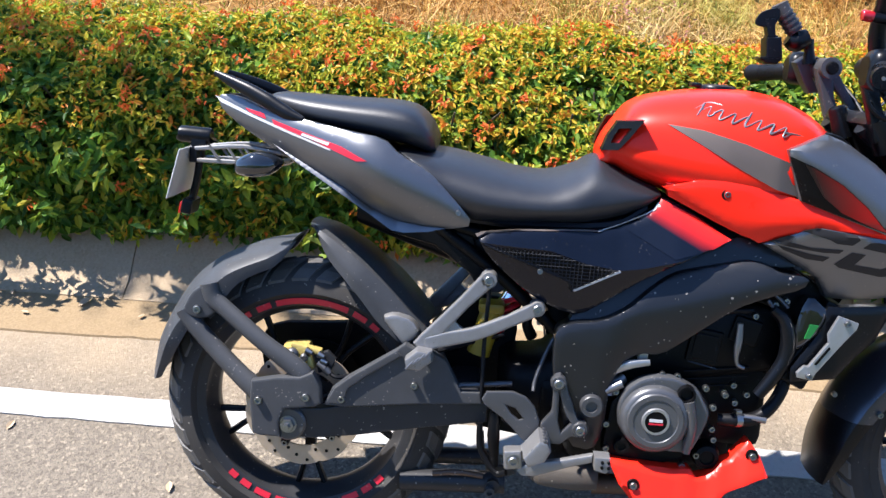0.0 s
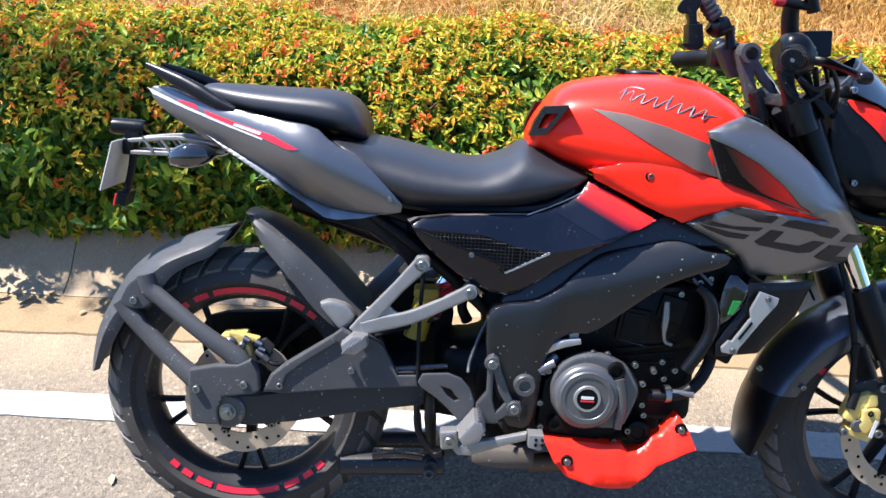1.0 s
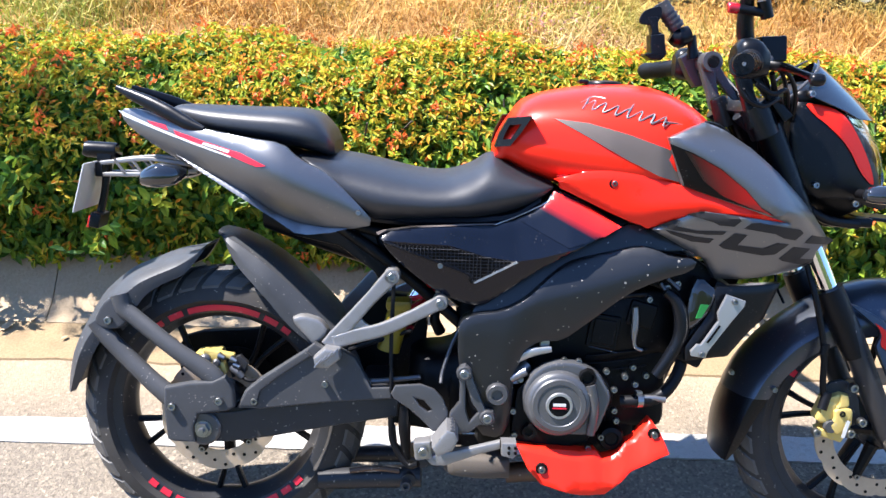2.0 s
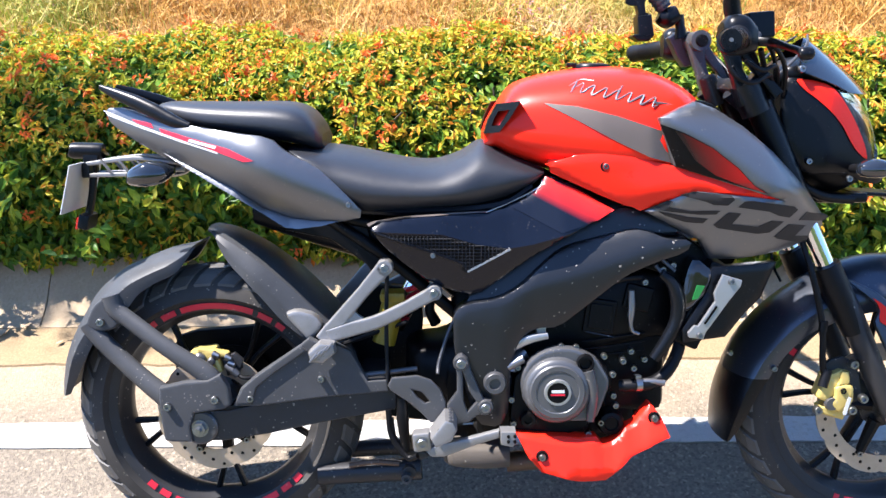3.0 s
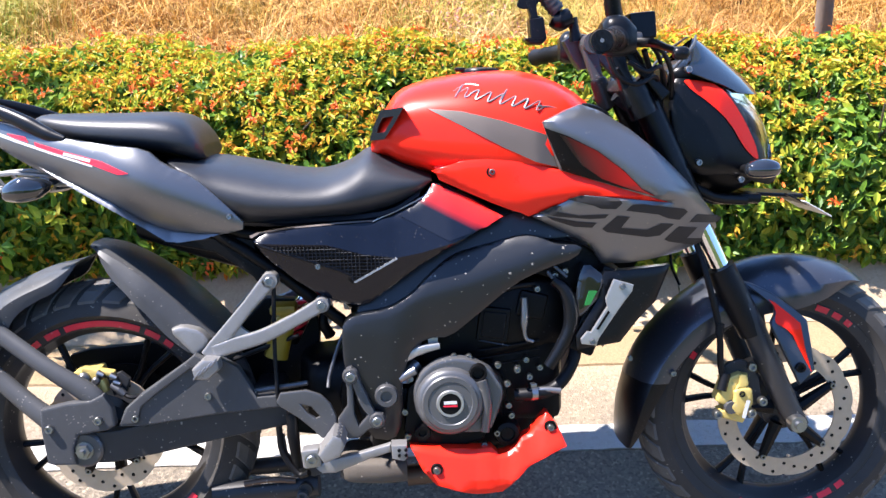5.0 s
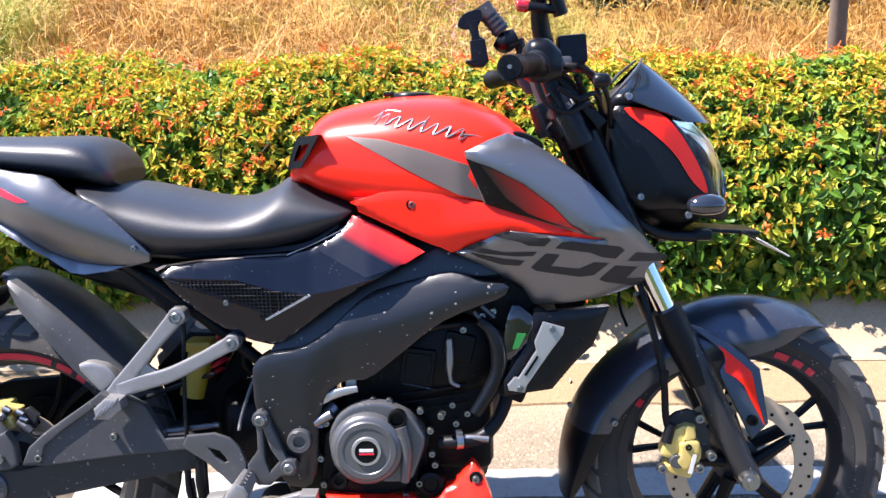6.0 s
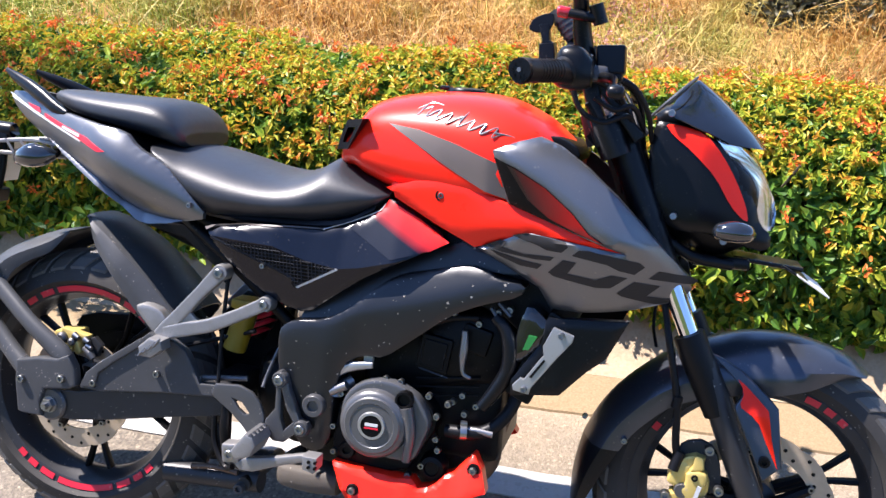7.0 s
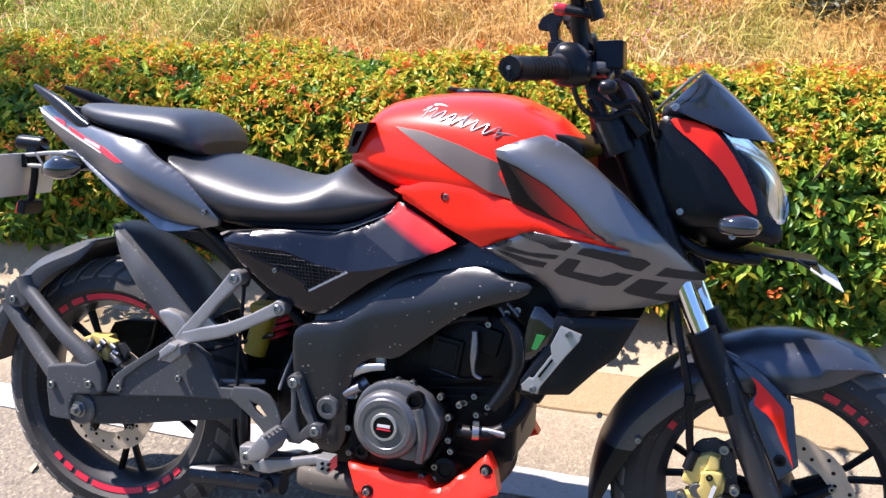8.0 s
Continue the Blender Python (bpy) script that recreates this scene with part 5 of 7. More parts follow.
shroud_left = part("tank_shroud", across(panel(SHROUD, y_knee, 0.025, 0.005, off=0.008, rounds=0, crown=0.004, crown_at=0.05, cuts=KNEE_CUTS)), GUNMETAL, bike, "gunmetal tank shroud")
for ob, flip in ((shroud, False), (shroud_left, True)):
    turn = across if flip else (lambda b: b)
    part("shroud_scoop", turn(panel(SCOOP, y_knee, 0.004, off=0.0012, rounds=0, on=SHROUD_SKIN, cuts=KNEE_CUTS)), DEEP_BLACK, ob, "black scoop")
    part("shroud_flash", turn(panel(SCOOP_RED, y_knee, 0.004, off=0.0022, rounds=0, on=SHROUD_SKIN, cuts=KNEE_CUTS)), FLASH_RED, ob, "dark red flash")
pair("tank_side_cover", lambda: panel([(0.64, 0.812), (0.764, 0.85), (0.894, 0.82), (0.92, 0.76), (0.84, 0.73), (0.80, 0.74)], ride(y_knee, -0.012), 0.02, 0.004), RED, "red lower tank side")

# the large painted digits: 2, 0 and a 0 that the shroud's edge cuts off
for ob, flip in ((shroud, False), (shroud_left, True)):
    turn = across if flip else (lambda b: b)
    for outlines in ((TWO_TOP, TWO_BOW, TWO_FOOT), (NOUGHT_TOP, NOUGHT_LOW), (LAST_TOP, LAST_LOW)):
        part("painted_digit", turn(merge(*[panel(o, y_knee, 0.003, off=0.0012, rounds=0, on=SHROUD_SKIN, cuts=KNEE_CUTS) for o in outlines])), DIGIT_GREY, ob, "large dark grey painted digit")

# tank emblem: a plain silver scribble where a script badge stands
for s in (-1, 1):
    turn = across if s > 0 else (lambda b: b)
    def on_tank(x, z, off=0.0018):
        return (x, tank_y(x, z) - off, z)
    emblem = part("emblem", turn(tube([on_tank(0.716 + 0.0213 * u + 0.0085 * math.sin(u * 2 * math.pi) + 0.003 * (u < 1), 0.9555 - 0.0043 * u + 0.0072 * math.sin(u * 2 * math.pi)) for u in [k / 12 for k in range(85)]],
                                      [0.0012, 0.0020, 0.0016, 0.0021, 0.0016, 0.0021, 0.0018, 0.0010], 7, 2)), ALLOY, tank, "silver scribble emblem")
    for pts, r in (([(0.706, 0.957), (0.730, 0.968), (0.752, 0.966)], [0.001, 0.0026, 0.001]), ([(0.724, 0.967), (0.717, 0.957), (0.708, 0.945)], [0.0028, 0.0034, 0.002]), ([(0.802, 0.957), (0.793, 0.945), (0.786, 0.935)], [0.002, 0.0034, 0.002]), ([(0.855, 0.927), (0.875, 0.925), (0.893, 0.921)], [0.0026, 0.0022, 0.0008])):
        part("stroke", turn(tube([on_tank(x, z) for x, z in pts], [q * 0.8 for q in r], 7, 4)), ALLOY, emblem)

# seats
seat = part("rider_seat", loft([
    (0.178, 0.841, 0.006, 0.02, 0.10, 0), (0.20, 0.833, 0.013, 0.05, 0.140, 0), (0.23, 0.815, 0.032, 0.07, 0.152, 0), (0.27, 0.787, 0.058, 0.068, 0.159, 0), (0.33, 0.768, 0.066, 0.058, 0.165, 0), (0.40, 0.762, 0.057, 0.050, 0.166, 0),
    (0.46, 0.762, 0.054, 0.044, 0.165, 0), (0.51, 0.768, 0.064, 0.050, 0.162, 0), (0.55, 0.776, 0.078, 0.056, 0.151, 0), (0.60, 0.785, 0.050, 0.048, 0.142, 0), (0.64, 0.79, 0.028, 0.028, 0.130, 0), (0.663, 0.797, 0.008, 0.012, 0.114, 0)], 52, 5, 2.15), VINYL, bike, "black vinyl rider seat, worn and dusty")
part("seat_base", loft([(0.31, 0.728, 0.012, 0.012, 0.12, 0), (0.40, 0.728, 0.016, 0.014, 0.145, 0), (0.57, 0.735, 0.016, 0.014, 0.138, 0), (0.64, 0.77, 0.016, 0.014, 0.122, 0)], 20, 4, 3), SATIN_BLACK, seat)
pillion = part("pillion_seat", loft([
    (-0.085, 0.918, 0.006, 0.006, 0.02, 0), (-0.06, 0.914, 0.018, 0.012, 0.055, 0), (0.0, 0.902, 0.030, 0.020, 0.088, 0), (0.08, 0.895, 0.036, 0.026, 0.110, 0), (0.16, 0.888, 0.043, 0.032, 0.122, 0),
    (0.205, 0.880, 0.042, 0.034, 0.122, 0), (0.232, 0.868, 0.028, 0.03, 0.112, 0), (0.245, 0.858, 0.01, 0.014, 0.09, 0)], 36, 5, 2.8), VINYL, bike, "raised black vinyl pillion seat")

# tail
TAIL_SKIN = skin(TAIL, y_tail, 0.003)
SIDE_SKIN = skin(SIDEPANEL, y_side, 0.004)
tail = pair("tail_panel", lambda: panel(TAIL, y_tail, 0.012, 0.003), GUNMETAL, "satin gunmetal tail panel")
TAIL_FOLD = [(-0.06, 0.838), (0.0, 0.810), (0.086, 0.770), (0.137, 0.734), (0.184, 0.717), (0.232, 0.712), (0.276, 0.712)]
TAIL_LIP = TAIL_FOLD + [(0.244, 0.703), (0.199, 0.697), (0.176, 0.699), (0.140, 0.721), (0.089, 0.755), (0.0, 0.803)]
pair("tail_lip", lambda: panel(TAIL_LIP, lambda x, z: y_tail(x, between(x, TAIL_FOLD)) - 0.5 * max(0, between(x, TAIL_FOLD) - z) - 0.002, 0.004, 0.001, cell=0.006, rounds=0), GUNMETAL, "flared lower lip of the tail", tail)
part("tail_core", loft([(-0.175, 0.905, 0.012, 0.012, 0.02, 0), (-0.1, 0.885, 0.018, 0.03, 0.05, 0), (0.0, 0.855, 0.03, 0.045, 0.08, 0), (0.1, 0.82, 0.045, 0.05, 0.11, 0), (0.22, 0.77, 0.06, 0.05, 0.12, 0), (0.34, 0.73, 0.02, 0.03, 0.11, 0)], 24, 4, 2.4), SATIN_BLACK, bike, "black tail underside")
pair("tail_flash", lambda: panel(TAIL_RED, y_tail, 0.003, off=0.0012, rounds=0, on=TAIL_SKIN), TAPE, "red flash decal", tail)
pair("tail_flash", lambda: panel(TAIL_RED2, y_tail, 0.003, off=0.0012, rounds=0, on=TAIL_SKIN), TAPE, "red flash decal", tail)
pair("tail_bar", lambda: panel([(0.0, 0.8605), (0.003, 0.865), (0.058, 0.853), (0.055, 0.848)], y_tail, 0.003, off=0.002, rounds=0, on=TAIL_SKIN), WHITE_TRIM, "white bar", tail)
pair("tail_pinstripe", lambda: panel([(-0.185, 0.917), (-0.168, 0.912), (-0.10, 0.888), (-0.02, 0.864), (0.06, 0.842), (0.06, 0.839), (-0.02, 0.860), (-0.10, 0.883), (-0.172, 0.906)], y_tail, 0.003, off=0.0012, rounds=0, on=TAIL_SKIN), WHITE_TRIM, "white pinstripe", tail)
grab_y = lambda x, z: -0.045 - max(0, x + 0.19) * 0.36
pair("grab_rail", lambda: tube([(x, grab_y(x, z), z) for x, z in GRAB], [0.005, 0.0105, 0.0135, 0.0145, 0.0125, 0.006], 18, 6, 0.75), SATIN_BLACK, "dark satin grab rail")
part("tail_lamp", box(-0.158, 0, 0.906, 0.016, 0.040, 0.018, 0.005), REFLECTOR, bike, "red tail lamp")
part("tail_bolt", bolt(0.298, y_tail(0.298, 0.745) - 0.004, 0.745, 0.005), STEEL, bike)

# tail bracket with number plate, indicators and reflector
for s in (-1, 1):
    arm = part("plate_arm", merge(tube([(-0.045, s * 0.035, 0.815), (-0.13, s * 0.032, 0.823), (-0.225, s * 0.026, 0.812)], 0.0045, 6, 4), tube([(-0.05, s * 0.035, 0.795), (-0.14, s * 0.032, 0.792), (-0.22, s * 0.026, 0.790)], 0.0045, 6, 4),
                                  *[tube([(-0.07 - 0.035 * k, s * 0.034, 0.794), (-0.09 - 0.035 * k, s * 0.033, 0.82)], 0.003, 5, 2) for k in range(4)]), BRIGHT_ALLOY, bike, "open alloy bracket arm")
    stalk = part("indicator", loft([(-0.130, 0.789, 0.004, 0.004, 0.004, s * 0.085), (-0.124, 0.791, 0.015, 0.015, 0.014, s * 0.088), (-0.092, 0.797, 0.025, 0.024, 0.022, s * 0.092), (-0.060, 0.798, 0.020, 0.018, 0.018, s * 0.088), (-0.040, 0.803, 0.006, 0.006, 0.007, s * 0.08)], 18, 4, 2.0), SMOKE_LENS, bike, "smoked rear indicator")
    part("stalk", tube([(-0.075, s * 0.03, 0.803), (-0.075, s * 0.075, 0.798)], 0.009, 10, 2), HOSE, stalk)
part("plate_lamp", merge(tube([(-0.264, 0, 0.8375), (-0.258, 0, 0.837), (-0.205, 0, 0.8355), (-0.200, 0, 0.835)], [0.012, 0.0165, 0.0165, 0.012], 16, 3), box(-0.222, 0, 0.822, 0.03, 0.03, 0.02)), SATIN_BLACK, bike, "black plate lamp")
strut = part("plate_strut", merge(tube([(-0.222, 0, 0.82), (-0.226, 0, 0.76), (-0.238, 0, 0.705)], 0.008, 8, 3), box(-0.228, 0, 0.80, 0.016, 0.06, 0.03)), SATIN_BLACK, bike, "black plate strut")
reflector_housing = part("reflector_housing", box(-0.240, 0, 0.697, 0.022, 0.058, 0.030, 0.004, (0, 12, 0)), SATIN_BLACK, strut, "black reflector housing")
part("reflector", box(-0.253, 0, 0.694, 0.005, 0.050, 0.024, 0.001, (0, 12, 0)), REFLECTOR, strut, "red reflector")
number_plate = part("number_plate", box(-0.247, 0, 0.768, 0.003, 0.185, 0.098, 0.0012, (0, 14, 0)), PLATE_BACK, bike, "pale bare-backed number plate")
for k in range(2):
    part("plate_bar", box(-0.2515 - 0.006 * k + 0.004, 0, 0.785 - 0.034 * k, 0.002, 0.13, 0.02, 0.0005, (0, 14, 0)), SATIN_BLACK, number_plate)

# side panel
side_panel = pair("side_panel", lambda: panel(SIDEPANEL, y_side, 0.02, 0.004, cuts=SIDE_CUTS), BLUE_BLACK, "glossy blue-black side panel")
pair("panel_flash", lambda: panel([(0.664, 0.790), (0.729, 0.763), (0.789, 0.730), (0.758, 0.712), (0.69, 0.69), (0.60, 0.735), (0.652, 0.772)], y_side, 0.003, off=0.0012, rounds=0, on=SIDE_SKIN, cuts=SIDE_CUTS), PANEL_FADE, "red flash fading to black", side_panel)
mesh_ob = pair("vent_mesh", lambda: panel(SIDE_MESH, y_side, 0.003, off=0.0012, rounds=0, on=SIDE_SKIN, cuts=SIDE_CUTS), DEEP_BLACK, "black vent mesh", side_panel)


def crossings(outline, axis, value):
    """Where a line at a value of x (axis 0) or z (axis 1) runs inside an outline: the pairs of its other coordinate."""
    hits = []
    for p, q in zip(outline, outline[1:] + outline[:1]):
        if (p[axis] - value) * (q[axis] - value) < 0:
            k = (value - p[axis]) / (q[axis] - p[axis])
            hits.append(p[1 - axis] + (q[1 - axis] - p[1 - axis]) * k)
    hits.sort()
    return list(zip(hits[::2], hits[1::2]))


bars = []
for k in range(36):
    x0 = 0.352 + 0.0070 * k
    for z0, z1 in crossings(SIDE_MESH, 0, x0):
        bars.append(tube([(x0, SIDE_SKIN(x0, z0) - 0.0042, z0), (x0, SIDE_SKIN(x0, z1) - 0.0042, z1)], 0.0009, 4, 2))
for k in range(12):
    z = 0.61 + 0.0066 * k
    for xa, xb in crossings(SIDE_MESH, 1, z):
        bars.append(tube([(xa, SIDE_SKIN(xa, z) - 0.0042, z), ((xa + xb) / 2, SIDE_SKIN((xa + xb) / 2, z) - 0.0042, z), (xb, SIDE_SKIN(xb, z) - 0.0042, z)], 0.0009, 4, 3))
tagged(part("vent_grille", merge(*bars), GRILLE, mesh_ob), kind="stuff")
part("vent_rim", tube([(x, SIDE_SKIN(x, z) - 0.001, z) for x, z in MESH_RIM], 0.0032, 8, 4), SATIN_BLACK, side_panel, "raised black vent rim")
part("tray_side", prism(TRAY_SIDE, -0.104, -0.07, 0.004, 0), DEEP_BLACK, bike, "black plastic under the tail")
pair("panel_trim", lambda: panel(SIDE_LINE, y_side, 0.004, off=0.003, rounds=0, on=SIDE_SKIN, cuts=SIDE_CUTS), WHITE_TRIM, "thin white trim line", side_panel)
pair("seat_trim", lambda: panel(SEAT_LINE, y_side, 0.004, off=0.003, rounds=0, on=SIDE_SKIN, cuts=SIDE_CUTS), WHITE_TRIM, "thin pale trim line", side_panel)
pair("panel_line", lambda: panel(PANEL_TOP, y_side, 0.004, off=0.002, rounds=0, on=SIDE_SKIN, cuts=SIDE_CUTS), STRIPE_GREY, "thin grey edge line", side_panel)
part("bolt", bolt(0.452, y_side(0.452, 0.651) - 0.006, 0.651, 0.005), STEEL, side_panel)
part("subframe", merge(*[tube([(0.60, s * 0.10, 0.72), (0.40, s * 0.10, 0.69), (0.20, s * 0.085, 0.74), (0.0, s * 0.05, 0.82)], 0.013, 10, 4) for s in (-1, 1)], *[tube([(0.50, s * 0.10, 0.52), (0.36, s * 0.11, 0.64), (0.22, s * 0.09, 0.73)], 0.012, 10, 4) for s in (-1, 1)]), DEEP_BLACK, bike, "black tubular subframe")
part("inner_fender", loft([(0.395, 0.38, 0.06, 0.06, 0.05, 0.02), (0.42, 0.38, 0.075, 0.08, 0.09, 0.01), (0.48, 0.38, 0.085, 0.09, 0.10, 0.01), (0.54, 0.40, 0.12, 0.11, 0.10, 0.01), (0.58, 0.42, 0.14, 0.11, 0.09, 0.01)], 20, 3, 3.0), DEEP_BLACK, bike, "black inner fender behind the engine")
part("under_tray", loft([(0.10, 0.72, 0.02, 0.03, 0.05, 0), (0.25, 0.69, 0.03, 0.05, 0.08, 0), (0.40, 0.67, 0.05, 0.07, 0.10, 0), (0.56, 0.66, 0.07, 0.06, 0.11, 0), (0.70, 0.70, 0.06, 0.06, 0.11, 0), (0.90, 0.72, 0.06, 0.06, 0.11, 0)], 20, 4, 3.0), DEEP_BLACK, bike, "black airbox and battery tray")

# main frame spars
def spar_y(x, z):
    """The spar's side: upright low down, rolling over a soft crease above which it leans in."""
    c = between(x, SPAR_CREASE)
    web = min(1, max(0, (x - 0.58) / 0.06))
    over = (z - c + math.hypot(z - c, 0.022)) / 2
    return -between(z, [(0.31, 0.158), (0.40, 0.168), (0.52, 0.175), (0.75, 0.175)]) + between(x, [(0.56, 0.20), (0.62, 0.28), (0.72, 0.50)]) * over + web * 0.14 * max(0, c - z)


pair("frame_spar", lambda: panel(SPAR, spar_y, 0.05, 0.003, rounds=1), FRAME_GREY, "satin dark grey perimeter frame spar, dusty")
FRAME_TOP = [(0.505, 0.535), (0.535, 0.592), (0.60, 0.628), (0.66, 0.664), (0.703, 0.688), (0.753, 0.708), (0.814, 0.733), (0.90, 0.712), (0.927, 0.687), (0.884, 0.684), (0.821, 0.688), (0.73, 0.655), (0.65, 0.596), (0.585, 0.552)]
pair("frame_top", lambda: panel(FRAME_TOP, lambda x, z: -0.142 + 0.25 * max(0, z - between(x, SPAR_CREASE)), 0.03, 0.002, rounds=0), FRAME_GREY, "satin dark upper frame web")
part("bolt", merge(lathe([(0.0, -0.004), (0.010, -0.004), (0.011, -0.010), (0.019, -0.010), (0.022, -0.006), (0.022, 0.006)], 0.567, 0.405, 24, cy=-0.172)), GREY_ALLOY, bike, "large swingarm pivot cap")

# swingarm, chain guard, stays
swing = pair("swingarm", lambda: prism(SWINGARM, -0.138, -0.108, 0.004, 0), DUSTY_BLACK, "dusty black swingarm beam")
part("swingarm_bridge", box(0.33, 0, 0.365, 0.06, 0.24, 0.05, 0.01), DUSTY_BLACK, swing)
part("axle_adjuster", lathe([(0.0, -0.004), (0.030, -0.004), (0.034, 0.0), (0.034, 0.006)], 0.0, 0.311, 32, cy=-0.142), GREY_ALLOY, swing, "round axle plate")
part("axle_nut", merge(lathe([(0.0, -0.022), (0.006, -0.022), (0.007, -0.012), (0.013, -0.012), (0.014, -0.010), (0.014, 0.0)], 0.0, 0.311, 6, cy=-0.145), lathe([(0.0, 0.0), (0.017, 0.0), (0.017, 0.004)], 0.0, 0.311, 24, cy=-0.148)), STEEL, swing, "steel axle nut")
guard = part("chain_guard", prism(CHAINGUARD, -0.150, -0.128, 0.004, 0), DUSTY_GREY, bike, "dusty grey swingarm cover")
part("cover_rim", prism(COVER_RIM, -0.156, -0.148, 0.003, 0), DUSTY_GREY, guard, "raised grey rim")
for x, z in ((0.101, 0.372), (0.237, 0.41)):
    part("bolt", bolt(x, -0.152, z, 0.007), STEEL, guard)
def y_stay(x, z):
    return -between(x, [(-0.24, 0.098), (-0.18, 0.105), (-0.05, 0.138), (0.05, 0.145)])


stay = part("fender_stay", prism(STAYPLATE, -0.156, -0.132, 0.006, 0), DUSTY_GREY, bike, "grey plastic rear fender stay, scuffed and dusty")
for line, r in ((ARM_A, [0.019, 0.018, 0.0165, 0.0165, 0.020, 0.018]), (ARM_B, [0.018, 0.018, 0.018, 0.019, 0.021])):
    part("stay_arm", tube([(x, y_stay(x, z) + 0.008, z) for x, z in line], r, 18, 5, 0.8), DUSTY_GREY, stay, "rounded grey stay arm")
for x, z in ((0.034, 0.372), (-0.056, 0.359)):
    part("bolt", bolt(x, -0.158, z, 0.008), STEEL, stay)


fender = part("rear_fender", shell(REAR_GUARD, (0.098, 0.102, 0.088, 0.055), (0.75, 1, 1, 1, 0.95, 0.7)), DUSTY_GREY, bike, "grey plastic rear tyre hugger fender")
part("fender_collar", prism([(-0.205, 0.545), (-0.182, 0.563), (-0.160, 0.548), (-0.148, 0.520), (-0.166, 0.497), (-0.200, 0.494), (-0.222, 0.508)], -0.108, -0.092, 0.006, 1), DUSTY_GREY, fender, "raised collar where the stay arms meet")
part("bolt", bolt(-0.190, -0.110, 0.514, 0.008), STEEL, fender)
hugger = part("chain_side_hugger", shell(HUGGER, (0.100, 0.102, 0.092, 0.060), (0.55, 0.8, 1, 1, 1)), DUSTY_GREY, bike, "grey pointed hugger over the rear tyre")
part("hugger_cap", prism(HUGGER_CAP, -0.126, -0.096, 0.009, 1), BRIGHT_ALLOY, hugger, "pale grey cap")

# rear caliper and hoses
caliper = part("rear_caliper", merge(box(0.000, -0.074, 0.437, 0.052, 0.050, 0.030, 0.006, (0, -6, 0)), box(0.020, -0.088, 0.447, 0.062, 0.020, 0.012, 0.004, (0, 10, 0)),
                                     box(0.028, -0.090, 0.420, 0.016, 0.026, 0.028, 0.006, (0, -20, 0)), box(0.012, -0.092, 0.421, 0.010, 0.024, 0.024, 0.004, (0, -20, 0))), GOLD, bike, "dusty gold rear brake caliper")
for x, z, r in ((-0.005, 0.437, 0.012), (0.018, 0.432, 0.008)):
    part("piston_cap", lathe([(0.0, -0.010), (r * 0.6, -0.010), (r, -0.006), (r, 0.006)], x, z, 18, cy=-0.100), GREY_ALLOY, caliper, "grey piston cap")
for x, z in ((0.022, 0.446), (0.046, 0.440), (0.052, 0.428)):
    part("slide_bolt", tube([(x, -0.100, z), (x + 0.012, -0.104, z - 0.004)], [0.0075, 0.006, 0.0045], 10, 2), STEEL, caliper)
part("banjo", merge(tube([(0.045, -0.10, 0.422), (0.060, -0.104, 0.413)], 0.0065, 10, 2), tube([(0.060, -0.104, 0.413), (0.070, -0.106, 0.404)], [0.009, 0.007], 10, 2)), GREY_ALLOY, caliper, "grey hose fitting")
part("caliper_mount", prism([(0.035, 0.435), (0.062, 0.445), (0.078, 0.430), (0.070, 0.405), (0.045, 0.398)], -0.092, -0.078, 0.003, 0), DUSTY_BLACK, caliper, "dark caliper mount")
part("caliper_hose", tube([(0.06, -0.098, 0.412), (0.085, -0.11, 0.40), (0.13, -0.10, 0.41), (0.25, -0.08, 0.45), (0.4, -0.07, 0.50)], 0.0045, 8, 5), HOSE, bike)

# pillion footrest bracket
bracket = pair("footrest_bracket", lambda: merge(strap(PB_UP, [0.030, 0.024, 0.026, 0.030, 0.024], -0.164, -0.146, 0.005), strap(PB_LOW, [0.026, 0.024, 0.026, 0.028, 0.026], -0.166, -0.148, 0.005),
    prism([(0.262, 0.512), (0.300, 0.548), (0.312, 0.535), (0.335, 0.520), (0.30, 0.505)], -0.160, -0.150, 0.002, 0),
    lathe([(0.0, -0.008), (0.014, -0.008), (0.016, -0.004), (0.016, 0.02)], 0.362, 0.625, 18, cy=-0.156), lathe([(0.0, -0.008), (0.013, -0.008), (0.015, -0.004), (0.015, 0.02)], 0.454, 0.577, 18, cy=-0.156)), BRIGHT_ALLOY, "cast alloy pillion footrest bracket")
for x, z in ((0.362, 0.625), (0.454, 0.577)):
    part("bolt", bolt(x, -0.166, z, 0.0085), STEEL, bracket)
peg = pair("pillion_peg", lambda: prism(PB_PEG, -0.198, -0.160, 0.006, 0), BRIGHT_ALLOY, "folded alloy pillion peg, worn and dirty", bracket)
for k in range(4):
    part("peg_rib", box(0.229 + 0.010 * k, -0.199, 0.464 + 0.007 * k, 0.004, 0.006, 0.022, 0.0015, (0, 40, 0)), ALLOY, peg)

# rider's footrest, heel plate and brake pedal
heel = pair("heel_plate", lambda: prism(HEEL_A, -0.182, -0.172, 0.003, 0, HEEL_B), GREY_ALLOY, "grey alloy heel plate with an opening")
peg_bracket = pair("peg_bracket", lambda: prism(PEG_A, -0.186, -0.168, 0.004, 0, PEG_B), GREY_ALLOY, "grey cast footrest bracket")
for x, z in ((0.503, 0.448), (0.549, 0.362)):
    part("bolt_boss", lathe([(0.0, -0.004), (0.013, -0.004), (0.015, 0.0), (0.015, 0.01)], x, z, 20, cy=-0.187), GREY_ALLOY, peg_bracket)
    part("bolt", bolt(x, -0.191, z, 0.009), STEEL, peg_bracket)
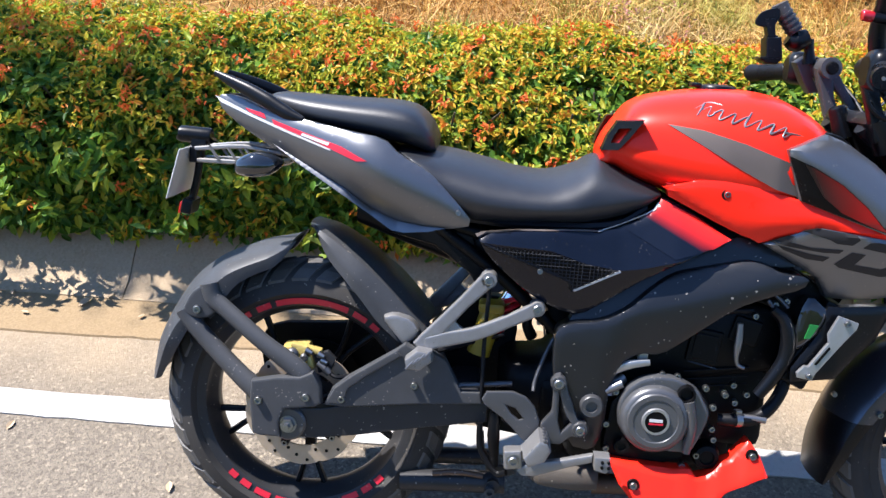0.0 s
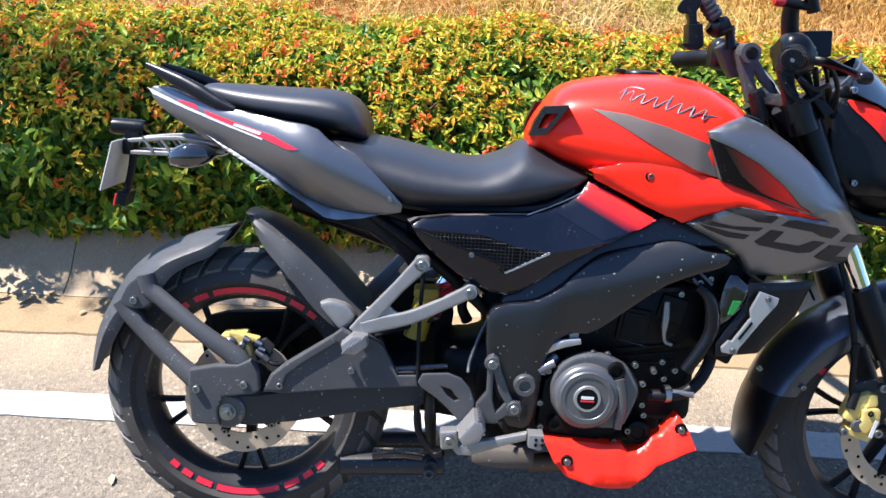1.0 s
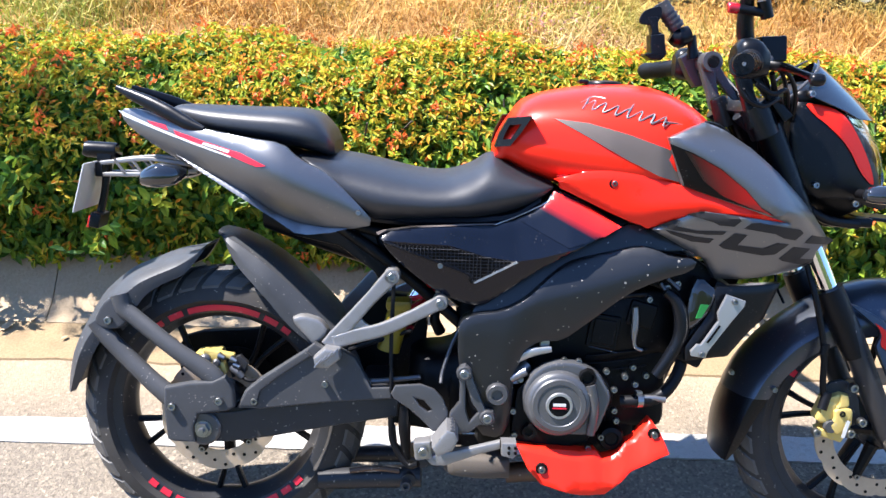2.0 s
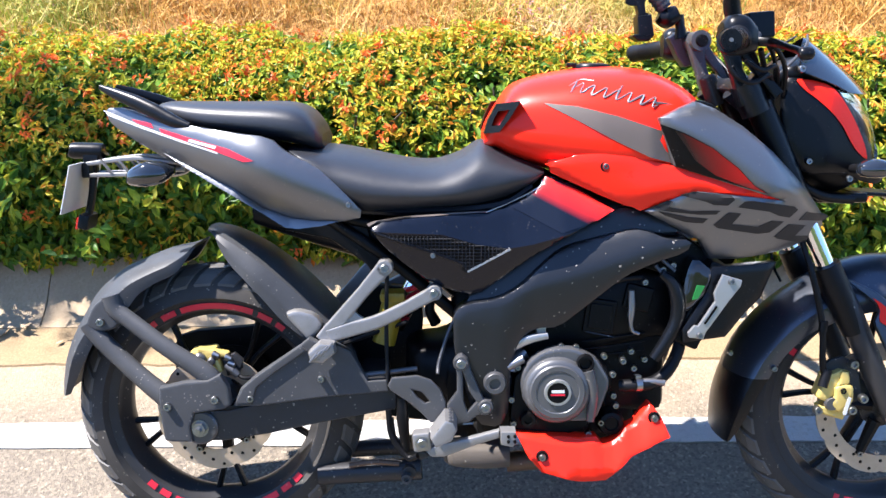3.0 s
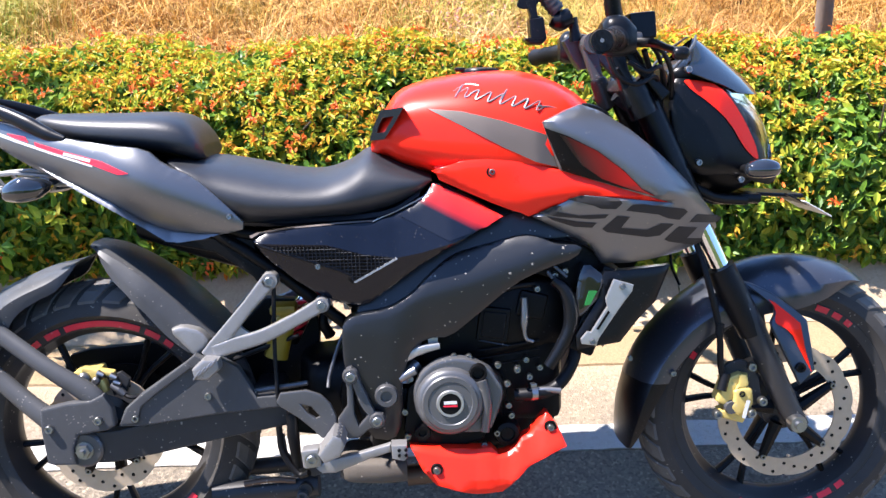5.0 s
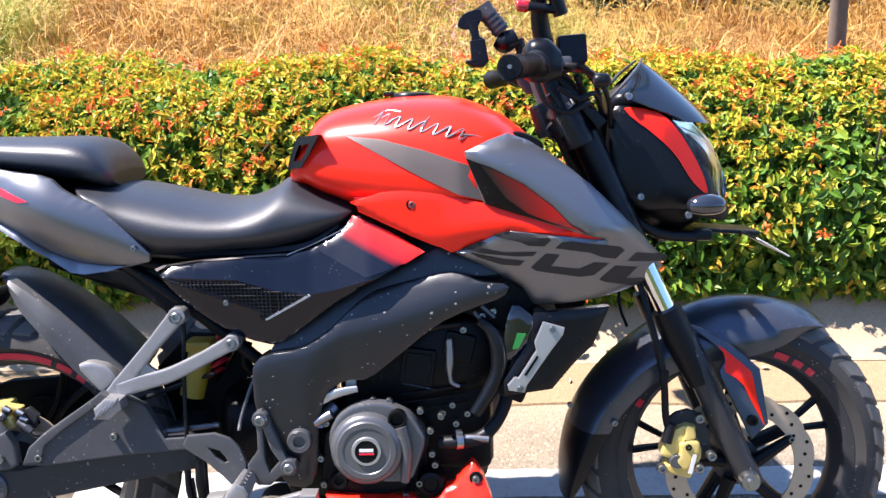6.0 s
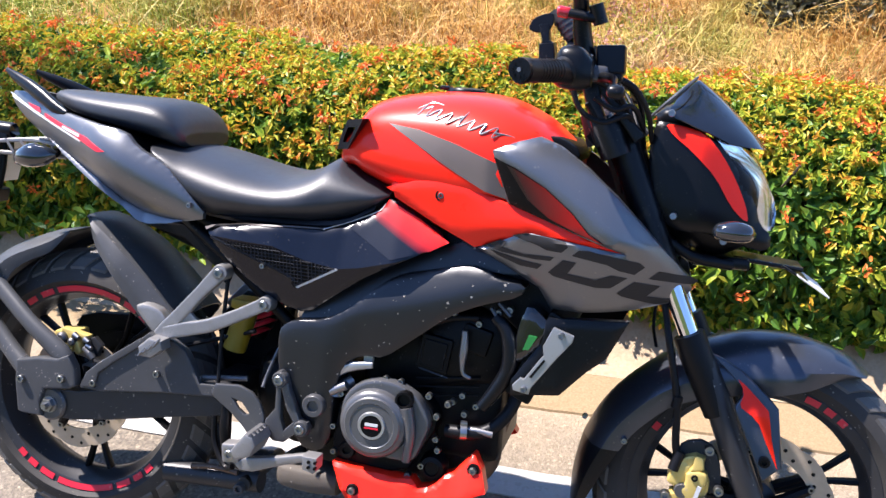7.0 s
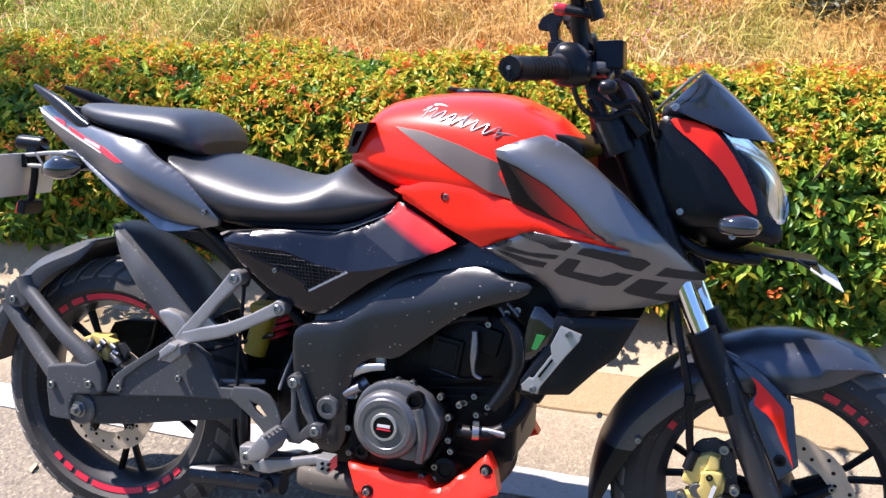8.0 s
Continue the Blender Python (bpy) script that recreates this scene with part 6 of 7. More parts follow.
rider_peg = pair("footpeg", lambda: prism(FOOTPEG, -0.262, -0.186, 0.006, 0), BRIGHT_ALLOY, "worn ribbed alloy footpeg", peg_bracket)
for k in range(5):
    for j in range(3):
        part("peg_stud", box(0.462 + 0.010 * j, -0.196 - 0.015 * k, 0.342 + 0.011 * j - 0.004 * (j == 2), 0.007, 0.008, 0.008, 0.002, (0, -48, 0)), GREY_ALLOY, rider_peg)
part("peg_hinge", merge(box(0.429, -0.208, 0.307, 0.034, 0.034, 0.036, 0.005, (0, -6, 0)), box(0.449, -0.200, 0.315, 0.03, 0.03, 0.024, 0.006, (0, -30, 0))), BRIGHT_ALLOY, peg_bracket, "bright alloy pivot")
pedal = part("brake_pedal", merge(prism(PEDAL_ARM, -0.222, -0.204, 0.005, 0), prism(PEDAL_TIP, -0.240, -0.204, 0.003, 0)), BRIGHT_ALLOY, bike, "bright alloy rear brake pedal")
part("cylinder_guard", prism(CYL_GUARD, -0.160, -0.150, 0.003, 0), DUSTY_BLACK, bike, "dark bracket under the heel plate")
for dx in (-0.006, 0.006):
    for dz in (-0.005, 0.005):
        part("grip_stud", bolt(0.594 + dx, -0.241, 0.319 + dz, 0.003, 0.003), DEEP_BLACK, pedal)
part("pedal_bolt", merge(bolt(0.430, -0.2265, 0.306, 0.010), lathe([(0.0, -0.001), (0.0135, -0.001), (0.0135, 0.004)], 0.430, 0.306, 20, cy=-0.225)), STEEL, pedal)
part("master_cylinder", merge(tube([(0.392, -0.165, 0.375), (0.392, -0.168, 0.33), (0.398, -0.17, 0.27)], [0.010, 0.012, 0.008], 10, 3), tube([(0.365, -0.16, 0.35), (0.37, -0.165, 0.30), (0.40, -0.18, 0.262), (0.42, -0.19, 0.268)], 0.006, 8, 4)), DEEP_BLACK, bike, "black rear master cylinder")
part("brake_rod", tube([(0.365, -0.13, 0.62), (0.362, -0.14, 0.50), (0.364, -0.15, 0.40)], 0.004, 8, 4), HOSE, bike, "black brake hose")
part("brake_switch_cable", tube([(0.497, -0.13, 0.53), (0.478, -0.14, 0.49), (0.462, -0.15, 0.44), (0.459, -0.16, 0.42)], 0.0035, 8, 5), GREY_ALLOY, bike, "thin grey cable")
part("linkage", merge(tube([(0.24, -0.12, 0.405), (0.30, -0.13, 0.408), (0.42, -0.14, 0.425)], [0.008, 0.006, 0.005], 8, 4), box(0.30, -0.135, 0.408, 0.05, 0.014, 0.014, 0.003)), GREY_ALLOY, bike, "grey rear linkage rod")
stand = part("centre_stand", merge(tube([(0.215, -0.055, 0.177), (0.30, -0.055, 0.182), (0.425, -0.06, 0.190)], 0.0225, 16, 3), tube([(0.215, 0.055, 0.186), (0.40, 0.06, 0.192)], 0.0175, 14, 3), tube([(0.40, -0.09, 0.192), (0.40, 0.09, 0.192)], 0.014, 12, 2), box(0.22, 0, 0.18, 0.02, 0.12, 0.018, 0.004)), DUSTY_BLACK, bike, "folded black centre stand tube, muddy")
part("stand_bolt", bolt(0.395, -0.095, 0.185, 0.011, 0.010), DUSTY_GREY, stand)
part("stand_spring", tube([(0.28, -0.075, 0.204), (0.33, -0.078, 0.212), (0.38, -0.075, 0.207)], 0.006, 8, 4), EXHAUST, stand)
part("side_stand", merge(tube([(0.52, 0.13, 0.27), (0.50, 0.20, 0.175), (0.485, 0.262, 0.108)], [0.012, 0.011, 0.010], 10, 3), box(0.485, 0.266, 0.108, 0.05, 0.03, 0.006, 0.002, (25, 0, 0))), DUSTY_BLACK, bike, "black side stand on the road")

# rear shock
shock = part("shock_absorber", tube([(0.445, 0.0, 0.615), (0.37, 0.0, 0.475)], 0.022, 16, 2), DEEP_BLACK, bike, "black rear shock absorber")
coils = [(0.445 - 0.075 * k / 60 + 0.030 * math.cos(k * 0.75) * 0.88, 0.030 * math.sin(k * 0.75), 0.615 - 0.14 * k / 60 + 0.030 * math.cos(k * 0.75) * 0.47) for k in range(61)]
part("spring", tube(coils, 0.0055, 7, 2), TAPE, shock, "red coil spring")
part("damper_body", tube([(0.427, 0.0, 0.581), (0.405, 0.0, 0.540)], 0.0232, 18, 2), CHROME, shock, "bright damper body")
part("shock_link", tube([(0.452, -0.02, 0.545), (0.444, -0.03, 0.515), (0.456, -0.02, 0.485)], [0.008, 0.010, 0.012], 10, 4), HOSE, shock, "black hose beside the shock")
part("gas_reservoir", merge(tube([(0.375, -0.055, 0.545), (0.352, -0.06, 0.455)], 0.023, 18, 2), box(0.372, -0.055, 0.55, 0.05, 0.05, 0.02, 0.006)), YELLOW, shock, "yellow gas canister")
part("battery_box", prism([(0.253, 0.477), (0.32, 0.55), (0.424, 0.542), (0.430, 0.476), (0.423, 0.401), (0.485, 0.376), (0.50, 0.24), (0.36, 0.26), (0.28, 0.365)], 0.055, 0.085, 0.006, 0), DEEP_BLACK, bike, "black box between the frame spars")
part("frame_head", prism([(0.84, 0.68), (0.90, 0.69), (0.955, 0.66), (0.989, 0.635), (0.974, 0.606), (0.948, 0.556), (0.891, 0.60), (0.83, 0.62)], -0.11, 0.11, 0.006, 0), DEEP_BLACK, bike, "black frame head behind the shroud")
part("tank_pocket", prism([(0.93, 0.930), (0.965, 0.928), (0.998, 0.908), (0.99, 0.882), (0.955, 0.895)], -0.112, 0.112, 0.006, 1), DEEP_BLACK, tank, "black pocket at the tank's front end")
part("chain_cover", prism(FAR_COVER, 0.105, 0.125, 0.004), DEEP_BLACK, bike, "black chain cover on the far side")
part("sprocket", lathe([(0.06, 0.0), (0.095, 0.0), (0.095, 0.006), (0.06, 0.006)], *REAR, 40, cy=0.085, closed=True), DEEP_BLACK, rear_wheel, "dark rear sprocket")

# engine
case = part("crankcase", merge(prism(CRANK, -0.150, 0.14, 0.008)), DEEP_BLACK, bike, "black engine crankcase")
for name, dims in (("sump", (0.66, 0, 0.34, 0.26, 0.24, 0.13, 0.02)), ("sump_front", (0.80, 0, 0.305, 0.10, 0.20, 0.11, 0.02)), ("gearbox", (0.53, 0, 0.36, 0.12, 0.20, 0.14, 0.03)), ("front_case", (0.83, 0, 0.405, 0.15, 0.21, 0.17, 0.02)), ("upper_case", (0.70, 0, 0.47, 0.14, 0.20, 0.10, 0.02))):
    part(name, box(*dims), DEEP_BLACK, case)
cover = part("clutch_cover", prism(CLUTCH, -0.172, -0.14, 0.008), CASE_GREY, case, "satin dark grey clutch cover")
part("cover_dome", lathe([(0.0, -0.015), (0.040, -0.015), (0.0415, -0.0165), (0.050, -0.0165), (0.0525, -0.013), (0.058, -0.0115), (0.0625, -0.006), (0.064, 0.004)], 0.684, 0.391, 56, cy=-0.176), CASE_GREY, cover, "round grey clutch dome")
part("badge_ring", lathe([(0.020, -0.0025), (0.0245, -0.0025), (0.026, 0.0), (0.026, 0.004)], 0.684, 0.391, 40, cy=-0.192), SILVER, cover, "silver badge ring")
badge = part("badge", lathe([(0.0, -0.0012), (0.0205, -0.0012)], 0.684, 0.391, 36, cy=-0.192), DEEP_BLACK, cover, "black round badge")
part("badge_bar", box(0.684, -0.1945, 0.3935, 0.024, 0.001, 0.0055, 0.0), WHITE_TRIM, badge, "white bar")
part("badge_bar", box(0.684, -0.1945, 0.387, 0.026, 0.001, 0.0028, 0.0), TAPE, badge, "red bar")
part("oil_filler", merge(lathe([(0.0, -0.004), (0.010, -0.004), (0.012, -0.012), (0.016, -0.012), (0.017, 0.004)], 0.737, 0.443, 20, cy=-0.172)), DEEP_BLACK, cover, "black oil filler plug")
part("cover_rib", tube([(0.742, -0.178, 0.430), (0.752, -0.178, 0.385), (0.748, -0.176, 0.33)], [0.012, 0.010, 0.008], 10, 4), CASE_GREY, cover)
part("water_pump", lathe([(0.0, -0.010), (0.012, -0.010), (0.014, -0.014), (0.022, -0.012), (0.026, 0.0), (0.026, 0.02)], 0.792, 0.316, 28, cy=-0.145), DEEP_BLACK, case, "black water pump cover")
part("sight_plug", lathe([(0.0, -0.003), (0.007, -0.003), (0.008, -0.008), (0.014, -0.008), (0.016, 0.0)], 0.632, 0.327, 22, cy=-0.158), DEEP_BLACK, case, "black oil plug")
for x, z in ((0.722, 0.468), (0.776, 0.450), (0.793, 0.414), (0.795, 0.372), (0.772, 0.318), (0.748, 0.296), (0.694, 0.470), (0.800, 0.352), (0.604, 0.318), (0.600, 0.366), (0.612, 0.430), (0.812, 0.440)):
    part("bolt", bolt(x, -0.152, z, 0.0062, 0.007), STEEL, case)
part("starter_bridge", merge(tube([(0.625, -0.13, 0.452), (0.60, -0.145, 0.432), (0.597, -0.15, 0.420)], 0.013, 12, 3), tube([(0.592, -0.158, 0.432), (0.622, -0.158, 0.448)], 0.009, 10, 2)), ALLOY, case, "alloy clutch arm pivot")
part("clutch_lever", tube([(0.602, -0.155, 0.468), (0.63, -0.160, 0.485), (0.668, -0.158, 0.492)], [0.007, 0.009, 0.006], 8, 3, 0.6), SILVER, case, "bright clutch release lever")
part("cable_end", merge(box(0.617, -0.15, 0.503, 0.016, 0.012, 0.018, 0.003, (0, 30, 0)), box(0.656, -0.145, 0.510, 0.018, 0.010, 0.04, 0.002), tube([(0.657, -0.145, 0.53), (0.657, -0.14, 0.57)], 0.0035, 6, 2)), SILVER, case, "bright cable bracket")
barrel = part("cylinder_barrel", merge(loft([(0.66, 0.47, 0.05, 0.06, 0.10, 0), (0.74, 0.51, 0.07, 0.08, 0.115, 0), (0.83, 0.54, 0.075, 0.09, 0.118, 0), (0.90, 0.55, 0.055, 0.09, 0.11, 0), (0.915, 0.55, 0.04, 0.07, 0.10, 0)], 16, 3, 5.0)), DEEP_BLACK, bike, "black cylinder and head")
for x, z in ((0.853, 0.590), (0.886, 0.614), (0.905, 0.622), (0.832, 0.452), (0.815, 0.438), (0.858, 0.436), (0.838, 0.418), (0.806, 0.605)):
    part("bolt", bolt(x, -0.136 if z > 0.5 else -0.125, z, 0.0062, 0.008), STEEL, barrel)
for k in range(3):
    part("fin", box(0.80, -0.117, 0.445 + 0.016 * k, 0.12, 0.005, 0.003, 0.001, (0, -8, 0)), DEEP_BLACK, barrel)
part("head_cover", merge(box(0.772, -0.118, 0.520, 0.060, 0.014, 0.066, 0.004, (0, 8, 0)), box(0.845, -0.116, 0.555, 0.055, 0.016, 0.05, 0.006, (0, 14, 0)), box(0.772, -0.124, 0.520, 0.044, 0.008, 0.05, 0.003, (0, 8, 0))), DEEP_BLACK, barrel, "black cover on the cylinder's side")
part("head_pipe", tube([(0.725, -0.118, 0.548), (0.752, -0.128, 0.570), (0.800, -0.130, 0.592), (0.850, -0.128, 0.598)], 0.006, 10, 4), HOSE, barrel, "thin black breather pipe")
part("cover_lines", merge(tube([(0.745, -0.121, 0.49), (0.80, -0.121, 0.478)], 0.0015, 5, 2), tube([(0.75, -0.121, 0.54), (0.745, -0.121, 0.49)], 0.0015, 5, 2)), FRAME_GREY, barrel)
part("spark_plug_cap", tube([(x, -0.138, z) for x, z in CAP], [0.006, 0.0072, 0.0072, 0.0042, 0.0038, 0.0034], 12, 3), ALLOY, barrel, "grey spark plug cap")
part("pipe_fitting", tube([(x, -0.142, z) for x, z in FITTING], [0.008, 0.006, 0.007], 10, 3), ALLOY, barrel, "bright pipe fitting")
part("coolant_pipe", tube([(x, -0.150, z) for x, z in PIPE], [0.009, 0.012, 0.0145, 0.015, 0.014, 0.0125, 0.011], 14, 5), SATIN_BLACK, bike, "glossy black coolant pipe")
part("coolant_hose", tube([(0.809, -0.135, 0.385), (0.842, -0.14, 0.388), (0.875, -0.135, 0.392), (0.902, -0.13, 0.411), (0.923, -0.12, 0.445), (0.932, -0.11, 0.479)], [0.012, 0.013, 0.012, 0.012, 0.012], 12, 5), HOSE, bike, "black lower coolant hose")
part("hose_clamp", merge(lathe([(0.0142, -0.006), (0.0142, 0.006)], 0, 0, 20), box(0, 0, 0.016, 0.012, 0.012, 0.006, 0.001)), STEEL, bike, "steel hose clip").matrix_basis = pose(0.842, -0.145, 0.391, 0, 0, -75)
part("horn_bracket", merge(tube([(0.872, -0.14, 0.622), (0.890, -0.145, 0.600)], 0.004, 6, 2), tube([(0.885, -0.14, 0.632), (0.908, -0.145, 0.612)], 0.004, 6, 2)), GREY_ALLOY, bike, "small grey bracket prongs")
part("exhaust_header", tube([(0.89, 0.0, 0.50), (0.912, -0.03, 0.455), (0.893, -0.04, 0.40), (0.880, -0.04, 0.35), (0.868, -0.04, 0.29), (0.78, -0.04, 0.215), (0.60, -0.03, 0.19)], 0.021, 16, 5), EXHAUST, bike, "rusty brown exhaust header")
part("silencer_box", loft([(0.47, 0.235, 0.02, 0.02, 0.05, -0.05), (0.49, 0.234, 0.028, 0.026, 0.07, -0.05), (0.55, 0.232, 0.030, 0.028, 0.075, -0.05), (0.60, 0.232, 0.028, 0.026, 0.07, -0.05)], 20, 3, 3.5), MUDDY, bike, "dusty brown underslung silencer")


def y_belly(x, z):
    """The belly pan's side: a ledge that leans in on top, a flaring rear face, a front face turned forward, and a tucked foot."""
    down = between(x, BELLY_CREASE) - z
    fore = max(0, x - 0.74 - (0.276 - z) * 1.29) if down > 0 else max(0, x - 0.74 - (0.276 - between(x, BELLY_CREASE)) * 1.29)
    return -(between(x, [(0.60, 0.176), (0.70, 0.184), (0.90, 0.190)]) + 0.34 * max(0, down) - 0.55 * max(0, -down) - 0.15 * fore - 0.4 * max(0, 0.243 - z) * min(1, max(0, (x - 0.70) / 0.03)))


BELLY_CREASE = [(0.607, 0.298), (0.665, 0.286), (0.729, 0.278), (0.752, 0.283), (0.772, 0.275), (0.79, 0.280), (0.815, 0.304), (0.831, 0.311), (0.846, 0.328), (0.862, 0.356), (0.92, 0.40)]
BELLY_CUTS = list(zip(BELLY_CREASE, BELLY_CREASE[1:])) + [((0.74, 0.276), (0.80, 0.2295)), ((0.73, 0.243), (0.80, 0.243)), ((0.73, 0.243), (0.724, 0.21))]
belly = pair("belly_pan", lambda: panel(BELLY, y_belly, 0.03, 0.004, rounds=0, cuts=BELLY_CUTS), RED, "glossy red belly pan")
for x, z in ((0.656, 0.264), (0.871, 0.332)):
    seat_ob = part("bolt_seat", lathe([(0.0, -0.001), (0.011, -0.001), (0.012, 0.004)], x, z, 20, cy=y_belly(x, z) - 0.002), DEEP_BLACK, belly, "dark bolt seat")
    part("bolt", bolt(x, y_belly(x, z) - 0.003, z, 0.007), STEEL, seat_ob)

# radiator and lower shrouds
part("radiator", box(0.965, 0, 0.545, 0.05, 0.30, 0.17, 0.006, (0, 24, 0)), DEEP_BLACK, bike, "black radiator")
lower = pair("lower_shroud", lambda: panel(LOWER_SHROUD, lambda x, z: -between(x, [(0.92, 0.168), (1.0, 0.158), (1.11, 0.115)]), 0.02, 0.004, rounds=0), SATIN_BLACK, "black angular lower shroud")
side_tank = pair("coolant_tank", lambda: panel(RAD_SIDE, level(-0.162), 0.03, 0.006), SMOKE, "smoked coolant tank")
pair("coolant_label", lambda: panel(RAD_GREEN, level(-0.1655), 0.003, 0.0, rounds=0), GREEN, "green label", side_tank)
plate = pair("shroud_plate", lambda: prism(RAD_PLATE, -0.182, -0.172, 0.002, 0), SILVER, "silver side plate")
pair("plate_slot", lambda: panel(RAD_SLOT, level(-0.1835), 0.003, 0.0, rounds=0), DEEP_BLACK, "black slot", plate)
for x, z in ((1.003, 0.599), (0.948, 0.497)):
    part("bolt", bolt(x, -0.184, z, 0.006), STEEL, plate)
for x, z, y in ((0.770, 0.812, y_knee(0.77, 0.812) - 0.0065),):
    recess = part("bolt_recess", lathe([(0.0, 0.001), (0.0095, -0.0015), (0.012, 0.003)], x, z, 24, cy=y + 0.002), DEEP_BLACK, bike, "dark recess")
    part("bolt", bolt(x, y + 0.002, z, 0.0055, 0.004), GREY_ALLOY, recess)

# fork: line of the legs
AXIS = Vector((0.17, 0, -0.377)).normalized()
FOOT = Vector((1.362, 0, 0.298))


def leg(s, along, side=0.0):
    """A point of a fork leg, so many metres above the axle along it."""
    fore = Vector((AXIS.z, 0, -AXIS.x)) * -1
    return FOOT - AXIS * along + fore * side + Vector((0, s * 0.093, 0))


guard_y = lambda x, z: -0.1315 + max(0, z - 0.50) * 0.42
for s in (-1, 1):
    tube_ob = part("fork_tube", tube([leg(s, 0.32, -0.007), leg(s, 0.50, -0.009)], 0.0175, 24, 2), CHROME, bike, "chrome fork tube")
    lower_leg = part("fork_leg", tube([leg(s, -0.015, 0.008), leg(s, 0.03, 0.004), leg(s, 0.10, 0.002), leg(s, 0.22, 0.002), leg(s, 0.335, -0.006)], [0.020, 0.022, 0.0235, 0.0235, 0.025], 20, 4), DUSTY_BLACK, bike, "black lower fork leg")
    part("dust_seal", tube([leg(s, 0.20, -0.004), leg(s, 0.30, -0.007), leg(s, 0.348, -0.008)], [0.0236, 0.0285, 0.027], 20, 3), HOSE, lower_leg)
    part("upper_fork_cover", tube([leg(s, 0.455, -0.012), leg(s, 0.72, -0.012)], 0.026, 16, 2), SATIN_BLACK, tube_ob, "black upper fork tube")
    part("axle_cap", lathe([(0.0, -0.020), (0.008, -0.020), (0.009, -0.012), (0.016, -0.012), (0.018, -0.004), (0.018, 0.01)], 1.361, 0.302, 18, cy=-0.118) if s < 0 else across(lathe([(0.0, -0.012), (0.016, -0.012), (0.018, 0.01)], 1.361, 0.302, 18, cy=-0.118)), STEEL, lower_leg, "steel axle end")
    turn = across if s > 0 else (lambda b: b)
    fork_guard = part("fork_guard", turn(sheared(prism(FORK_GUARD, -0.130, -0.116, 0.004, 0), lambda x, z: max(0, z - 0.50) * 0.42)), MUD_GREY, bike, "gunmetal bracket that holds the mudguard to the fork")
    part("guard_flash", turn(panel(FORK_RED, guard_y, 0.004, 0.0, rounds=0)), RED, fork_guard, "red flash")
    part("bolt", turn(bolt(1.359, -0.131, 0.418, 0.010)), DEEP_BLACK, fork_guard)
part("lower_clamp", merge(box(1.145, 0, 0.735, 0.06, 0.23, 0.035, 0.01, (0, 24, 0))), SATIN_BLACK, bike, "black lower fork clamp")
clamp = part("upper_clamp", merge(box(1.045, 0, 0.945, 0.075, 0.23, 0.028, 0.01, (0, 24, 0)), tube([(1.02, -0.093, 0.955), (1.05, -0.093, 0.93)], 0.030, 16, 2), tube([(1.02, 0.093, 0.955), (1.05, 0.093, 0.93)], 0.030, 16, 2)), FRAME_GREY, bike, "dark grey upper fork clamp")
part("ignition_barrel", lathe([(0.0, 0.02), (0.014, 0.02), (0.017, 0.015), (0.019, -0.04)], 0, 0, 20), SATIN_BLACK, clamp, "ignition lock").matrix_basis = pose(1.0, 0, 0.955, 70, 0, 90)
part("headstock", tube([(1.155, 0, 0.70), (1.05, 0, 0.94)], 0.034, 18, 2), DEEP_BLACK, bike, "black headstock")

# front mudguard and caliper
mud = part("front_mudguard", shell(MUD_BODY, (0.085, 0.090, 0.074, 0.040), (1, 1, 1, 1, 1, 1, 1, 0.95, 0.75, 0.5)), MUD_GREY, bike, "gunmetal front mudguard")
part("mudguard_tail", shell(MUD_TAIL, (0.083, 0.087, 0.071, 0.038), (0.8, 1, 1)), SATIN_BLACK, mud, "black mudguard tail")
part("bolt", bolt(1.124, -0.089, 0.403, 0.006), STEEL, mud)
part("bolt", bolt(1.048, -0.050, 0.425, 0.005), STEEL, mud)
front_caliper = part("front_caliper", merge(prism(CALIPER, -0.112, -0.070, 0.006, 0), prism(CALIPER_LOBE, -0.122, -0.085, 0.008, 1), prism(CALIPER_EAR, -0.118, -0.100, 0.005, 1), box(1.225, -0.092, 0.366, 0.030, 0.045, 0.05, 0.008, (0, 20, 0))), GOLD, bike, "gold front brake caliper")
part("ear_bolt", bolt(1.2505, -0.119, 0.366, 0.006), DEEP_BLACK, front_caliper)
part("piston_cap", lathe([(0, -0.006), (0.012, -0.006), (0.014, 0.0), (0.014, 0.006)], 1.232, 0.338, 20, cy=-0.114), GREY_ALLOY, front_caliper, "grey piston cap")
part("bleed_nipple", tube([(1.228, -0.104, 0.385), (1.222, -0.110, 0.398)], [0.006, 0.004], 10, 2), STEEL, front_caliper)
part("caliper_bracket", prism([(1.225, 0.42), (1.262, 0.430), (1.29, 0.40), (1.30, 0.34), (1.275, 0.33), (1.26, 0.38), (1.215, 0.395)], -0.096, -0.084, 0.003), DUSTY_BLACK, front_caliper, "black caliper bracket")
for x, z in ((1.270, 0.418), (1.293, 0.348), (1.272, 0.325), (1.205, 0.325)):
    part("bolt", bolt(x, -0.112, z, 0.009, 0.010), STEEL, front_caliper)
part("caliper_bar", box(1.256, -0.130, 0.338, 0.007, 0.001, 0.036, 0.0, (0, 14, 0)), WHITE_TRIM, front_caliper, "pale bar where letters stand")
part("brake_hose", tube([(1.222, -0.105, 0.385), (1.212, -0.108, 0.42), (1.205, -0.112, 0.50), (1.18, -0.11, 0.60), (1.165, -0.09, 0.66), (1.12, -0.08, 0.80), (1.09, -0.09, 0.93), (1.045, -0.16, 1.02)], [0.007, 0.0065, 0.0055, 0.0055], 8, 5), HOSE, bike, "black front brake hose")
part("hose_joint", tube([(1.222, -0.108, 0.405), (1.213, -0.112, 0.372)], 0.010, 10, 2), HOSE, bike)
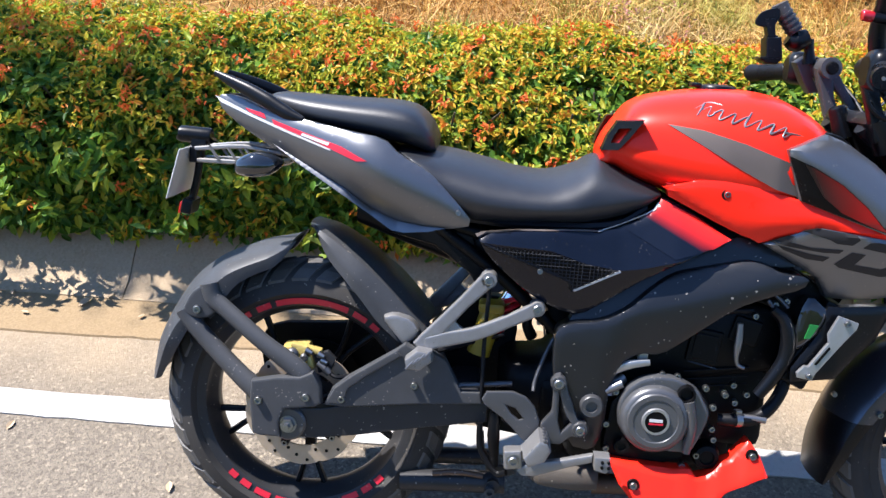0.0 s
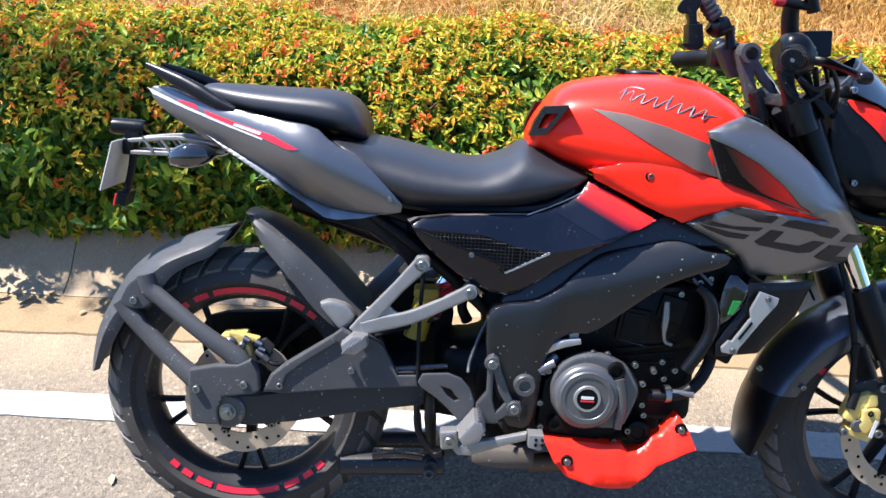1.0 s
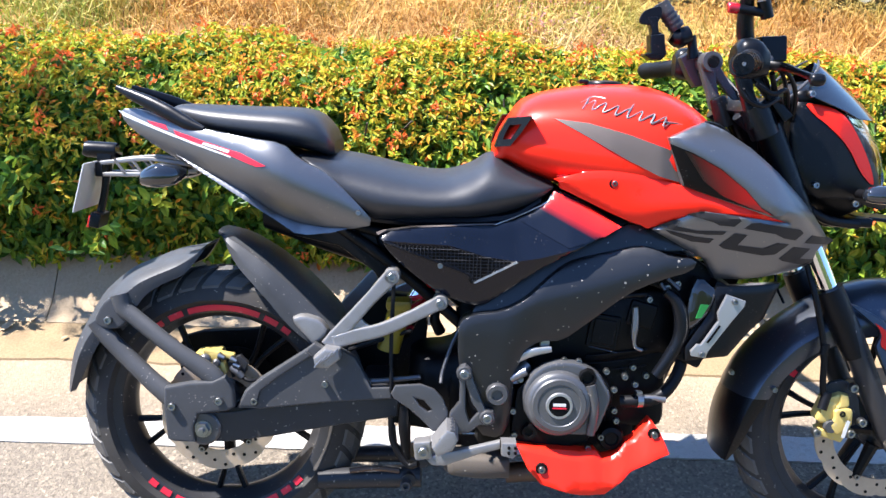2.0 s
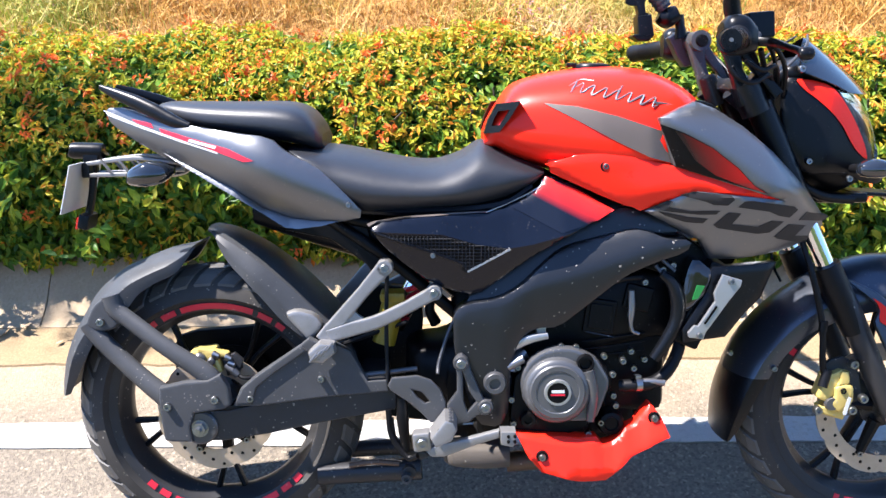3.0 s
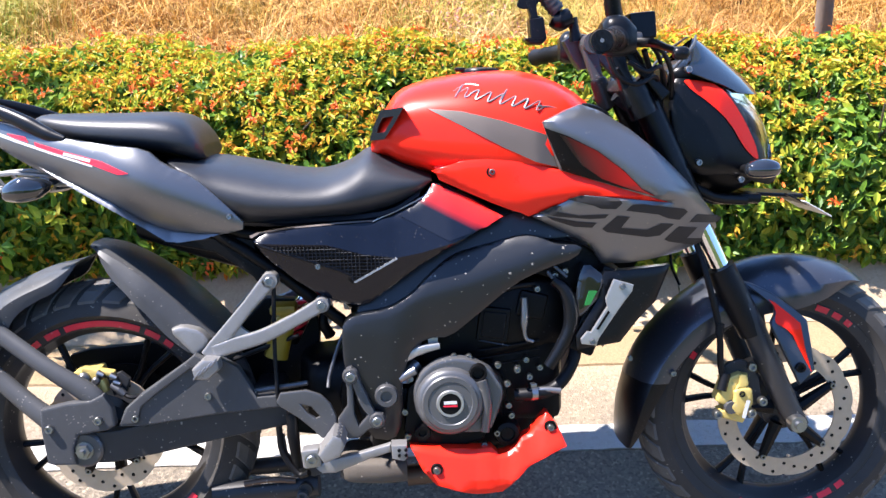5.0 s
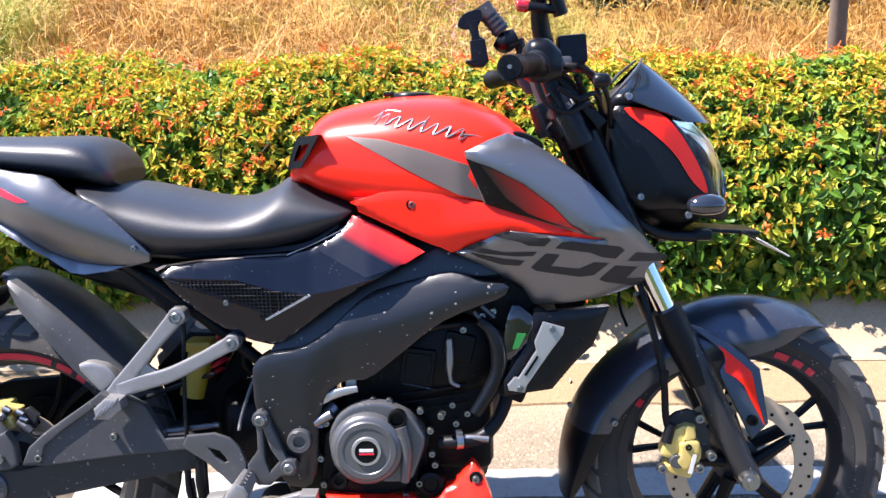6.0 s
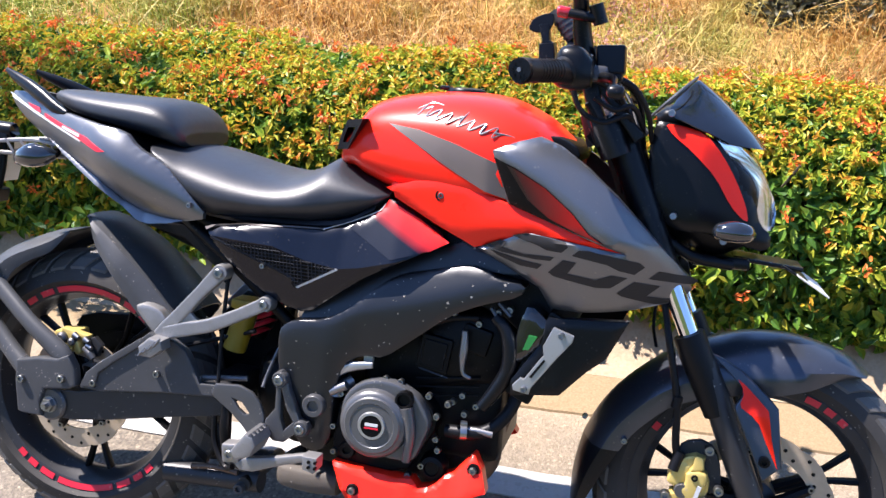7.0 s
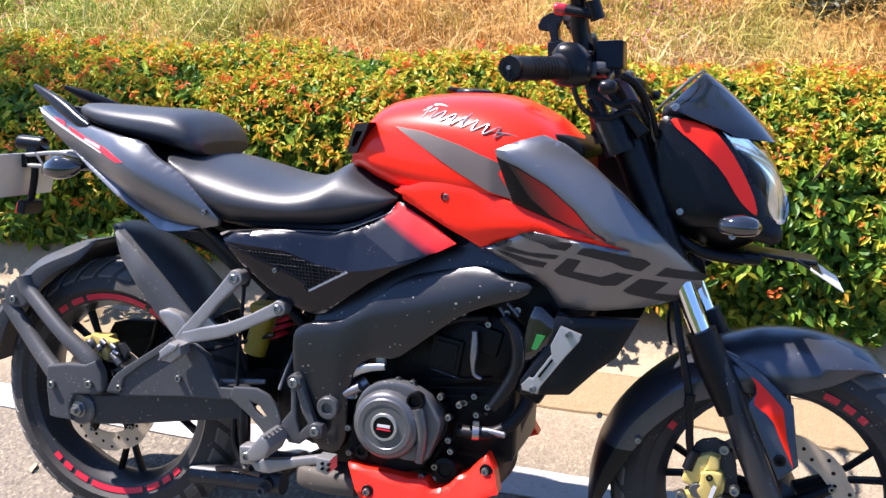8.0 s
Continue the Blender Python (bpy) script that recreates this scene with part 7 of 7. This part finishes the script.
part("hose_joint", tube([(1.207, -0.115, 0.505), (1.205, -0.115, 0.485)], 0.0085, 10, 2), HOSE, bike)
part("sensor_cable", tube([(1.155, 0.05, 0.68), (1.15, 0.03, 0.60), (1.16, 0.0, 0.56)], 0.003, 6, 4), HOSE, bike)

# handlebars
for s in (-1, 1):
    turned = across if s < 0 else (lambda b: b)
    riser = part("handlebar_riser", turned(merge(strap([(0.997, 1.048), (1.013, 0.984), (1.039, 0.923)], [0.036, 0.024, 0.034], 0.108, 0.134, 0.006), strap([(1.012, 1.036), (1.053, 0.983), (1.094, 0.937)], [0.024, 0.016, 0.022], 0.110, 0.132, 0.005),
        tube([(1.004, 0.090, 1.046), (1.002, 0.152, 1.044)], 0.021, 18, 2), box(1.052, 0.116, 0.930, 0.07, 0.034, 0.022, 0.006, (0, -24, 0)) if s > 0 else tube([(1.030, 0.112, 0.962), (1.034, 0.112, 0.955), (1.058, 0.112, 0.905)], [0.024, 0.029, 0.029, 0.027], 20, 3))), RISER_GREY if s > 0 else SATIN_BLACK, bike, "forged grey two-strut handlebar riser")
    part("riser_cap", turned(lathe([(0.0, -0.004), (0.011, -0.004), (0.013, 0.0), (0.013, 0.01)], 1.005, 1.046, 18, cy=0.088)), DEEP_BLACK, riser, "black riser end cap")
    bar = part("handlebar", tube([(1.004, s * 0.10, 1.046), (0.995, s * 0.205, 1.040), (0.955, s * 0.30, 1.033), (0.920, s * 0.387, 1.027)], 0.0115, 14, 3), SATIN_BLACK, bike, "black handlebar")
    grip = part("grip", tube([(0.973, s * 0.262, 1.036), (0.970, s * 0.268, 1.035), (0.949, s * 0.318, 1.032), (0.926, s * 0.372, 1.028), (0.9245, s * 0.376, 1.0275)], [0.023, 0.0195, 0.0175, 0.0175, 0.020, 0.018], 20, 4), HOSE, bar, "ribbed black rubber grip")
    ribs = [tube([Vector((0.973, s * 0.262, 1.036)).lerp(Vector((0.926, s * 0.372, 1.028)), (k + 3) / 14), Vector((0.973, s * 0.262, 1.036)).lerp(Vector((0.926, s * 0.372, 1.028)), (k + 3.5) / 14)], 0.0183, 18, 2) for k in range(8)]
    tagged(part("grip_ribs", merge(*ribs), HOSE, grip), kind="stuff")
    end = part("bar_end", tube([(0.9258, s * 0.374, 1.030), (0.9235, s * 0.390, 1.0285)], [0.0175, 0.0185, 0.017], 20, 2), SATIN_BLACK, bar, "black bar-end weight")
    part("bar_end_screw", tube([(0.9235, s * 0.389, 1.0287), (0.9229, s * 0.3935, 1.0283)], 0.0032, 12, 2), ALLOY, end)
    tagged(part("bar_end_hole", merge(*[tube([(0.9235 + 0.0115 * math.cos(a), s * 0.3890, 1.0285 + 0.0115 * math.sin(a)), (0.9233 + 0.0115 * math.cos(a), s * 0.3912, 1.0284 + 0.0115 * math.sin(a))], 0.0026, 8, 2) for a in [k * math.pi / 4 for k in range(8)]]), DEEP_BLACK, end, "ring of small holes"), kind="stuff")
    part("switch_housing", merge(loft([(0.953, 1.040, 0.022, 0.024, 0.02, s * 0.222), (0.966, 1.043, 0.033, 0.034, 0.030, s * 0.225), (0.992, 1.042, 0.034, 0.034, 0.032, s * 0.225), (1.012, 1.036, 0.022, 0.022, 0.022, s * 0.225)], 18, 4, 3.0), box(0.990, s * 0.190, 1.046, 0.045, 0.03, 0.045, 0.010)), SATIN_BLACK, bar, "black switch housing")
    lever = part("lever", tube([(1.015, s * 0.185, 1.034), (1.045, s * 0.22, 1.030), (1.052, s * 0.28, 1.020), (1.058, s * 0.335, 1.010)], [0.009, 0.008, 0.006, 0.0065], 10, 5, 0.7), SATIN_BLACK, bar, "black hand lever")
    part("lever_ball", loft([(1.046, 1.008, 0.002, 0.002, 0.002, s * 0.342), (1.050, 1.008, 0.009, 0.009, 0.009, s * 0.342), (1.060, 1.008, 0.011, 0.011, 0.011, s * 0.342), (1.070, 1.008, 0.009, 0.009, 0.009, s * 0.342), (1.074, 1.008, 0.002, 0.002, 0.002, s * 0.342)], 14, 3, 2.0), SATIN_BLACK, lever)
    part("perch", box(1.015, s * 0.175, 1.038, 0.04, 0.045, 0.026, 0.006), GREY_ALLOY, bar, "grey lever perch")
    if s < 0:
        mirror_stem = part("mirror_stem", tube([(0.998, s * 0.165, 1.05), (0.985, s * 0.175, 1.10), (0.978, s * 0.20, 1.16), (0.955, s * 0.27, 1.23)], [0.016, 0.0155, 0.012, 0.008], 14, 5), SATIN_BLACK, bike, "black mirror stem")
        head = part("mirror", loft([(0.905, 1.235, 0.030, 0.030, 0.045, s * 0.325), (0.915, 1.237, 0.042, 0.040, 0.062, s * 0.325), (0.935, 1.238, 0.036, 0.034, 0.055, s * 0.322), (0.950, 1.236, 0.014, 0.014, 0.022, s * 0.318)], 20, 4, 2.6), SATIN_BLACK, mirror_stem, "black mirror shell")
        part("mirror_glass", loft([(0.9035, 1.235, 0.028, 0.028, 0.043, s * 0.325), (0.9050, 1.235, 0.029, 0.029, 0.044, s * 0.325)], 20, 2, 2.6), MIRROR, head, "mirror glass")
part("fluid_reservoir", merge(box(1.036, -0.168, 1.062, 0.046, 0.046, 0.046, 0.004, (0, -4, 0)), box(1.032, -0.17, 1.037, 0.05, 0.03, 0.02, 0.005)), SATIN_BLACK, bike, "black square brake fluid reservoir")
holder = part("phone_holder", prism(HOLDER_PLATE, 0.112, 0.120, 0.002, 1), SATIN_BLACK, bike, "clamp-on phone holder with a black back plate")
part("jaw", prism(HOLDER_JAW, 0.100, 0.150, 0.004, 0), SATIN_BLACK, holder, "black clamping jaw")
part("stalk", prism(HOLDER_STALK, 0.110, 0.140, 0.003, 0), SATIN_BLACK, holder)
part("boot", tube([(x, 0.135, z) for x, z in BOOT], 0.0165, 16, 4), DUSTY_GREY, holder, "grey ribbed boot")
for k in range(4):
    p = Vector((BOOT[1][0], 0.135, BOOT[1][1])).lerp(Vector((BOOT[3][0], 0.135, BOOT[3][1])), k / 4)
    part("boot_ring", tube([p, p + Vector((BOOT[3][0] - BOOT[1][0], 0, BOOT[3][1] - BOOT[1][1])) * 0.10], 0.0185, 16, 2), DUSTY_GREY, holder)
part("ball_joint", tube([(x, 0.140, z) for x, z in BALL], [0.016, 0.023, 0.016], 16, 4), SATIN_BLACK, holder, "black ball joint")
part("neck", tube([(x, 0.150, z) for x, z in NECK], [0.012, 0.010, 0.014], 14, 3), SATIN_BLACK, holder)
part("mount_clamp", prism(CLAMP_BODY, 0.150, 0.190, 0.005, 0), GREY_ALLOY, holder, "grey mounting clamp")
mount = part("bar_clamp", merge(tube([(0.955, -0.20, 1.130), (1.018, -0.205, 1.122)], 0.008, 12, 2), tube([(1.005, -0.205, 1.145), (1.016, -0.20, 1.115)], 0.012, 12, 2)), SATIN_BLACK, bike, "black accessory clamp")
part("clamp_band", tube([(0.944, -0.20, 1.131), (0.947, -0.20, 1.131), (0.962, -0.20, 1.129), (0.966, -0.20, 1.128)], [0.005, 0.0095, 0.0095, 0.006], 14, 3), FADE_RED, mount, "red clamp band")
for k, pts in enumerate(([(0.975, -0.18, 1.03), (1.03, -0.15, 1.02), (1.07, -0.10, 0.96), (1.09, -0.06, 0.90)], [(0.98, -0.17, 1.02), (1.04, -0.17, 1.035), (1.085, -0.12, 1.0), (1.10, -0.07, 0.92)], [(0.97, 0.17, 1.03), (1.04, 0.15, 1.02), (1.08, 0.08, 0.95), (1.09, 0.04, 0.88)], [(1.0, -0.14, 0.99), (1.03, -0.12, 0.95), (1.06, -0.07, 0.90), (1.07, -0.05, 0.84)])):
    part("control_cable", tube(pts, 0.0042, 8, 6), HOSE, bike, "black control cable")
for pts in ([(0.974, -0.17, 1.022), (0.994, -0.17, 0.978), (1.031, -0.165, 0.961), (1.07, -0.14, 0.974), (1.088, -0.10, 0.941)], [(1.041, -0.16, 1.038), (1.078, -0.15, 1.02), (1.102, -0.13, 0.982), (1.113, -0.09, 0.933)], [(1.015, -0.17, 1.0), (1.048, -0.165, 0.983), (1.077, -0.15, 0.99), (1.096, -0.11, 0.957)]):
    part("control_cable", tube(pts, 0.0046, 8, 6), HOSE, bike, "black control cable")

# headlamp, visor and what hangs below
def bow(rows, thick=0.005, n=14):
    """A bowed shell: rows from top to bottom of (middle x, middle z, side x, side z, half width, power)."""
    rows = list(zip(glide([r[:3] for r in rows], 4), glide([r[3:6] for r in rows], 4)))
    bm = bmesh.new()
    grid = []
    for (mx, mz, sx), (sz, w, p) in rows:
        grid.append([bm.verts.new((mx + (sx - mx) * abs(u) ** p, u * w, mz + (sz - mz) * abs(u) ** p)) for u in [-1 + 2 * i / n for i in range(n + 1)]])
    for a, b in zip(grid, grid[1:]):
        for i in range(n):
            bm.faces.new((a[i], a[i + 1], b[i + 1], b[i]))
    made = bmesh.ops.extrude_face_region(bm, geom=bm.faces[:])
    for v in made["geom"]:
        if isinstance(v, bmesh.types.BMVert):
            v.co.x -= thick
    return bm


lamp = part("headlamp", loft([(1.13, 0.87, 0.075, 0.065, 0.085, 0), (1.18, 0.865, 0.09, 0.10, 0.095, 0), (1.235, 0.855, 0.085, 0.11, 0.092, 0), (1.28, 0.845, 0.055, 0.085, 0.075, 0), (1.30, 0.84, 0.03, 0.06, 0.05, 0)], 24, 4, 3.2), DEEP_BLACK, bike, "black headlamp shell")
cowl_y = lambda x, z: -0.100 + max(0, x - 1.20) * 0.30
lens_y = lambda x, z: -0.094 + max(0, x - 1.20) * 0.34 + 2.4 * max(0, x - 1.20) ** 2
COWL_SKIN = skin(HEADSIDE, cowl_y, 0.006, crown=0.004)
pair("headlamp_cowl", lambda: panel(HEADSIDE, cowl_y, 0.008, 0.006, crown=0.004), SATIN_BLACK, "black headlamp cowl side", lamp)
pair("cowl_flash", lambda: panel(HEADRED, cowl_y, 0.006, off=0.003, rounds=1, on=COWL_SKIN), RED, "red headlamp flash", lamp)
wing = pair("lens_wing", lambda: panel(LENS, lens_y, 0.003, 0.0, rounds=1), LENS_GLASS, "clear wraparound lens wing", lamp)
pair("wing_bowl", lambda: panel(LENS, ride(lens_y, -0.008), 0.003, 0.0, rounds=1), CHROME, "bright reflector behind the lens wing", lamp)
part("reflector_bowl", bow([(1.262, 0.945, 1.225, 0.945, 0.062, 2), (1.285, 0.90, 1.245, 0.90, 0.070, 2), (1.295, 0.85, 1.262, 0.85, 0.066, 2), (1.297, 0.805, 1.275, 0.81, 0.045, 2)], 0.004), MIRROR, lamp, "bright reflector bowl")
lens = part("headlamp_lens", bow([(1.258, 0.960, 1.222, 0.955, 0.066, 2), (1.300, 0.91, 1.252, 0.905, 0.075, 2), (1.324, 0.86, 1.275, 0.855, 0.072, 2), (1.332, 0.805, 1.297, 0.805, 0.050, 2)], 0.003), LENS_GLASS, lamp, "clear curved headlamp lens")
for clear in (lens, wing):
    clear.visible_shadow = False
part("visor", bow([(1.182, 1.047, 1.150, 1.010, 0.060, 1.4), (1.215, 1.024, 1.140, 0.985, 0.105, 1.5), (1.255, 0.990, 1.170, 0.970, 0.108, 1.7), (1.285, 0.962, 1.210, 0.955, 0.098, 1.8), (1.308, 0.935, 1.245, 0.940, 0.080, 2)], 0.004), SMOKE, bike, "smoked black flyscreen")
pair("visor_edge", lambda: tube([(1.107, -0.088, 0.978), (1.131, -0.092, 1.003), (1.157, -0.080, 1.030), (1.176, -0.030, 1.050)], [0.0022, 0.003, 0.003, 0.002], 8, 4), GREY_ALLOY, "pale cut edge of the flyscreen")
part("instrument_housing", loft([(1.115, 0.975, 0.012, 0.02, 0.06, 0), (1.13, 0.978, 0.020, 0.03, 0.072, 0), (1.165, 0.985, 0.025, 0.04, 0.075, 0), (1.20, 0.985, 0.016, 0.04, 0.065, 0)], 18, 3, 3.0), SATIN_BLACK, bike, "black instrument housing")
for x, z, y in ((1.162, 0.814, -0.108), (1.249, 0.778, -0.088), (1.140, 0.985, -0.108)):
    part("bolt", bolt(x, y, z, 0.0065), STEEL, lamp)
part("lamp_bracket", merge(tube([(1.14, -0.08, 0.78), (1.20, -0.075, 0.745), (1.27, -0.06, 0.735)], 0.010, 10, 3), tube([(1.14, 0.08, 0.78), (1.20, 0.075, 0.745), (1.27, 0.06, 0.735)], 0.010, 10, 3), box(1.25, 0, 0.738, 0.10, 0.13, 0.02, 0.006)), SATIN_BLACK, bike, "black lamp bracket")
for s in (-1, 1):
    ind = part("indicator", loft([(1.226, 0.803, 0.004, 0.004, 0.004, s * 0.175), (1.234, 0.804, 0.013, 0.013, 0.015, s * 0.175), (1.26, 0.805, 0.018, 0.017, 0.02, s * 0.178), (1.284, 0.804, 0.014, 0.013, 0.016, s * 0.175), (1.294, 0.803, 0.003, 0.003, 0.005, s * 0.172)], 20, 4, 2.0), SMOKE_LENS, bike, "smoked front indicator")
    part("stalk", tube([(1.255, s * 0.08, 0.797), (1.26, s * 0.165, 0.803)], 0.009, 10, 2), HOSE, ind)
front_plate = part("front_number_plate", merge(box(1.405, 0, 0.716, 0.062, 0.16, 0.0025, 0.001, (0, 30, 0))), PLATE_BACK, bike, "pale metal front number plate, seen edge-on")
part("plate_holder", merge(box(1.33, 0, 0.742, 0.12, 0.09, 0.008, 0.003, (0, 4, 0)), box(1.375, 0, 0.732, 0.05, 0.12, 0.004, 0.001, (0, 26, 0))), SATIN_BLACK, front_plate, "black plate holder")
